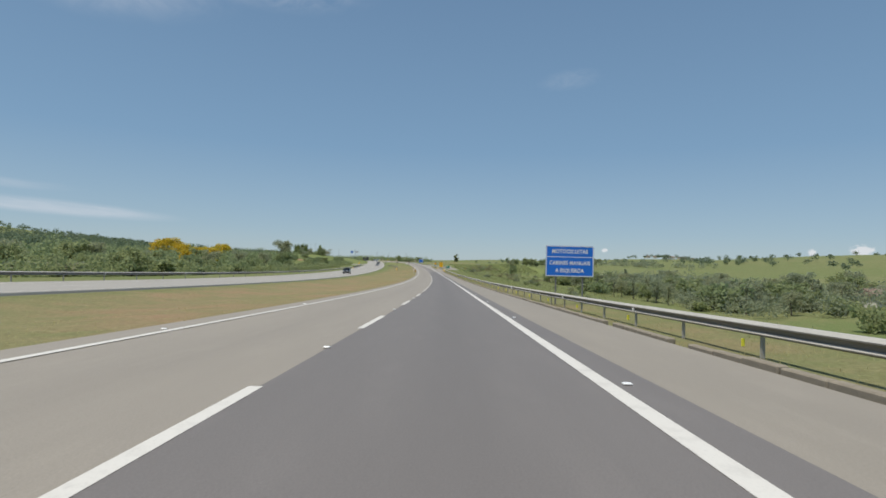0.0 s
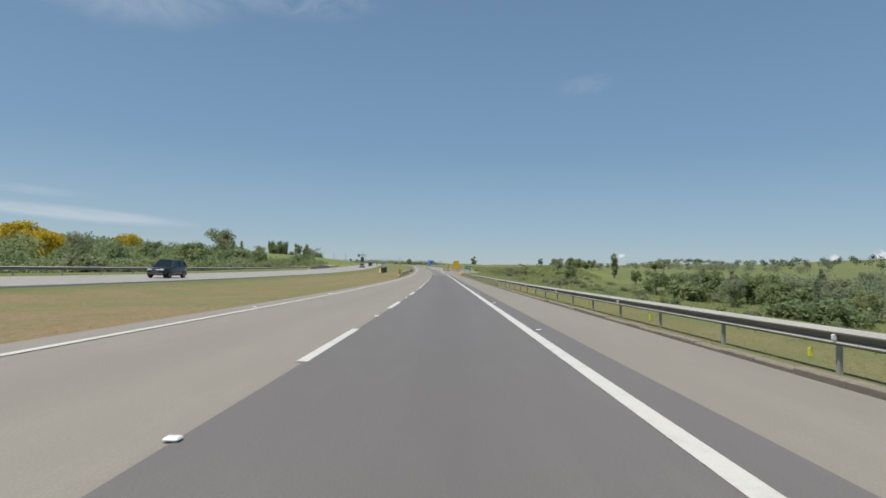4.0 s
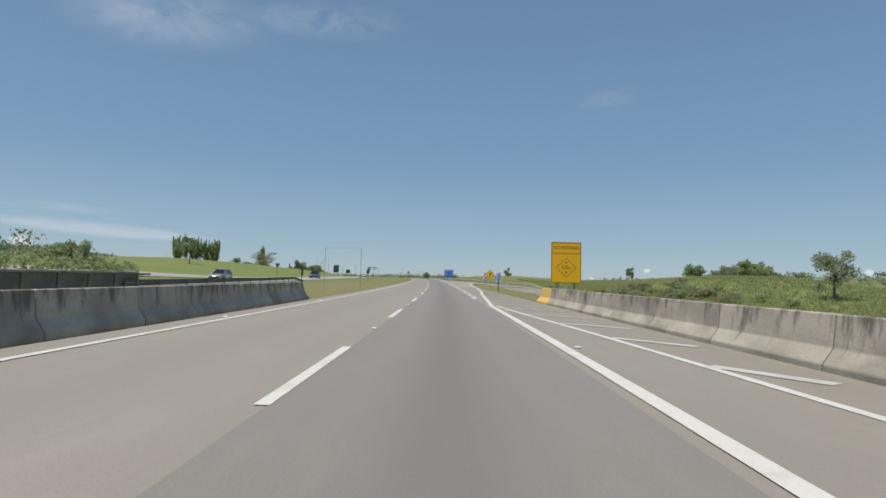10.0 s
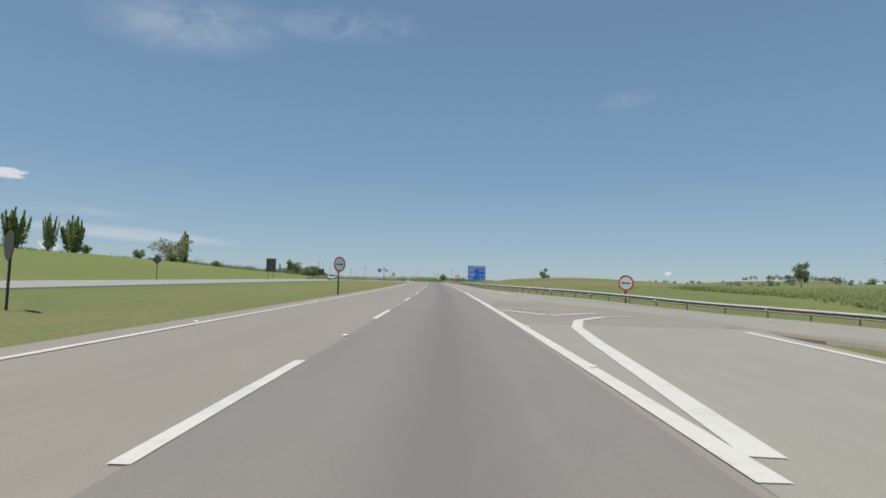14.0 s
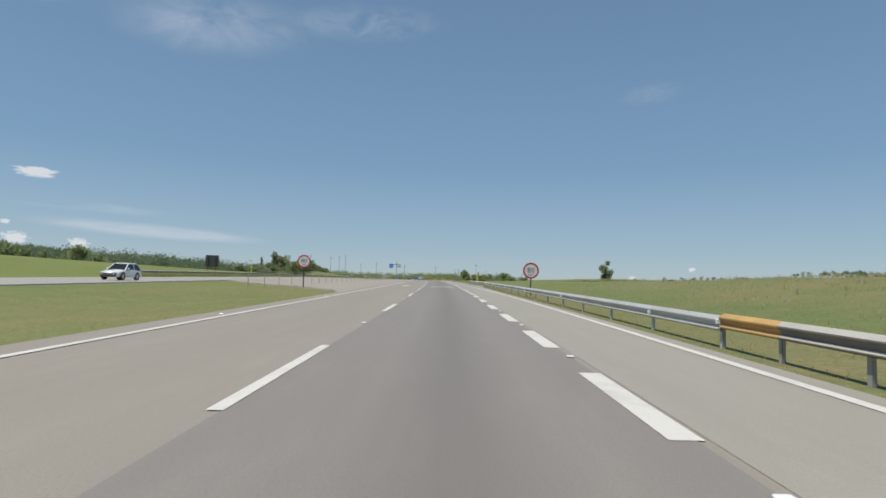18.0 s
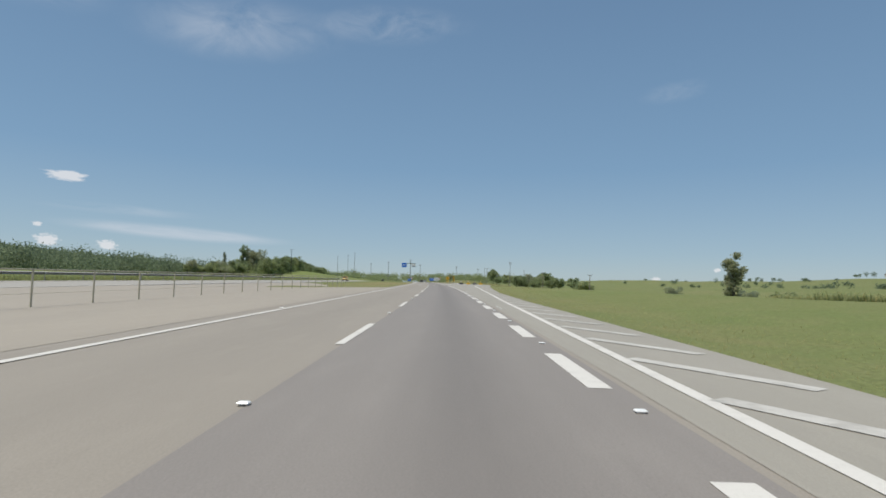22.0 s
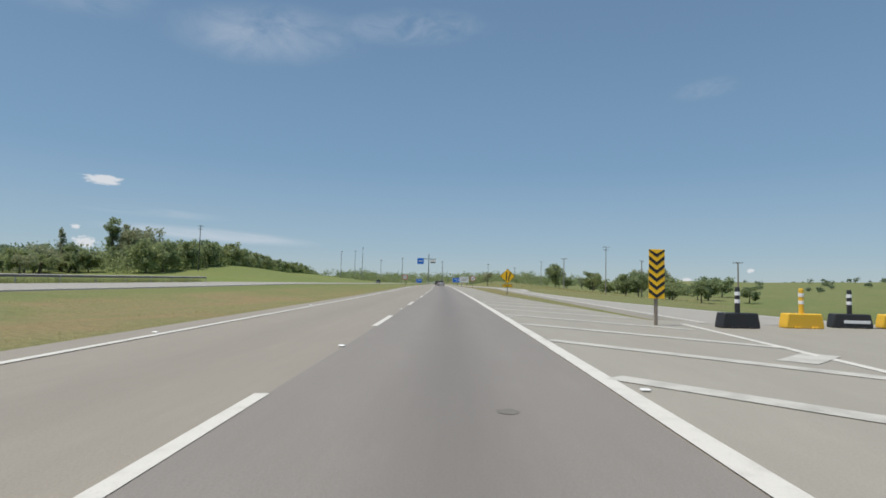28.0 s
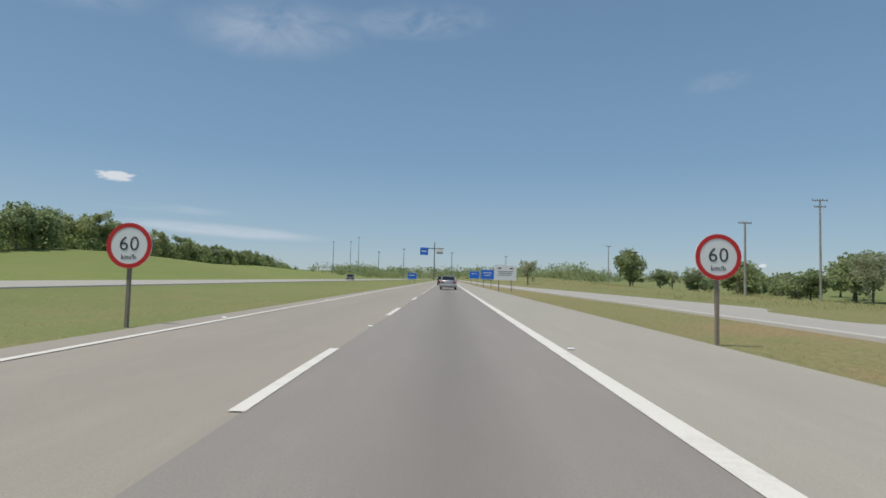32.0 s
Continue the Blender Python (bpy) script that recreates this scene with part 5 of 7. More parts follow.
diamond_sign(444.0, -38.3, 2.67, 0.7, "dark rear of a warning diamond across the carriageways", [], dark=True, post_mat=POST_DARK)


def chevron_sign(s, across, top, w, h, label, slanted=False):
    """A tall hazard marker with black and yellow chevrons."""
    g = float(land(s, across))
    ob = thing("hazard_marker", place(s, across, g), label, "traffic sign")
    z0 = top - g - h
    part("board", solid("board", plate([(-w / 2, 0), (w / 2, 0), (w / 2, h), (-w / 2, h)], -0.016, 0.0, 0.004), SIGN_YELLOW), ob, "", pose(0, 0, z0))
    part("backing", solid("backing", box(-w / 2 + 0.005, w / 2 - 0.005, 0.001, 0.012, 0.005, h - 0.005), SIGN_BACK), ob, "", pose(0, 0, z0))
    n = 6 if not slanted else 5
    pitch = h / n
    for k in range(n + 1):
        z = k * pitch
        if slanted:
            pts = [(-w / 2, z + w * 0.75), (w / 2, z), (w / 2, z + pitch * 0.5), (-w / 2, z + w * 0.75 + pitch * 0.5)]
            pts = [(x, min(max(q, 0.0), h)) for x, q in pts]
            if k == n:
                continue
        else:
            d = w * 0.4
            pts = [(-w / 2, min(z + d, h)), (0, min(z, h - 0.001)), (w / 2, min(z + d, h)), (w / 2, min(z + d + pitch * 0.45, h + 0.0)), (0, min(z + pitch * 0.45, h)), (-w / 2, min(z + d + pitch * 0.45, h))]
            if z + d + pitch * 0.45 > h:
                if z > h - 0.02:
                    continue
                pts = [(-w / 2, h), (0, z), (w / 2, h)] if z + pitch * 0.45 >= h or z + d >= h else pts
        part("chevron" if not slanted else "stripe", solid("chevron", plate(pts, -0.022, -0.017), SIGN_BLACK), ob, "", pose(0, 0, z0))
    part("post", post_mesh(z0 + h - 0.1, WOOD_POST, 0.09, 0.09), ob, "", pose(0, 0.058, 0))
    return ob


_oct = thing("stop_sign", stand(378.6, 23.7), "dark rear of an octagonal stop sign beside the slip road", "traffic sign")
_ok = -0.6 - float(land(378.6, 23.7))
part("octagon", solid("octagon", plate([(0.42 * math.cos(radians(22.5 + 45 * k)), 0.42 * math.sin(radians(22.5 + 45 * k))) for k in range(8)], -0.01, 0.01), SIGN_BACK), _oct, "", pose(0, 0, _ok))
part("post", post_mesh(_ok + 0.2, POST_STEEL, 0.07, 0.07), _oct, "", pose(0, 0.05, 0))
chevron_sign(765.0, 6.4, 2.32, 0.48, 1.5, "tall yellow and black chevron marker on a post at the exit")
chevron_sign(198.8, -6.75, 1.24, 0.42, 0.95, "yellow and black striped marker before the guardrail", True)



def yield_sign(s, across, centre, r, label):
    """The rear of a give-way triangle, point down."""
    g = float(land(s, across))
    ob = thing("yield_sign", place(s, across, g), label, "traffic sign")
    part("triangle", solid("triangle", plate([(0, -r), (0.87 * r, 0.5 * r), (-0.87 * r, 0.5 * r)], -0.01, 0.01, 0.004), SIGN_BACK), ob, "", pose(0, 0, centre - g))
    part("post", post_mesh(centre - g + 0.3, POST_DARK, 0.08, 0.08), ob, "", pose(0, -0.055, 0))
    return ob


board_sign(577.0, -39.4, 2.3, 2.0, 1.7, SIGN_BACK, None, "dark rear of a board for the opposite traffic on two posts", [], post_mat=POST_DARK, turn=180)
diamond_sign(366.3, -39.6, 0.9, 0.62, "small yellow warning diamond beside the branch road", TURN_RIGHT, turn=-20)
yield_sign(399.0, -38.3, 2.97, 0.75, "dark rear of a give-way triangle on a post")
board_sign(355.8, -22.9, 0.5, 1.15, 0.85, SIGN_BACK, None, "narrow dark hazard board seen edge-on in the median", [], posts=(0.0,), post_mat=POST_DARK, turn=62)

# ---- emergency call box ----
def call_box(s, across, turn, label):
    g = float(land(s, across))
    ob = thing("emergency_phone", place(s, across, g, turn), label, "call box", "call boxes")
    lime = CALL_YELLOW
    bm = bmesh.new()
    rows = []
    for z, x0, half in ((0.15, 0.0, 0.15), (0.7, 0.0, 0.145), (1.2, 0.02, 0.14), (1.6, 0.06, 0.135), (1.9, 0.11, 0.135), (2.05, 0.15, 0.14)):
        rows.append([bm.verts.new((x0 + sx * half, sy * 0.15, z)) for sx, sy in ((-1, -1), (1, -1), (1, 1), (-1, 1))])
    for a, b in zip(rows, rows[1:]):
        for k in range(4):
            bm.faces.new((a[k], a[(k + 1) % 4], b[(k + 1) % 4], b[k]))
    bm.faces.new(rows[0][::-1])
    bm.faces.new(rows[-1])
    bmesh.ops.bevel(bm, geom=bm.edges[:], offset=0.02, segments=2, affect="EDGES")
    part("column", solid("column", bm, lime), ob)
    bm = plate([(-0.06, 1.94), (0.34, 2.0), (0.36, 2.1), (0.22, 2.22), (0.02, 2.24), (-0.06, 2.12)], -0.19, 0.19, 0.02)
    part("hood", solid("hood", bm, CALL_PALE), ob, "paler curved hood")
    part("label", solid("label", box(0.0, 0.26, -0.165, -0.155, 1.62, 1.75), SIGN_BLUE), ob, "small blue label")
    part("handset", solid("handset", box(0.03, 0.11, -0.18, -0.152, 1.2, 1.42, 0.01), SIGN_BLACK), ob, "black handset")
    part("slab", solid("slab", box(-0.7, 1.9, -0.7, 0.7, -0.05, 0.12, 0.02), CONCRETE), ob, "low concrete slab")
    for x in (0.5, 1.7):
        part("railing_post", solid("railing_post", tube([(x, 0.3, 0.1), (x, 0.3, 0.9)], [0.025, 0.025], 8), YELLOW), ob)
    for z in (0.9, 0.5):
        part("railing", solid("railing", tube([(0.5, 0.3, z), (1.7, 0.3, z)], [0.025, 0.025], 8), YELLOW), ob)
    return ob


CALL_YELLOW = plain("lime_yellow_shell", (0.66, 0.58, 0.04), 0.45)
CALL_PALE = plain("pale_lime_shell", (0.66, 0.68, 0.22), 0.45)
call_box(578.6, 7.0, 0, "lime yellow emergency call column on a concrete slab")
call_box(598.0, -38.9, 180, "lime yellow emergency call column across the carriageways")


# ---- plastic barriers with bollards at the exit ----
BLACK_PLASTIC = plain("black_plastic", (0.02, 0.02, 0.022), 0.5)
YELLOW_PLASTIC = plain("yellow_plastic", (0.75, 0.44, 0.03), 0.5)


def water_barrier(s, across, colour, bollard, label, turn=0.0, white=False):
    ob = thing("plastic_barrier", place(s, across, 0.0, turn), label, "barrier", "plastic barriers at the exit")
    bm = plate([(-0.62, 0.0), (0.62, 0.0), (0.62, 0.1), (0.55, 0.46), (-0.55, 0.46), (-0.62, 0.1)], -0.2, 0.2, 0.03)
    part("body", solid("body", bm, colour), ob)
    for x in (-0.35, 0.2):
        part("foot", solid("foot", box(x, x + 0.2, -0.25, 0.25, 0.005, 0.06, 0.01), colour), ob)
    part("bollard", solid("bollard", tube([(0, 0, 0.42), (0, 0, 1.2), (0, 0, 1.24)], [0.075, 0.07, 0.05], 12), bollard), ob)
    for z in (0.75, 0.98):
        part("band", solid("band", tube([(0, 0, z), (0, 0, z + 0.11)], [0.079, 0.078], 12), SIGN_WHITE), ob, "white reflective band")
    if white:
        part("stripe", solid("stripe", box(-0.3, 0.5, -0.235, -0.215, 0.16, 0.26), SIGN_WHITE), ob, "white stripe")
    return ob


water_barrier(764.8, 8.75, BLACK_PLASTIC, BLACK_PLASTIC, "black plastic barrier with a banded bollard", 8)
water_barrier(765.5, 11.1, YELLOW_PLASTIC, YELLOW_PLASTIC, "yellow plastic barrier with a bollard", 4)
water_barrier(766.2, 13.1, BLACK_PLASTIC, BLACK_PLASTIC, "black plastic barrier with a white stripe", -4, True)
water_barrier(766.6, 15.0, YELLOW_PLASTIC, YELLOW_PLASTIC, "yellow plastic barrier with a bollard beside the exit lane", -4)


# ---- small delineator at the head of the slip road ----
def delineator(s, across, top, label):
    """A small oval reflector plate on a thin post."""
    g = float(land(s, across))
    ob = thing("delineator", place(s, across, g), label, "delineator")
    part("plate", solid("plate", plate([(0.11 * math.cos(k * 0.314), 0.15 * math.sin(k * 0.314)) for k in range(20)], -0.01, 0.0), SIGN_WHITE), ob, "white oval plate", pose(0, 0, top - g))
    part("mark", solid("mark", box(-0.035, 0.035, -0.016, -0.011, -0.08, 0.08), SIGN_BLACK), ob, "black mark", pose(0, 0, top - g))
    part("post", post_mesh(top - g, POST_STEEL, 0.04, 0.04), ob, "", pose(0, 0.024, 0))


delineator(299.5, 8.7, -0.1, "small oval white delineator on a thin post")


# ---- trees ----
def quads(name, corners, mat):
    """Many loose quads from an array of shape (n, 4, 3)."""
    n = len(corners)
    me = bpy.data.meshes.new(name)
    me.vertices.add(4 * n)
    me.vertices.foreach_set("co", np.ascontiguousarray(corners, dtype=np.float32).ravel())
    me.loops.add(4 * n)
    me.loops.foreach_set("vertex_index", np.arange(4 * n, dtype=np.int32))
    me.polygons.add(n)
    me.polygons.foreach_set("loop_start", np.arange(0, 4 * n, 4, dtype=np.int32))
    me.polygons.foreach_set("loop_total", np.full(n, 4, dtype=np.int32))
    me.update(calc_edges=True)
    me.materials.append(mat)
    return me


def unit(v):
    return v / np.maximum(np.linalg.norm(v, axis=1, keepdims=True), 1e-9)


def leaf_cloud(name, clumps, count, size, seed, mat, flat=0.8):
    """Small pointed leaves gathered in clumps: centre, radii."""
    g = np.random.default_rng(seed)
    c = np.repeat(np.array([tuple(q[0]) for q in clumps], float), count, 0)
    r = np.repeat(np.array([tuple(q[1]) for q in clumps], float), count, 0)
    n = len(c)
    p = c + unit(g.normal(size=(n, 3))) * (g.random((n, 1)) ** 0.5) * r
    u = unit(g.normal(size=(n, 3)) * (1, 1, flat))
    v = unit(np.cross(u, g.normal(size=(n, 3))))
    w = np.cross(u, v)
    k = size * g.uniform(0.6, 1.35, (n, 1))
    return quads(name, np.stack((p - v * k * 0.5, p + w * k * 0.42, p + v * k * 0.6, p - w * k * 0.42), 1), mat)


def trunk_mesh(rng, height, girth, spread, limbs, lean=0.05):
    """A tapered trunk with limbs that rise out of it."""
    top = Vector((rng.uniform(-lean, lean) * height, rng.uniform(-lean, lean) * height, height * 0.72))
    bm = tube([(0, 0, -0.4), (0.02, 0, height * 0.08), top * 0.5, top], [girth * 1.3, girth, girth * 0.75, girth * 0.3], 8)
    tips = []
    for k in range(limbs):
        a = 2 * math.pi * (k + rng.random() * 0.6) / limbs
        s = top * rng.uniform(0.4, 0.85)
        e = s + Vector((math.cos(a) * spread * rng.uniform(0.5, 0.95), math.sin(a) * spread * rng.uniform(0.5, 0.95), height * rng.uniform(0.12, 0.34)))
        m = (s + e) / 2 + Vector((0, 0, height * 0.03))
        lim = tube([s, m, e], [girth * 0.42, girth * 0.28, girth * 0.1], 6)
        me = bpy.data.meshes.new("limb")
        lim.to_mesh(me)
        lim.free()
        bm.from_mesh(me)
        bpy.data.meshes.remove(me)
        tips.append(e)
    return bm, top, tips


def tree_kind(seed, form, height, spread, leaves, count, size, name="tree", bare=0.0, mat=None):
    """A tree built once, far away below the ground's edge, to be copied. form: round, tall, flat, clump or bush."""
    rng = random.Random(seed)
    ob = thing(name, Matrix.Identity(4), "", "tree")
    clumps = []
    if form == "clump":        # bamboo and shoots that rise from one base
        bm = bmesh.new()
        for k in range(18):
            a = rng.uniform(0, 2 * math.pi)
            r = rng.uniform(0.1, 1.0) * spread
            h = height * rng.uniform(0.65, 1.0)
            base = Vector((math.cos(a) * r * 0.45, math.sin(a) * r * 0.45, -0.3))
            tip = Vector((math.cos(a) * r, math.sin(a) * r, h))
            t = tube([base, (base + tip) / 2 + Vector((0, 0, 0.3)), tip], [0.06, 0.045, 0.015], 5)
            me = bpy.data.meshes.new("shoot")
            t.to_mesh(me)
            t.free()
            bm.from_mesh(me)
            bpy.data.meshes.remove(me)
            for f, w in ((0.3, 0.9), (0.5, 0.85), (0.68, 0.62), (0.84, 0.42), (0.99, 0.2)):
                clumps.append((base.lerp(tip, f), (spread * 0.26 * w, spread * 0.26 * w, height * 0.11)))
        trunk = solid("trunk", bm, BARK)
    elif form == "bush":
        bm, top, tips = trunk_mesh(rng, height * 0.6, 0.07, spread * 0.6, 5, 0.2)
        trunk = solid("trunk", bm, BARK)
        for k in range(12):
            a, r = rng.uniform(0, 2 * math.pi), spread * math.sqrt(rng.random()) * 0.75
            clumps.append(((math.cos(a) * r, math.sin(a) * r, height * rng.uniform(0.22, 0.72)), (spread * 0.36, spread * 0.36, height * 0.26)))
    else:
        limbs = 7 if form != "tall" else 9
        bm, top, tips = trunk_mesh(rng, height, 0.024 * height, spread if form != "tall" else spread * 0.5, limbs)
        trunk = solid("trunk", bm, BARK)
        if form == "tall":
            for e in tips + [top]:
                clumps.append((e, (spread * 0.34, spread * 0.34, height * 0.07)))
            for k in range(26):
                z = rng.uniform(0.16, 0.97)
                r = spread * (1.05 - abs(z - 0.55) * 1.3) * rng.uniform(0.25, 0.8)
                a = rng.uniform(0, 2 * math.pi)
                clumps.append(((math.cos(a) * r, math.sin(a) * r, height * z), (spread * 0.36, spread * 0.36, height * 0.075)))
        else:
            for e in tips:
                clumps.append((e, (spread * 0.42, spread * 0.42, height * 0.15)))
            for k in range(16):
                a, r, z = rng.uniform(0, 2 * math.pi), spread * rng.uniform(0.1, 0.85), rng.uniform(0.25, 0.92)
                clumps.append(((math.cos(a) * r, math.sin(a) * r, height * z), (spread * 0.38, spread * 0.38, height * 0.13)))
    part("trunk", trunk, ob)
    part("crown", leaf_cloud("crown", clumps, count, size, seed, leaves), ob)
    return ob


KINDS = {
    "round": tree_kind(1, "round", 8.0, 3.4, LEAF, 110, 0.46),
    "round2": tree_kind(2, "round", 9.0, 3.0, LEAF, 110, 0.46),
    "pale": tree_kind(3, "round", 9.0, 3.2, LEAF_PALE, 90, 0.36),
    "tall": tree_kind(4, "tall", 13.0, 2.6, LEAF, 95, 0.4),
    "tall2": tree_kind(5, "tall", 12.0, 2.0, LEAF_PALE, 75, 0.38),
    "yellow": tree_kind(7, "round", 8.0, 4.0, BLOSSOM, 160, 0.42),
    "bamboo": tree_kind(8, "clump", 7.5, 2.0, LEAF_BAMBOO, 56, 0.27),
    "bush": tree_kind(9, "bush", 3.0, 2.0, LEAF, 75, 0.33, "bush"),
    "bush2": tree_kind(10, "bush", 2.6, 2.2, LEAF_PALE, 65, 0.31, "bush"),
    "dustybush": tree_kind(13, "bush", 2.4, 1.8, LEAF_DUSTY, 60, 0.22, "bush"),
    "dusty": tree_kind(12, "round", 7.0, 4.2, LEAF_DUSTY, 130, 0.26),
    "gum": tree_kind(14, "round", 10.0, 4.6, LEAF_PALE, 260, 0.34),
    "thin": tree_kind(11, "tall", 11.0, 1.5, LEAF_PALE, 34, 0.36),
}
SAY = {"round": "dense dark green broadleaf tree", "round2": "rounded green broadleaf tree", "pale": "light grey-green tree with an open crown", "tall": "tall dark eucalyptus tree",
       "tall2": "slender pale eucalyptus tree", "gum": "broad grey-green gum tree with a dense crown", "yellow": "yellow flowering tree", "bamboo": "upright green bamboo clump", "bush": "low dark green bush",
       "bush2": "low pale green bush", "dustybush": "low grey-brown half-bare shrub", "dusty": "wide brownish half-bare tree", "thin": "thin tree with a sparse crown and bare trunk"}
USED = set()
RNG = random.Random(42)


def plant(kind, s, across, height=None, where="", wide=1.0, group=""):
    base = KINDS[kind]
    full = {"round": 8.0, "round2": 9.0, "pale": 9.0, "tall": 13.0, "tall2": 12.0, "yellow": 8.0, "bamboo": 7.5, "bush": 3.0, "bush2": 2.6, "thin": 11.0, "gum": 10.0, "dusty": 7.0, "dustybush": 2.4}[kind]
    k = (height or full) / full
    m = place(s, across, float(land(s, across)) - 0.1, RNG.uniform(0, 360)) @ Matrix.Diagonal((k * wide, k * wide, k, 1))
    if kind in USED:
        k = base.scale
        ob = copy_thing(base, m @ Matrix.Diagonal((1 / k.x, 1 / k.y, 1 / k.z, 1)))
    else:
        USED.add(kind)
        ob = base
        ob.matrix_basis = m
    return tagged(ob, " ".join((SAY[kind] + " " + where).split()[:12]), "bush" if "bush" in kind else "tree", group)


def grove(kinds, s0, s1, a0, a1, count, h0, h1, where, group, wide=1.0):
    for _ in range(count):
        plant(RNG.choice(kinds), RNG.uniform(s0, s1), RNG.uniform(a0, a1), RNG.uniform(h0, h1), where, wide * RNG.uniform(0.85, 1.2), group)


# left of the road
grove(("round", "round2", "round", "bush"), 70, 345, -58, -46, 34, 3.2, 5.0, "at the edge of the wood", "wood on the west side", 1.2)
grove(("round", "round2", "pale", "round"), 60, 365, -74, -58, 24, 4, 6.5, "in the wood beyond the road", "wood on the west side", 1.15)
for s, a, h in ((282, -124, 11.5), (288, -132, 10.5), (276, -118, 9.0), (262, -104, 8.0), (318, -112, 9.5), (240, -92, 8.0), (205, -88, 7.0)):
    plant("yellow", s, a, h, "among the green wood", 1.1, "flowering trees")
plant("gum", 322, -79.5, 12.0, "standing above the wood", 1.0)
plant("tall2", 352, -84, 9.5, "on the slope", 1.1)
plant("thin", 372, -86, 8.0, "on the slope")
for s, a, h in ((474, -93, 13.0), (479, -95, 14.8), (484, -96, 13.6), (492.5, -92, 15.0), (496, -95, 12.5), (506.8, -93.4, 15.2), (513.3, -91.2, 15.4), (516, -93, 14.0)):
    plant("bamboo", s, a, h - 1.3 - float(land(s, a)), "on the grass crest", 1.35 if s != 506.8 else 0.8, "bamboo on the crest")
plant("round2", 424.5, -69.4, 10.8 - float(land(424.5, -69.4)), "on the grass slope", 0.75)
plant("pale", 470, -90, 6.0, "on the grass crest", 1.0)
plant("dusty", 532.6, -75.2, 10.6 - float(land(532.6, -75.2)), "on the grass crest", 1.25)
plant("bush", 538, -77, 3.4, "beside the dusty tree", 1.2)
plant("thin", 548, -82, 5.0, "on the grass crest", 0.7)
plant("bamboo", 560, -82, 10.5, "alone on the grass slope", 0.9)
grove(("bush", "bush2", "round"), 520, 640, -105, -90, 10, 2.5, 5.5, "on the grass crest", "crest trees")
grove(("round", "round2", "bush"), 650, 730, -150, -122, 9, 3.5, 6.0, "below the crest", "crest trees")
plant("tall", 934, -108, 17.0, "rising above the bushes", 1.0)
plant("tall2", 941, -107, 15.5, "beside the tall one", 1.2)
plant("pale", 946, -103, 14.0, "beside the tall eucalyptus", 1.05)
plant("gum", 936, -103, 13.5, "before the tall eucalyptus", 0.75)
plant("tall", 952, -106, 12.5, "in a loose group", 1.0)
plant("thin", 918, -114, 13.0, "in a loose group", 0.9)
grove(("round", "round2", "pale", "round"), 888, 950, -128, -100, 22, 5.0, 8.5, "in the thicket before the mound", "thicket", 1.35)
for k in range(30):
    _s = 920 + 7.2 * k
    plant(("round", "round2")[k % 2], _s, -86 - RNG.uniform(0, 6), (10.4 - 0.022 * (_s - 920)) * RNG.uniform(0.9, 1.08), "in the dense wood on the mound", 1.1, "wood on the mound")
grove(("bush", "bush2", "bush"), 60, 285, -58, -44, 56, 1.8, 3.4, "under the edge of the wood", "wood undergrowth", 1.5)
# right of the road
grove(("bush", "bush2", "bush"), 120, 240, 56, 88, 28, 2.0, 3.6, "under the stream trees", "stream undergrowth", 1.5)
grove(("pale", "round", "pale"), 110, 250, 56, 104, 26, 4.0, 6.5, "in a belt along the stream", "stream belt", 1.25)
plant("tall", 325.5, 72, 9.5, "alone in the pasture", 1.0)
plant("round", 305, 72.5, 5.5, "alone in the pasture", 0.85)
grove(("thin", "tall2", "pale", "thin", "round"), 118, 235, 54, 84, 34, 5, 7.2, "in a belt along the stream", "stream belt")
grove(("round", "round2", "pale", "bush"), 50, 170, 64, 110, 34, 4.5, 7.5, "in the hollow beyond the field", "hollow trees", 1.2)
grove(("bush", "bush2"), 60, 330, 16, 46, 24, 1.2, 2.2, "in the rough pasture", "pasture bushes")
grove(("bush2", "dustybush", "bush2", "bush"), 185, 330, 15, 62, 70, 0.8, 1.9, "in the rough pasture", "pasture bushes", 1.5)
grove(("pale", "round2", "bush"), 170, 250, 48, 66, 16, 3.0, 5.5, "in the rough pasture", "pasture bushes", 1.4)
plant("round2", 287, 44, 6.0, "beside the rough pasture", 0.9)
plant("pale", 335, 52, 6.5, "above the cutting", 1.0)
grove(("dustybush", "bush2", "dustybush", "bush"), 333, 370, 29, 46, 48, 1.0, 2.2, "on the slope beside the slip road", "slope bushes", 1.3)
grove(("round", "pale", "round2"), 392, 428, 74, 96, 12, 4.0, 6.5, "behind the crest of the slope", "slope trees", 1.2)
plant("pale", 420, 138, 7.0, "over the hedge line", 1.5)
plant("round", 410, 128, 6.0, "over the hedge line", 1.5)
plant("round2", 500, 88, 6.0, "beyond the bank", 0.8)
plant("tall2", 767, 96.5, 17.5, "alone in the cane field", 1.45)
grove(("bush", "round"), 752, 780, 88, 105, 5, 2.0, 4.0, "at the foot of the tall tree", "field bushes")
plant("round", 808.6, 60.5, 7.8, "alone in the field", 1.15)
plant("round", 953, 78, 10.5, "at the field edge", 1.1)
plant("round2", 962, 84, 9.0, "at the field edge", 1.1)
grove(("bush", "bush2", "round"), 690, 780, 60, 112, 26, 1.8, 4.2, "in the rough field", "field bushes", 1.3)
plant("pale", 748.5, 68.5, 6.5, "in the rough field", 1.1)
plant("pale", 738, 84, 5.5, "in the rough field", 1.2)
grove(("round", "round2", "pale", "bush"), 880, 1030, 52, 92, 26, 4.0, 7.5, "behind the grass bank", "bank trees", 1.2)
plant("round", 1012, 54, 12.0, "above the bank", 0.85)
plant("pale", 985, 20, 6.2, "on the bank", 0.9)
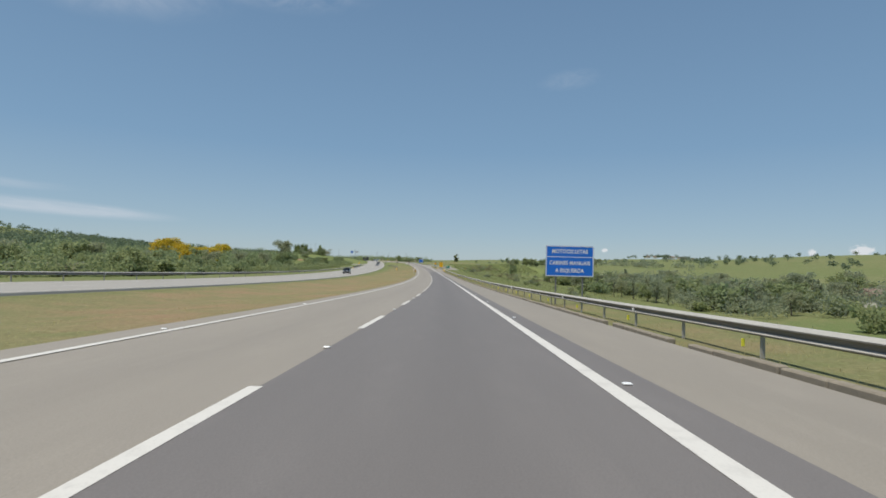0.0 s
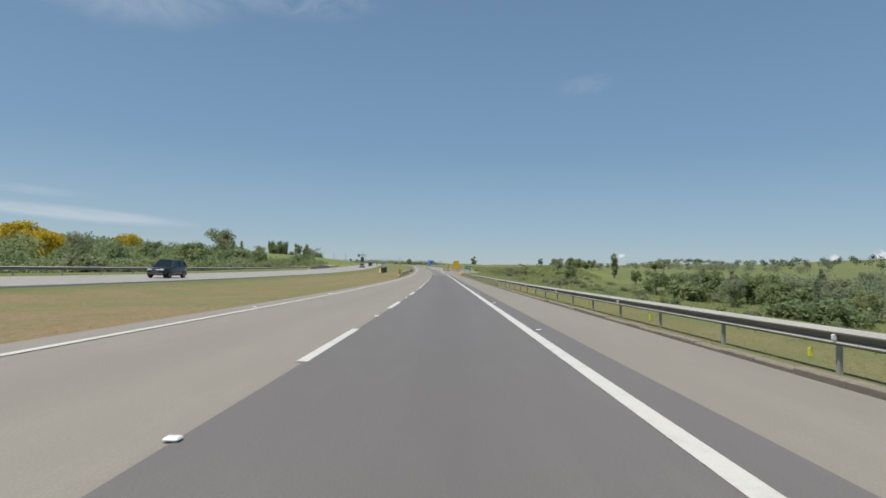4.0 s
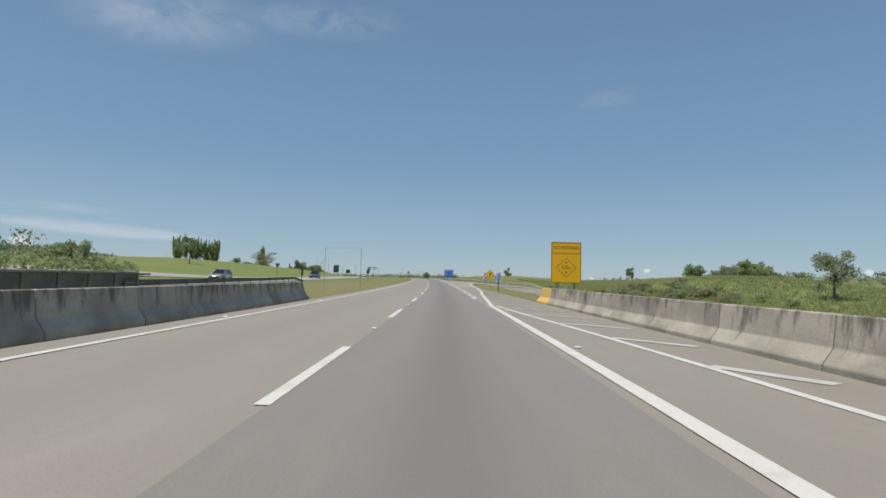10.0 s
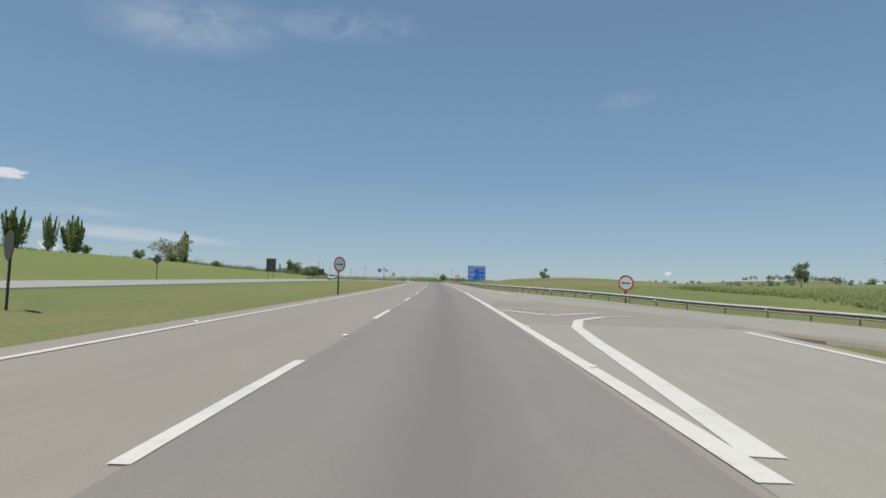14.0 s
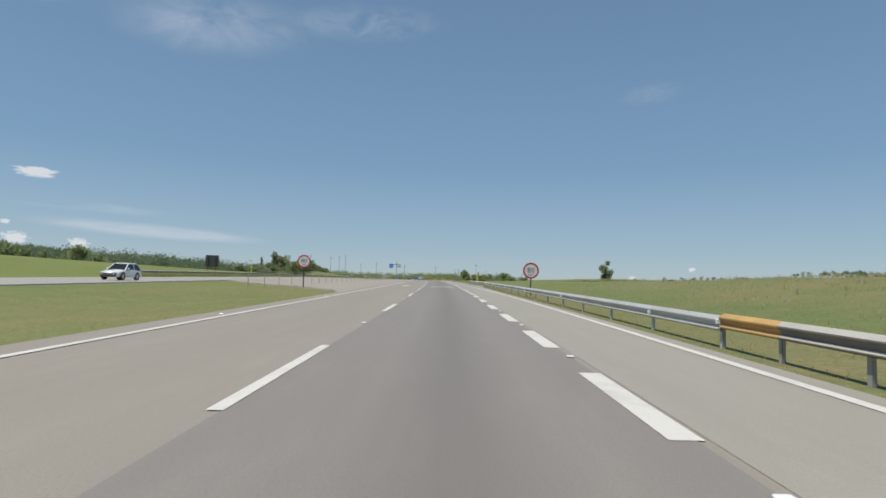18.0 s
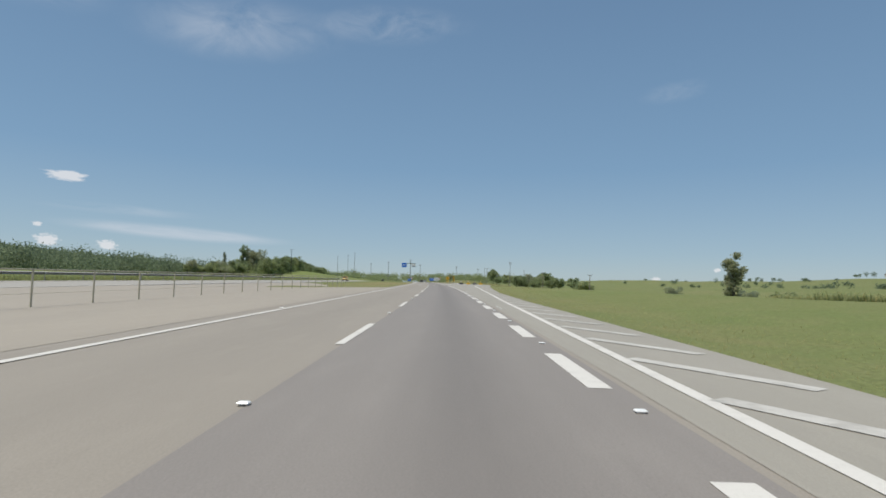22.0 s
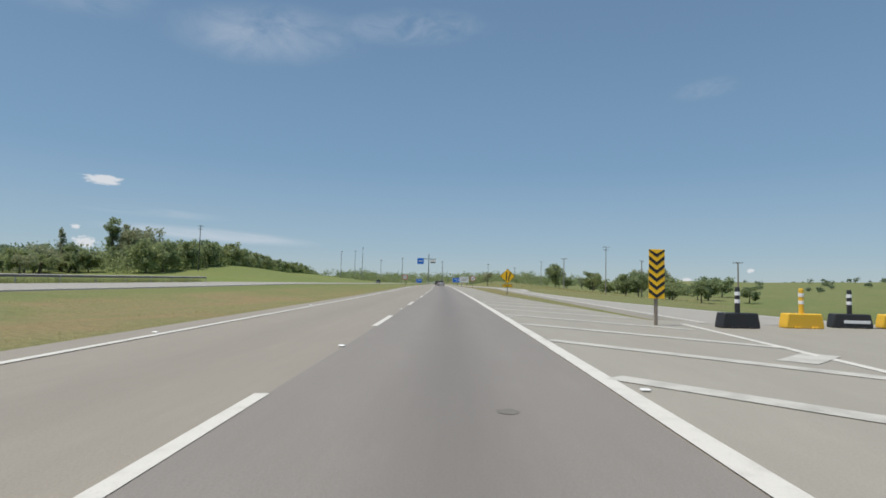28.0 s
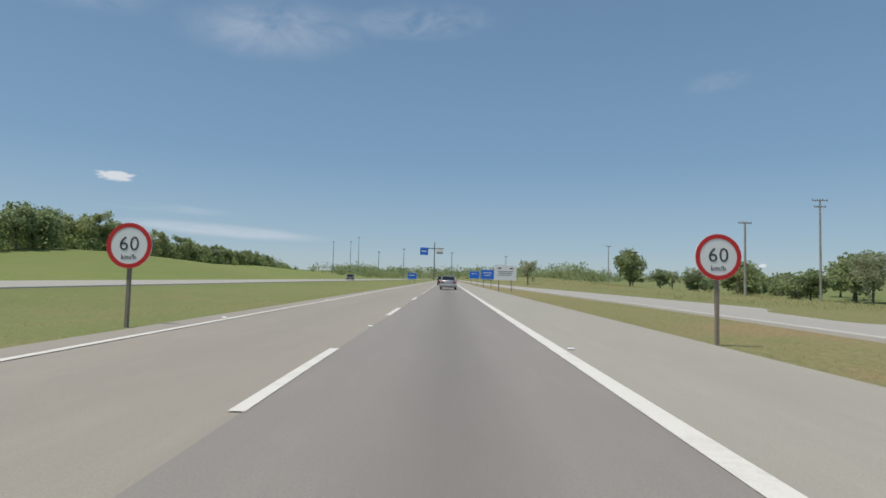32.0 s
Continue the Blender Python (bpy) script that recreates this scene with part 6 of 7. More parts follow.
plant("pale", 930, 64, 8.5, "behind the bank", 0.95)
plant("pale", 926, 70, 8.0, "behind the bank", 0.95)


# ---- white stakes on the slope beyond the slip road ----
STAKE_PAINT = worn("old_whitewash", (0.62, 0.6, 0.53), (0.4, 0.38, 0.33), 0.85, 0, 30, 2.0, 0.7, 0.1, 0.003)
STAKE = [solid("stake", tube([(0, 0, -0.2), (0.02 * k, 0.01, 0.5), (0.03 * k, 0.02, 0.95 + 0.1 * k)], [0.05, 0.046, 0.042], 7), STAKE_PAINT) for k in range(3)]
for k in range(14):
    _s = 309 + 5.2 * k + RNG.uniform(-0.8, 0.8)
    _a = RAMP_RIGHT(max(_s, 298)) + 4.0 + RNG.uniform(-0.4, 0.4)
    _st = new("fence_stake", STAKE[k % 3])
    _st.matrix_basis = place(_s, _a, float(land(_s, _a)), RNG.uniform(0, 360))
    tagged(_st, "whitewashed wooden stake in tall roadside grass", "stake", "stakes beyond the slip road")


# ---- far woods ----
def far_wood(label, spots, size, seed, leaves=LEAF, count=26, low=0.3, name="far_wood"):
    rng = random.Random(seed)
    clumps = []
    for s, a, h in spots:
        g = rp(s, a, float(land(s, a)) + noise.noise((s * 0.0022, a * 0.0022, 1.0)) * 14 * min(1, max(0, (abs(a) - 150) / 500)))
        for _ in range(2):
            clumps.append((g + Vector((rng.uniform(-1.5, 1.5), rng.uniform(-1.5, 1.5), h * rng.uniform(low, 0.7))), (h * 0.55, h * 0.55, h * 0.42)))
    return tagged(new(name, leaf_cloud(name, clumps, count, size, seed, leaves)), label, "wood", kind="stuff")


_r = random.Random(5)
far_wood("green wood behind the front row of trees", [(_r.uniform(40, 375), -_r.uniform(72, 165), _r.uniform(4.5, 7.5)) for _ in range(330)], 0.6, 16, LEAF, 90, 0.12, "wood")
far_wood("dense grey-green trees along the stream", [(_r.uniform(105, 245), _r.uniform(60, 108), _r.uniform(3.6, 6.0)) for _ in range(300)], 0.4, 36, LEAF_PALE, 80, 0.15, "wood")
far_wood("low dense shrubs along the edge of the wood", [(_r.uniform(35, 345), -_r.uniform(42.5, 54), _r.uniform(1.6, 3.0)) for _ in range(420)], 0.32, 31, LEAF, 60, 0.1, "shrubs")
far_wood("dense wood on top of the grass mound", [(s, -_r.uniform(86, 118), (9.8 - 0.022 * (s - 920)) * _r.uniform(0.8, 1.08)) for s in np.linspace(916, 1170, 300).tolist()], 0.55, 17, LEAF, 120, 0.1, "wood")
far_wood("green undergrowth at the foot of the mound wood", [(s, -_r.uniform(85.5, 91), (5.5 - 0.013 * (s - 930)) * _r.uniform(0.7, 1.1)) for s in np.linspace(918, 1185, 190).tolist()], 0.45, 32, LEAF_BAMBOO, 70, 0.1, "shrubs")
far_wood("dark wood on the distant western hillside", [(_r.uniform(-40, 1500), -_r.uniform(165, 470), _r.uniform(5, 9)) for _ in range(1700)], 1.1, 11, LEAF_FAR, 46, 0.15)
far_wood("trees along the far slip road and curve", [(_r.uniform(1040, 1300), _r.uniform(26, 70), _r.uniform(5, 9)) for _ in range(60)] + [(_r.uniform(1150, 1400), _r.uniform(-62, -42), _r.uniform(4, 7)) for _ in range(30)], 0.6, 18, LEAF, 90, 0.2)
far_wood("hedge on the far side of the cane", [(_r.uniform(380, 540), _r.uniform(165, 230), _r.uniform(3.5, 6.5)) for _ in range(46)], 0.6, 19, LEAF_PALE, 80, 0.2)
far_wood("wood behind the opposite carriageway", [(_r.uniform(740, 960), -_r.uniform(128, 215), _r.uniform(8.0, 11.5)) for _ in range(380)], 0.7, 20, LEAF_FAR, 100, 0.1, "wood")
far_wood("wood along the far western ridge", [(_r.uniform(840, 1350), -_r.uniform(350, 520), _r.uniform(6, 10)) for _ in range(420)], 1.2, 30, LEAF_FAR, 50, 0.15)
far_wood("scattered trees on the western hills", [(_r.uniform(0, 1800), -_r.uniform(420, 1000), _r.uniform(7, 12)) for _ in range(500)], 1.7, 12, LEAF_FAR, 36)
far_wood("distant tree line beyond the pasture and cane", [(40 + 1460 * _r.random() ** 2.2, _r.uniform(300, 520) + 30 * math.sin(k), _r.uniform(5, 9)) for k in range(170)], 1.2, 13, LEAF_FAR, 50)
far_wood("distant hedges on the eastern hills", [(_r.uniform(0, 2000), _r.uniform(560, 900), _r.uniform(5, 8)) for _ in range(70)], 1.6, 14, LEAF_FAR, 40)
far_wood("trees round the village on the eastern hill", [(_r.uniform(1640, 1830), _r.uniform(990, 1230), _r.uniform(8, 14)) for _ in range(60)], 2.0, 33, LEAF_FAR, 40)
far_wood("tree line at the end of the road", [(_r.uniform(1400, 1800), _r.uniform(-150, 200), _r.uniform(10, 18)) for _ in range(220)], 1.6, 15, LEAF, 50)


# ---- tall grass and cane ----
def tall_grass(label, spots, blades, h0, h1, lean, width, mat, seed, name="tall_grass", bent=True):
    """Blades that bend over, as slim quads: two a blade, or one where they are short."""
    g = np.random.default_rng(seed)
    sp = np.repeat(np.array(spots, float), blades, 0)
    n = len(sp)
    p = rpv(sp[:, 0], sp[:, 1], land(sp[:, 0], sp[:, 1]) - 0.05) + np.concatenate((g.normal(0, 0.25, (n, 2)), np.zeros((n, 1))), 1)
    a = g.uniform(0, 2 * math.pi, n)
    d = np.stack((np.cos(a), np.sin(a), np.zeros(n)), 1)
    t = np.stack((-d[:, 1], d[:, 0], np.zeros(n)), 1) * width
    h = g.uniform(h0, h1, (n, 1))
    up = np.array((0, 0, 1.0))
    q = p + d * lean * h * 0.35 + up * h * 0.62
    e = p + d * lean * h * g.uniform(0.7, 1.3, (n, 1)) + up * h * g.uniform(0.85, 1.0, (n, 1))
    if not bent:
        return tagged(new(name, quads(name, np.stack((p - t, p + t, e + t * 0.25, e - t * 0.25), 1), mat)), label, "grass", kind="stuff")
    low = np.stack((p - t, p + t, q + t * 0.8, q - t * 0.8), 1)
    tip = np.stack((q - t * 0.8, q + t * 0.8, e + t * 0.15, e - t * 0.15), 1)
    return tagged(new(name, quads(name, np.concatenate((low, tip)), mat)), label, "grass", kind="stuff")


_g = random.Random(9)
_v = []
for _ in range(11000):
    _s = _g.uniform(585, 715)
    _v.append((_s, 37 + 0.33 * max(0.0, _s - 638) + 2.5 * math.sin(_s * 0.9) + 1.8 * math.sin(_s * 0.37) + 70 * _g.random() ** 1.6))
tall_grass("tall green cane beside the fields", _v[:7500], 5, 0.5, 1.3, 0.7, 0.045, CANE, 21, "cane_field")
tall_grass("dry straw-coloured cane among the green", _v[7500:], 5, 0.5, 1.2, 0.8, 0.04, BLADES, 34, "cane_field")
tall_grass("tall grass on the slope beyond the slip road", [(_g.uniform(318, 430), 25.5 + 40 * _g.random() ** 1.3) for _ in range(12000)], 5, 0.2, 0.7, 0.8, 0.04, CANE, 22)
tall_grass("rough weeds and tall grass in the pasture", [(_g.uniform(20, 330), 9.5 + 40 * _g.random() ** 1.5) for _ in range(9000)], 5, 0.1, 0.34, 0.9, 0.024, CANE, 23, bent=False)
tall_grass("rank dark grass behind the far guardrail", [(_s, FAR_OUT(_s) - 0.5 - 1.2 * _g.random()) for _s in (_g.uniform(548, 840) for _ in range(5200))], 5, 0.4, 0.78, 0.5, 0.03, CANE, 37, bent=False)
tall_grass("coarse weeds in the lower pasture", [(_g.uniform(150, 330), 14 + 50 * _g.random()) for _ in range(7000)], 5, 0.25, 0.75, 0.8, 0.035, CANE, 38, bent=False)
tall_grass("rough grass on the bank", [(_g.uniform(800, 1040), _g.uniform(21, 50)) for _ in range(4500)], 5, 0.12, 0.4, 0.6, 0.018, BLADES, 24, bent=False)
tall_grass("pale seed grass on the bank", [(_g.uniform(425, 525), _g.uniform(8, 45)) for _ in range(6000)], 5, 0.07, 0.2, 0.7, 0.013, BLADES, 25, bent=False)
tall_grass("sparse pale seed heads on the bank", [(_g.uniform(458, 545), _g.uniform(13, 32)) for _ in range(420)], 3, 0.15, 0.45, 0.5, 0.018, SEED, 28, "seed_grass")
_v = []
for _ in range(30000):
    _s = 5 + 880 * _g.random()
    _a = -6.5 - 12 * _g.random() ** 1.7
    if not (508 < _s < 662 and _a > -25) and not (250 < _s < 294):
        _v.append((_s, _a))
tall_grass("short dry mown grass in the median", _v, 4, 0.03, 0.1, 0.7, 0.011, BLADES, 26, "short_grass", False)
_v = []
for _ in range(27000):
    _s = 5 + 880 * _g.random()
    _a = PAVE_RIGHT(_s) + 0.15 + 6.5 * _g.random() ** 1.5
    if 296 < _s < 384 and _a > RAMP_LEFT(_s) - 0.2 and _a < RAMP_RIGHT(_s) + 0.2:
        continue
    if _s > 766 and SIDE_LEFT(_s) - 0.2 < _a < SIDE_RIGHT(_s) + 0.2:
        continue
    _v.append((_s, _a))
tall_grass("short green and straw grass on the verge", _v, 4, 0.04, 0.13, 0.7, 0.011, BLADES, 27, "short_grass", False)


# ---- poles, masts and the far gantry ----
def power_pole(s, across, top, label, arms=((0.0, 1.1), (0.9, 0.8)), mat=CONCRETE):
    g = float(land(s, across))
    h = top - g
    ob = thing("power_pole", place(s, across, g), label, "power pole", "power poles")
    part("pole", solid("pole", tube([(0, 0, -0.4), (0, 0, h)], [0.17, 0.1], 10), mat), ob)
    for dz, half in arms:
        arm = part("crossarm", solid("crossarm", box(-half, half, -0.05, 0.05, h - dz - 0.2, h - dz - 0.08, 0.01), WOOD_POST), ob)
        for k in (-1, -0.35, 0.35, 1):
            part("insulator", solid("insulator", tube([(0, 0, 0), (0, 0, 0.16)], [0.045, 0.03], 6), POST_DARK), arm, "", pose(k * half * 0.92, 0, h - dz - 0.08))
    return ob


power_pole(922, 51, 13.4, "tall concrete power pole with two crossarms")
power_pole(905, 56, 8.5, "thin power pole behind the bank", ((0.0, 0.5),), WOOD_POST)
power_pole(850.5, 54, 6.0, "thin wooden power pole with one crossarm in the field", ((0.0, 0.9),), WOOD_POST)
power_pole(790, 57, 4.4, "thin wooden power pole with one crossarm in the field", ((0.0, 0.9),), WOOD_POST)
power_pole(1010, 47, 12.0, "concrete power pole behind the trees", ((0.0, 0.8),))
power_pole(913, 36, 9.0, "concrete power pole on the bank", ((0.0, 0.8),))
power_pole(935, -80, 18.0, "tall dark power pole before the wood", ((0.3, 1.0), (1.3, 0.7)), POST_DARK)


def mast(s, across, h, label):
    ob = thing("light_mast", place(s, across, 0), label, "light mast", "light masts")
    part("pole", solid("pole", tube([(0, 0, -1), (0, 0, h)], [0.38, 0.16], 10), POST_STEEL), ob)
    part("lamp_ring", solid("lamp_ring", tube([(0, 0, h - 0.8), (0, 0, h - 0.2)], [1.2, 1.0], 12), POST_STEEL), ob)
    return ob


for _s, _a, _h in ((1418, -91, 41), (1440, -103, 38), (1400, -113, 35), (1330, -38, 26), (1290, 3, 22), (1380, 55, 24), (1350, -62, 24), (1420, 90, 22)):
    mast(_s, _a, _h, "tall slender lighting mast at the distant toll plaza")


def gantry():
    ob = thing("sign_gantry", place(1219, -9, 0), "tall gantry with a blue and a white panel over the road", "sign gantry")
    part("post", solid("post", tube([(0, 0, -1), (0, 0, 25)], [0.45, 0.3], 10), POST_STEEL), ob)
    part("beam", solid("beam", box(-8.5, 6, -0.2, 0.2, 20.6, 21.2, 0.02), POST_STEEL), ob)
    part("panel", solid("panel", box(-9.5, -4.2, -0.4, -0.21, 16.5, 21.4, 0.03), SIGN_BLUE), ob, "blue panel")
    part("panel", solid("panel", box(1.2, 5.8, -0.4, -0.21, 17.4, 20.4, 0.03), SIGN_WHITE), ob, "white panel")
    part("bar", solid("bar", box(-8.6, -5.2, -0.43, -0.41, 18.6, 19.3), SIGN_WHITE), ob, "white lettering bar")
    part("bar", solid("bar", box(1.6, 5.4, -0.43, -0.41, 17.6, 18.4), SIGN_BACK), ob, "dark lettering bar")


gantry()


# ---- the empty sign frame in the median ----
def sign_frame():
    ob = thing("portal_frame", place(320.5, -10.5, -0.1, -18), "thin empty steel portal frame across the median", "frame")
    part("post", solid("post", tube([(-2.1, 0, -0.5), (-2.1, 0, 4.15)], [0.022, 0.02], 8), POST_STEEL), ob)
    part("post", solid("post", tube([(2.1, 0, -0.5), (2.1, 0, 4.15)], [0.022, 0.02], 8), POST_STEEL), ob)
    part("beam", solid("beam", tube([(-2.1, 0, 4.13), (2.1, 0, 4.13)], [0.012, 0.012], 6), POST_STEEL), ob)


sign_frame()

# ---- dirt track and branch road on the far slope ----
EARTH = worn("bare_earth", (0.36, 0.2, 0.1), (0.27, 0.16, 0.085), 0.95, 0, 3, 0.3, 0.6, 0.5, 0.03)
track = tagged(strip("dirt_track", [table((340, -72), (430, -100)), table((340, -68), (430, -95.5))], 340, 430, EARTH, 3.0, lambda s, v: float(land(s, v)) + 0.18), "bare orange earth track up the grass slope", "track", kind="structure")
branch = tagged(strip("slip_road_3", [table((318, -52), (372, -40), (390, -37)), table((318, -46), (372, -35), (390, -33))], 318, 390, FAR_ASPHALT, 3.0, lambda s, v: max(float(land(s, v)), -0.05) + 0.12), "pale branch road beyond the opposite carriageway", "road", kind="structure")

# ---- far houses ----
WALL_WHITE = worn("limewash", (0.68, 0.65, 0.58), (0.5, 0.46, 0.4), 0.9, 0, 12, 0.8, 0.6, 0.2, 0.01)
TILES = worn("clay_tiles", (0.24, 0.17, 0.13), (0.17, 0.125, 0.1), 0.9, 0, 9, 1.0, 0.7, 0.5, 0.02)
DARK_OPENING = plain("dark_opening", (0.02, 0.02, 0.022), 0.3)


def house(s, across, w, d, h, label, turn=0.0, lift=0.0):
    g = float(land(s, across)) + lift
    ob = thing("house", place(s, across, g, turn), label, "house", "houses in the valley")
    part("wall", solid("wall", box(-w / 2, w / 2, -d / 2, d / 2, -1.5, h), WALL_WHITE), ob)
    bm = bmesh.new()
    e = 0.5
    vs = [bm.verts.new(p) for p in ((-w / 2 - e, -d / 2 - e, h - 0.1), (w / 2 + e, -d / 2 - e, h - 0.1), (w / 2 + e, d / 2 + e, h - 0.1), (-w / 2 - e, d / 2 + e, h - 0.1), (-w / 2 - e, 0, h + d * 0.3), (w / 2 + e, 0, h + d * 0.3))]
    for q in ((0, 1, 5, 4), (2, 3, 4, 5), (0, 4, 3), (1, 2, 5), (0, 3, 2, 1)):
        bm.faces.new([vs[i] for i in q])
    part("roof", solid("roof", bm, TILES), ob)
    part("door", solid("door", box(-0.45, 0.45, -d / 2 - 0.04, -d / 2 - 0.004, 0, 2.05), WOOD_POST), ob)
    for x in (-w * 0.3, w * 0.3):
        win = part("window", solid("window", box(x - 0.5, x + 0.5, -d / 2 - 0.03, -d / 2 - 0.004, 0.95, 2.0), DARK_OPENING), ob)
        part("sill", solid("sill", box(x - 0.6, x + 0.6, -d / 2 - 0.12, -d / 2 - 0.004, 0.86, 0.94), CONCRETE), win)
    return ob


for _s, _a, _t in ((124, 97, 20), (136, 106, -10)):
    house(_s, _a, 7, 5, 2.4, "small white house with a clay roof among trees", _t)
for k in range(14):
    _hs, _ha = _r.uniform(1690, 1800), 1040 + 12 * k + _r.uniform(-10, 10)
    house(_hs, _ha, 12, 9, 4.2, "distant white house in a village on the eastern hill", _r.uniform(-40, 40), noise.noise((_hs * 0.0022, _ha * 0.0022, 1.0)) * 14)

# ---- fence posts on the slope ----
_post = solid("fence_post", box(-0.06, 0.06, -0.06, 0.06, -0.3, 1.25, 0.015), CONCRETE)
for k in range(16):
    _s, _a = 350 + 4 * k, 38 + 0.35 * k
    fp = new("fence_post", _post)
    fp.matrix_basis = stand(_s, _a)
    tagged(fp, "pale concrete fence post on the slope", "fence post", "fence posts on the slope")


# ---- vehicles ----
GLASS = plain("car_glass", (0.012, 0.014, 0.016), 0.08, 0.0, 0.02)
TYRE = worn("tyre_rubber", (0.02, 0.02, 0.02), (0.035, 0.034, 0.032), 0.85, 0, 30, 5, 0.5, 0.2, 0.004)
RIM = plain("alloy_rim", (0.45, 0.45, 0.46), 0.35, 0.8, 0.05)
CHROME = plain("chrome", (0.6, 0.6, 0.6), 0.15, 1.0, 0.03)
LAMP_RED = plain("tail_lamp_red", (0.35, 0.012, 0.012), 0.2)
LAMP_CLEAR = plain("head_lamp", (0.75, 0.75, 0.75), 0.15)
TRIM = plain("black_trim", (0.025, 0.025, 0.025), 0.6)


def car_paint(name, colour, metal=0.4):
    m, nodes, links, b = material(name, 0.3, metal)
    n = noise_of(nodes, links, nodes.new("ShaderNodeTexCoord").outputs["Object"], 2.0, 4, 0.6)
    links.new(mix(nodes, links, ramp(nodes, links, n, 0.3, 0.7, 0, 0.25), colour, [v * 0.75 + 0.02 for v in colour]), b.inputs["Base Color"])
    b.inputs["Coat Weight"].default_value = 0.6
    b.inputs["Coat Roughness"].default_value = 0.08
    return m


def loft(rows, name, mat, smooth=False):
    """A closed skin through cross-sections with the same number of points."""
    bm = bmesh.new()
    rings = [[bm.verts.new(p) for p in r] for r in rows]
    n = len(rings[0])
    for a, b in zip(rings, rings[1:]):
        for k in range(n):
            bm.faces.new((a[k], a[(k + 1) % n], b[(k + 1) % n], b[k]))
    bm.faces.new(rings[0][::-1])
    bm.faces.new(rings[-1])
    bmesh.ops.recalc_face_normals(bm, faces=bm.faces[:])
    me = solid(name, bm, mat, smooth)
    return me


def section(y, half, z0, z1, crown=0.03, tuck=0.06):
    """One cross-section of a body side to side."""
    return [(-half + tuck, y, z0), (-half, y, z0 + 0.15), (-half, y, z1 - 0.14), (-half + 0.07, y, z1 - 0.02), (0, y, z1 + crown),
            (half - 0.07, y, z1 - 0.02), (half, y, z1 - 0.14), (half, y, z0 + 0.15), (half - tuck, y, z0)]


def car(world, label, paint, kind="sedan", category="car"):
    """A car that drives towards +y; its rear faces -y."""
    ob = thing("car" if kind != "pickup" else "pickup_truck", world, label, category)
    L, H, W = {"sedan": (4.4, 1.46, 0.87), "hatch": (3.9, 1.5, 0.85), "suv": (4.3, 1.66, 0.9), "pickup": (4.5, 1.58, 0.88)}[kind]
    r, f, belt = -L / 2, L / 2, 0.9 if kind in ("sedan", "hatch") else 1.02
    deck = {"sedan": 0.98, "hatch": 0.9, "suv": 1.0, "pickup": 0.98}[kind]
    rows = [section(r, W - 0.12, 0.42, deck - 0.06), section(r + 0.1, W - 0.04, 0.26, deck), section(r + 0.7, W, 0.22, max(deck, belt)), section(-0.3, W, 0.22, belt + 0.02),
            section(f - 1.35, W, 0.22, belt), section(f - 0.5, W - 0.04, 0.24, belt - 0.14), section(f - 0.08, W - 0.14, 0.28, belt - 0.3), section(f, W - 0.25, 0.4, belt - 0.4)]
    body = part("body", loft(rows, "body", paint, True), ob)
    back_top, back_low = {"sedan": (r + 1.15, r + 0.5), "hatch": (r + 0.5, r + 0.1), "suv": (r + 0.4, r + 0.06), "pickup": (r + 2.0, r + 1.75)}[kind]
    fr_low, fr_top = f - 1.2, f - 1.95
    ww, tw = W - 0.06, W - 0.26
    b0 = belt - 0.03

    def ring(y, half, z):
        return [(-half, y, z), (half, y, z)]
    low = [(-ww, back_low, b0), (ww, back_low, b0), (ww, fr_low, b0), (-ww, fr_low, b0)]
    top = [(-tw, back_top, H - 0.07), (tw, back_top, H - 0.07), (tw, fr_top, H - 0.07), (-tw, fr_top, H - 0.07)]
    part("windows", loft([low, top], "windows", GLASS), ob, "dark car windows")
    roof = [[(-tw - 0.02, back_top - 0.06, H - 0.075), (tw + 0.02, back_top - 0.06, H - 0.075), (tw + 0.02, fr_top + 0.06, H - 0.075), (-tw - 0.02, fr_top + 0.06, H - 0.075)],
            [(-tw + 0.08, back_top + 0.1, H), (tw - 0.08, back_top + 0.1, H), (tw - 0.08, fr_top - 0.1, H), (-tw + 0.08, fr_top - 0.1, H)]]
    part("roof", loft(roof, "roof", paint), ob)
    mid = (back_top + fr_top) / 2
    for sx in (-1, 1):
        for (y0, y1) in ((back_low, back_top), (mid, mid), (fr_low, fr_top)):
            bm = tube([(sx * (ww + 0.005), y0, b0), (sx * (tw + 0.012), y1, H - 0.07)], [0.05, 0.04], 4)
            part("pillar", solid("pillar", bm, paint), ob)
        part("mirror", solid("mirror", box(sx * W, sx * (W + 0.16), fr_low - 0.35, fr_low - 0.22, belt, belt + 0.13, 0.02) if sx > 0 else box(-W - 0.16, -W, fr_low - 0.35, fr_low - 0.22, belt, belt + 0.13, 0.02), paint), ob)
        for y in (r + 0.78, f - 0.82):
            wheel = part("wheel", solid("wheel", tube([(-0.1, 0, 0), (0.1, 0, 0)], [0.31, 0.31], 18), TYRE), ob, "black tyre", pose(sx * (W - 0.1), y, 0.31))
            part("rim", solid("rim", tube([(-0.005, 0, 0), (0.012, 0, 0)], [0.2, 0.18], 12), RIM), wheel, "alloy rim", pose(sx * 0.1, 0, 0))
            part("arch", solid("arch", tube([(0, 0, 0), (sx * 0.004, 0, 0)], [0.37, 0.37], 18), TRIM), body, "dark wheel arch", pose(sx * (W + 0.001), y, 0.34))
        x0, x1 = sorted((sx * (W - 0.42), sx * (W - 0.1)))
        part("tail_lamp", solid("tail_lamp", box(x0, x1, r - 0.015, r + 0.12, deck - 0.3, deck - 0.12, 0.02), LAMP_RED), ob, "red tail lamp")
        x0, x1 = sorted((sx * (W - 0.55), sx * (W - 0.2)))
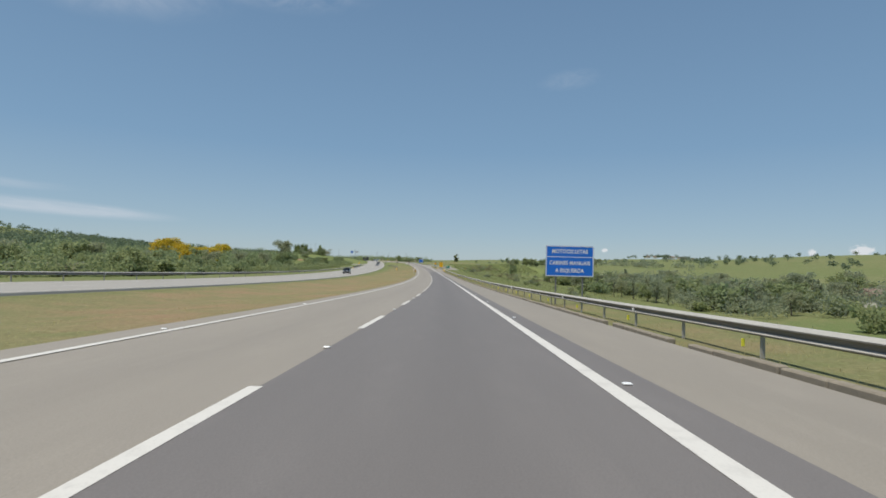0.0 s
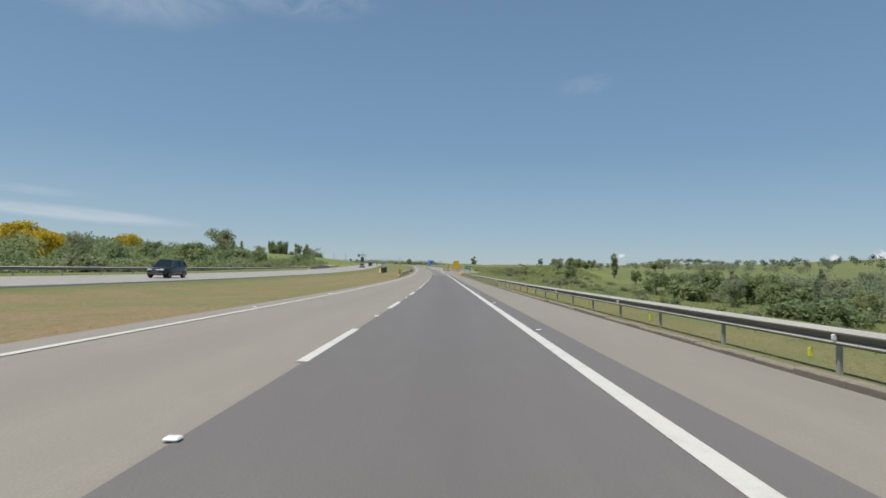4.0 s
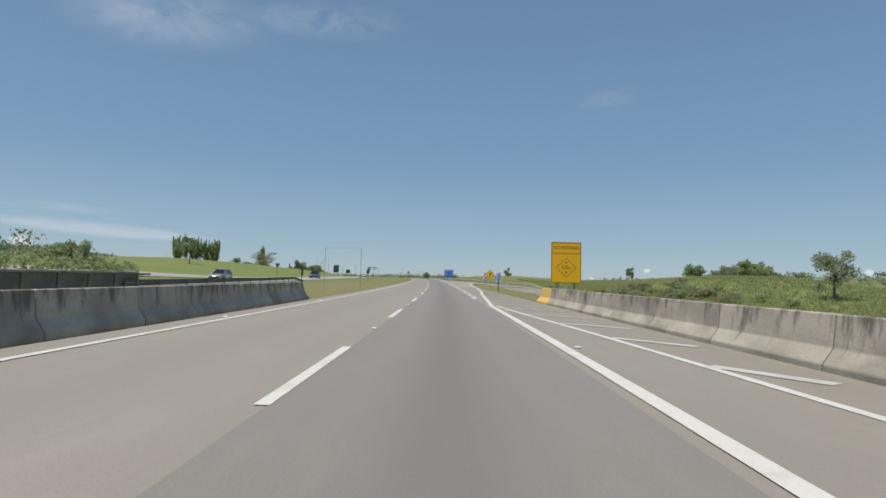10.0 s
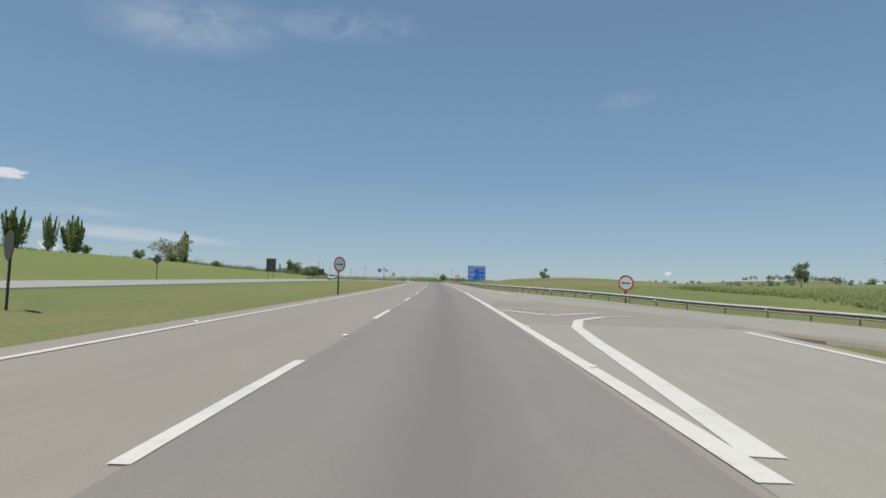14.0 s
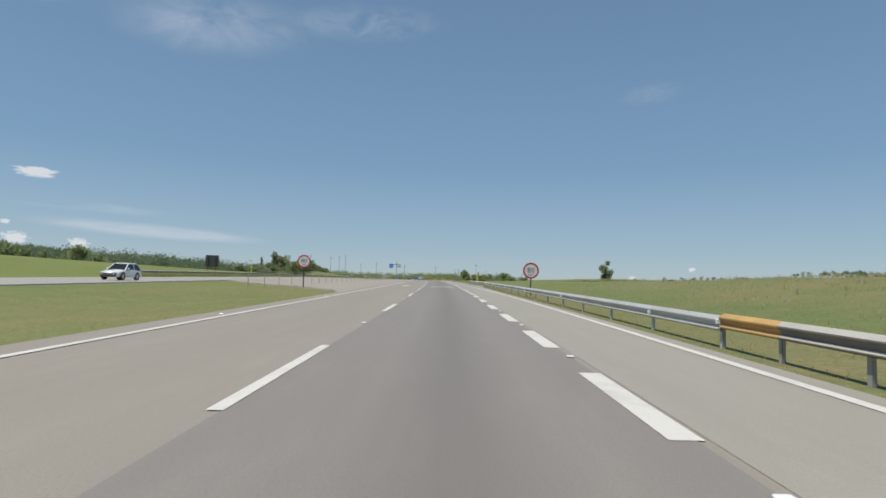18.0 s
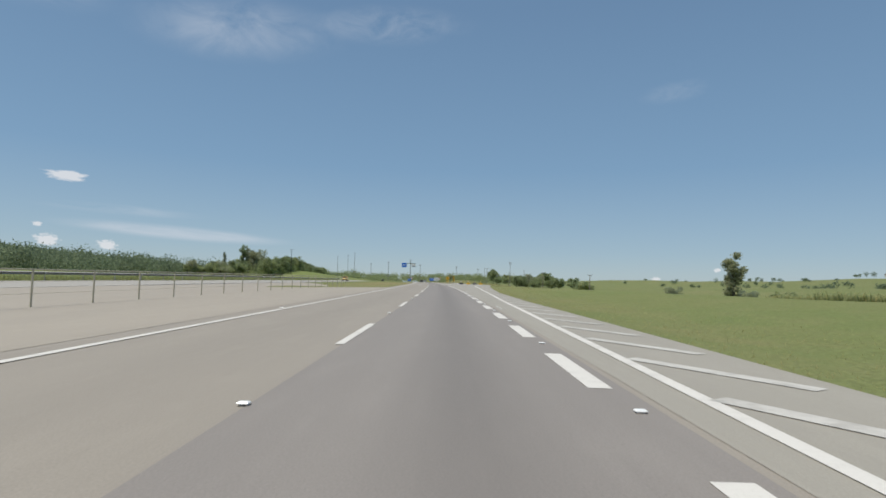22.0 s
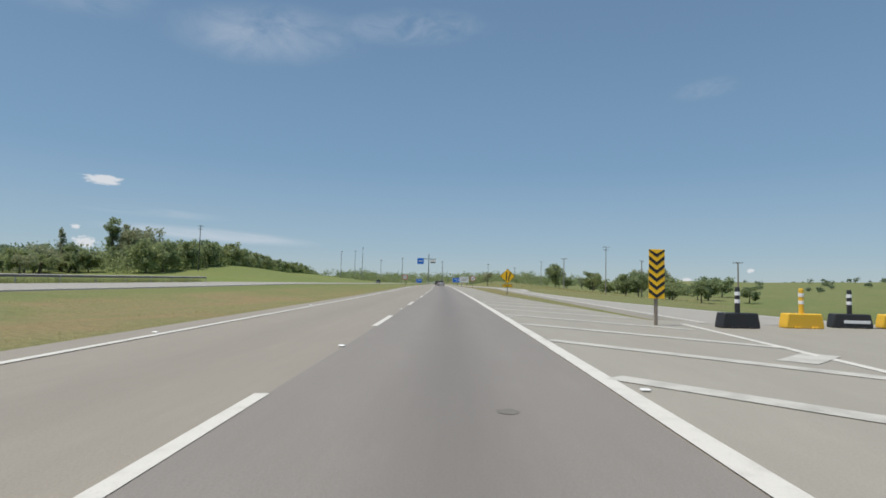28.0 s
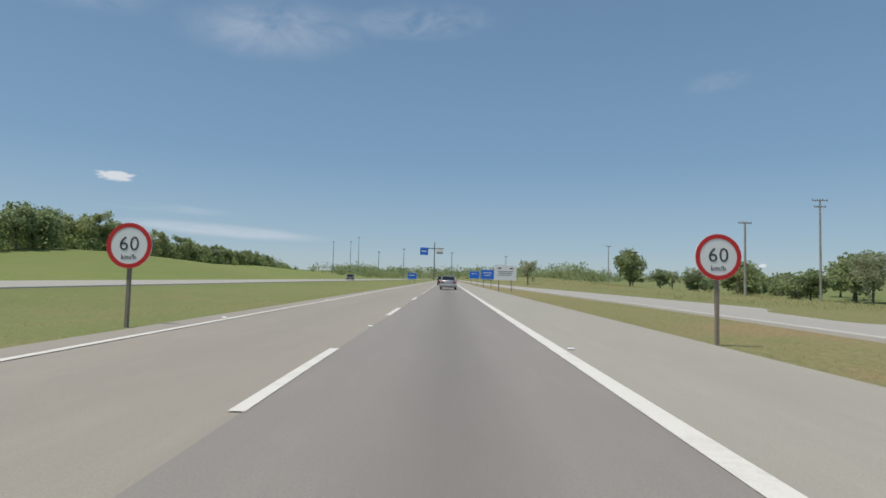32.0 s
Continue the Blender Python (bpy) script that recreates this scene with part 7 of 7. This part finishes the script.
        part("head_lamp", solid("head_lamp", box(x0, x1, f - 0.16, f + 0.005, belt - 0.36, belt - 0.22, 0.03), LAMP_CLEAR), ob, "clear head lamp")
    part("bumper", solid("bumper", box(-W + 0.05, W - 0.05, r - 0.06, r + 0.1, 0.3, 0.56, 0.04), paint), ob)
    part("bumper", solid("bumper", box(-W + 0.2, W - 0.2, f - 0.08, f + 0.05, 0.26, 0.44, 0.04), TRIM), ob)
    part("grille", solid("grille", box(-0.4, 0.4, f - 0.05, f + 0.03, 0.45, 0.56, 0.02), TRIM), ob)
    part("number_plate", solid("number_plate", box(-0.2, 0.2, r - 0.075, r - 0.061, 0.4, 0.52), RIM), ob, "plain grey number plate")
    if kind == "pickup":
        part("load_bed", solid("load_bed", box(-W + 0.12, W - 0.12, r + 0.08, back_low - 0.05, deck + 0.005, deck + 0.03), TRIM), ob, "black bed cover")
    return ob


SILVER, BLACK, WHITE_P, YELLOW_P, NAVY = car_paint("paint_silver", (0.42, 0.42, 0.41), 0.7), car_paint("paint_black", (0.015, 0.016, 0.02)), car_paint("paint_white", (0.75, 0.75, 0.73), 0), \
    car_paint("paint_yellow", (0.72, 0.46, 0.12), 0.1), car_paint("paint_navy", (0.015, 0.02, 0.045))
car(place(905.5, 0.1, 0.012), "silver sedan with a dark rear window in the lane ahead", SILVER)
car(place(945.0, -0.9, 0.012), "dark car farther ahead in the same lane", BLACK, "hatch")
far_lane = lambda s: FAR_NEAR(s) - 4.0
car(place(158, far_lane(158), 0.03, 180), "black off-road car with lit lamps on the opposite carriageway", BLACK, "suv")
car(place(331, far_lane(331), 0.03, 180), "silver hatchback on the opposite carriageway", SILVER, "hatch")
car(place(392, far_lane(392), 0.03, 180), "dark blue off-road car on the opposite carriageway", NAVY, "suv")
car(place(528, far_lane(528), 0.03, 180), "white hatchback on the opposite carriageway", WHITE_P, "hatch")
car(place(781, far_lane(781), 0.03, 180), "yellow pickup truck on the opposite carriageway", YELLOW_P, "pickup", "pickup truck")
car(place(1010, FAR_NEAR(1010) - 3, 0.03, 180), "black car on the distant opposite carriageway", BLACK, "suv")

# ---- small things on the road ----
STUD_MESH = solid("road_stud", box(-0.055, 0.055, -0.045, 0.045, 0.0, 0.024, 0.01), STUD_WHITE)
for k in range(-3, 82):
    _o = 7.6 if k < 35 else 8.4
    for across, off in ((LANE_LINE(DASHES(k) + _o) + 0.02, _o), (LEFT_LINE - 0.18, 9.8)):
        st = new("road_stud", STUD_MESH)
        st.parent = main_road
        st.matrix_basis = place(DASHES(k) + off, across, 0.012)
    if DASHES(k) < 285 or DASHES(k) > 716:
        st = new("road_stud", STUD_MESH)
        st.parent = main_road
        st.matrix_basis = place(DASHES(k) + 5.0, RIGHT_LINE(DASHES(k) + 5.0) + 0.25, 0.012)
    if 296 < DASHES(k) < 412:
        for q in (-1.6, 4.4):
            st = new("road_stud", STUD_MESH)
            st.parent = main_road
            st.matrix_basis = place(DASHES(k) + q, 2.1, 0.012)
for k in range(-6, 48):
    st = new("road_stud", STUD_MESH)
    st.parent = main_road
    st.matrix_basis = place(MERGE2(k) - 1.1, MERGE_LINE(MERGE2(k)) + 0.06, 0.0105)

# dark spills and patches on the asphalt
STAIN = worn("oil_stain", (0.15, 0.138, 0.122), (0.19, 0.173, 0.15), 0.8, 0, 20, 2.0, 0.8, 0.1, 0.003)
for _s, _a, _l, _w in ((455.9, 2.97, 0.17, 0.1), (455.7, 3.3, 0.13, 0.07), (752.9, 0.57, 0.1, 0.1), (683, 4.0, 0.3, 0.12), (586, 2.6, 0.5, 0.2), (171, 4.0, 0.7, 0.14)):
    ring = []
    for k in range(18):
        r = 1 + 0.45 * noise.noise((math.cos(k * 0.349) * 1.5 + _s, math.sin(k * 0.349) * 1.5, _a))
        ring.append(rp(_s + _l * r * math.cos(k * 0.349), _a + _w * r * math.sin(k * 0.349), 0.0105))
    part("stain", mesh_of("stain", ring, [tuple(range(18))], STAIN), main_road, "dark oil stain")

# kerbstones along the first stretch of the shoulder
KERB_MESHES = [solid("kerbstone", box(-0.09, 0.09, 0.012, 0.985, -0.22, 0.045 + 0.014 * k, 0.022), KERB) for k in range(3)]
DRAIN_AT = 169.9
_da = PAVE_RIGHT(DRAIN_AT)
drain = thing("drain_chute", place(DRAIN_AT, _da, -0.02), "concrete drain chute through a gap in the kerb", "drain")
part("channel", solid("channel", plate([(-0.05, -0.16), (1.6, -0.42), (1.6, -0.32), (-0.05, -0.03)], -0.42, 0.42, 0.01), CONCRETE_DARK), drain, "dark wet channel floor")
for _w in (-1, 1):
    _y0, _y1 = sorted((_w * 0.43, _w * 0.6))
    part("wing_wall", solid("wing_wall", plate([(0.0, -0.25), (1.6, -0.5), (1.6, -0.16), (0.28, 0.13), (0.05, 0.12)], _y0, _y1, 0.02), KERB), drain)
    for _n in range(2):
        part("kerb_return", solid("kerb_return", box(0.12, 0.32, _w * (1.05 + 0.75 * _n) - 0.37, _w * (1.05 + 0.75 * _n) + 0.37, -0.22, 0.1 - 0.02 * _n, 0.03), KERB), drain, "raised kerb end beside the gap")
kerb = thing("kerb", Matrix.Identity(4), "low broken concrete kerb along the shoulder", "kerb", kind="structure")
_k = random.Random(3)
for s in range(-20, 250):
    if _k.random() < 0.06 or DRAIN_AT - 1.6 < s < DRAIN_AT + 1.4:
        continue
    a = PAVE_RIGHT(s) + 0.22
    m = run_of(rp(s, a, 0), rp(s + 1, PAVE_RIGHT(s + 1) + 0.22, 0)) @ pose(_k.uniform(-0.012, 0.012), 0, _k.uniform(-0.02, 0.015))
    put("kerbstone", KERB_MESHES[_k.randrange(3)], kerb, m)
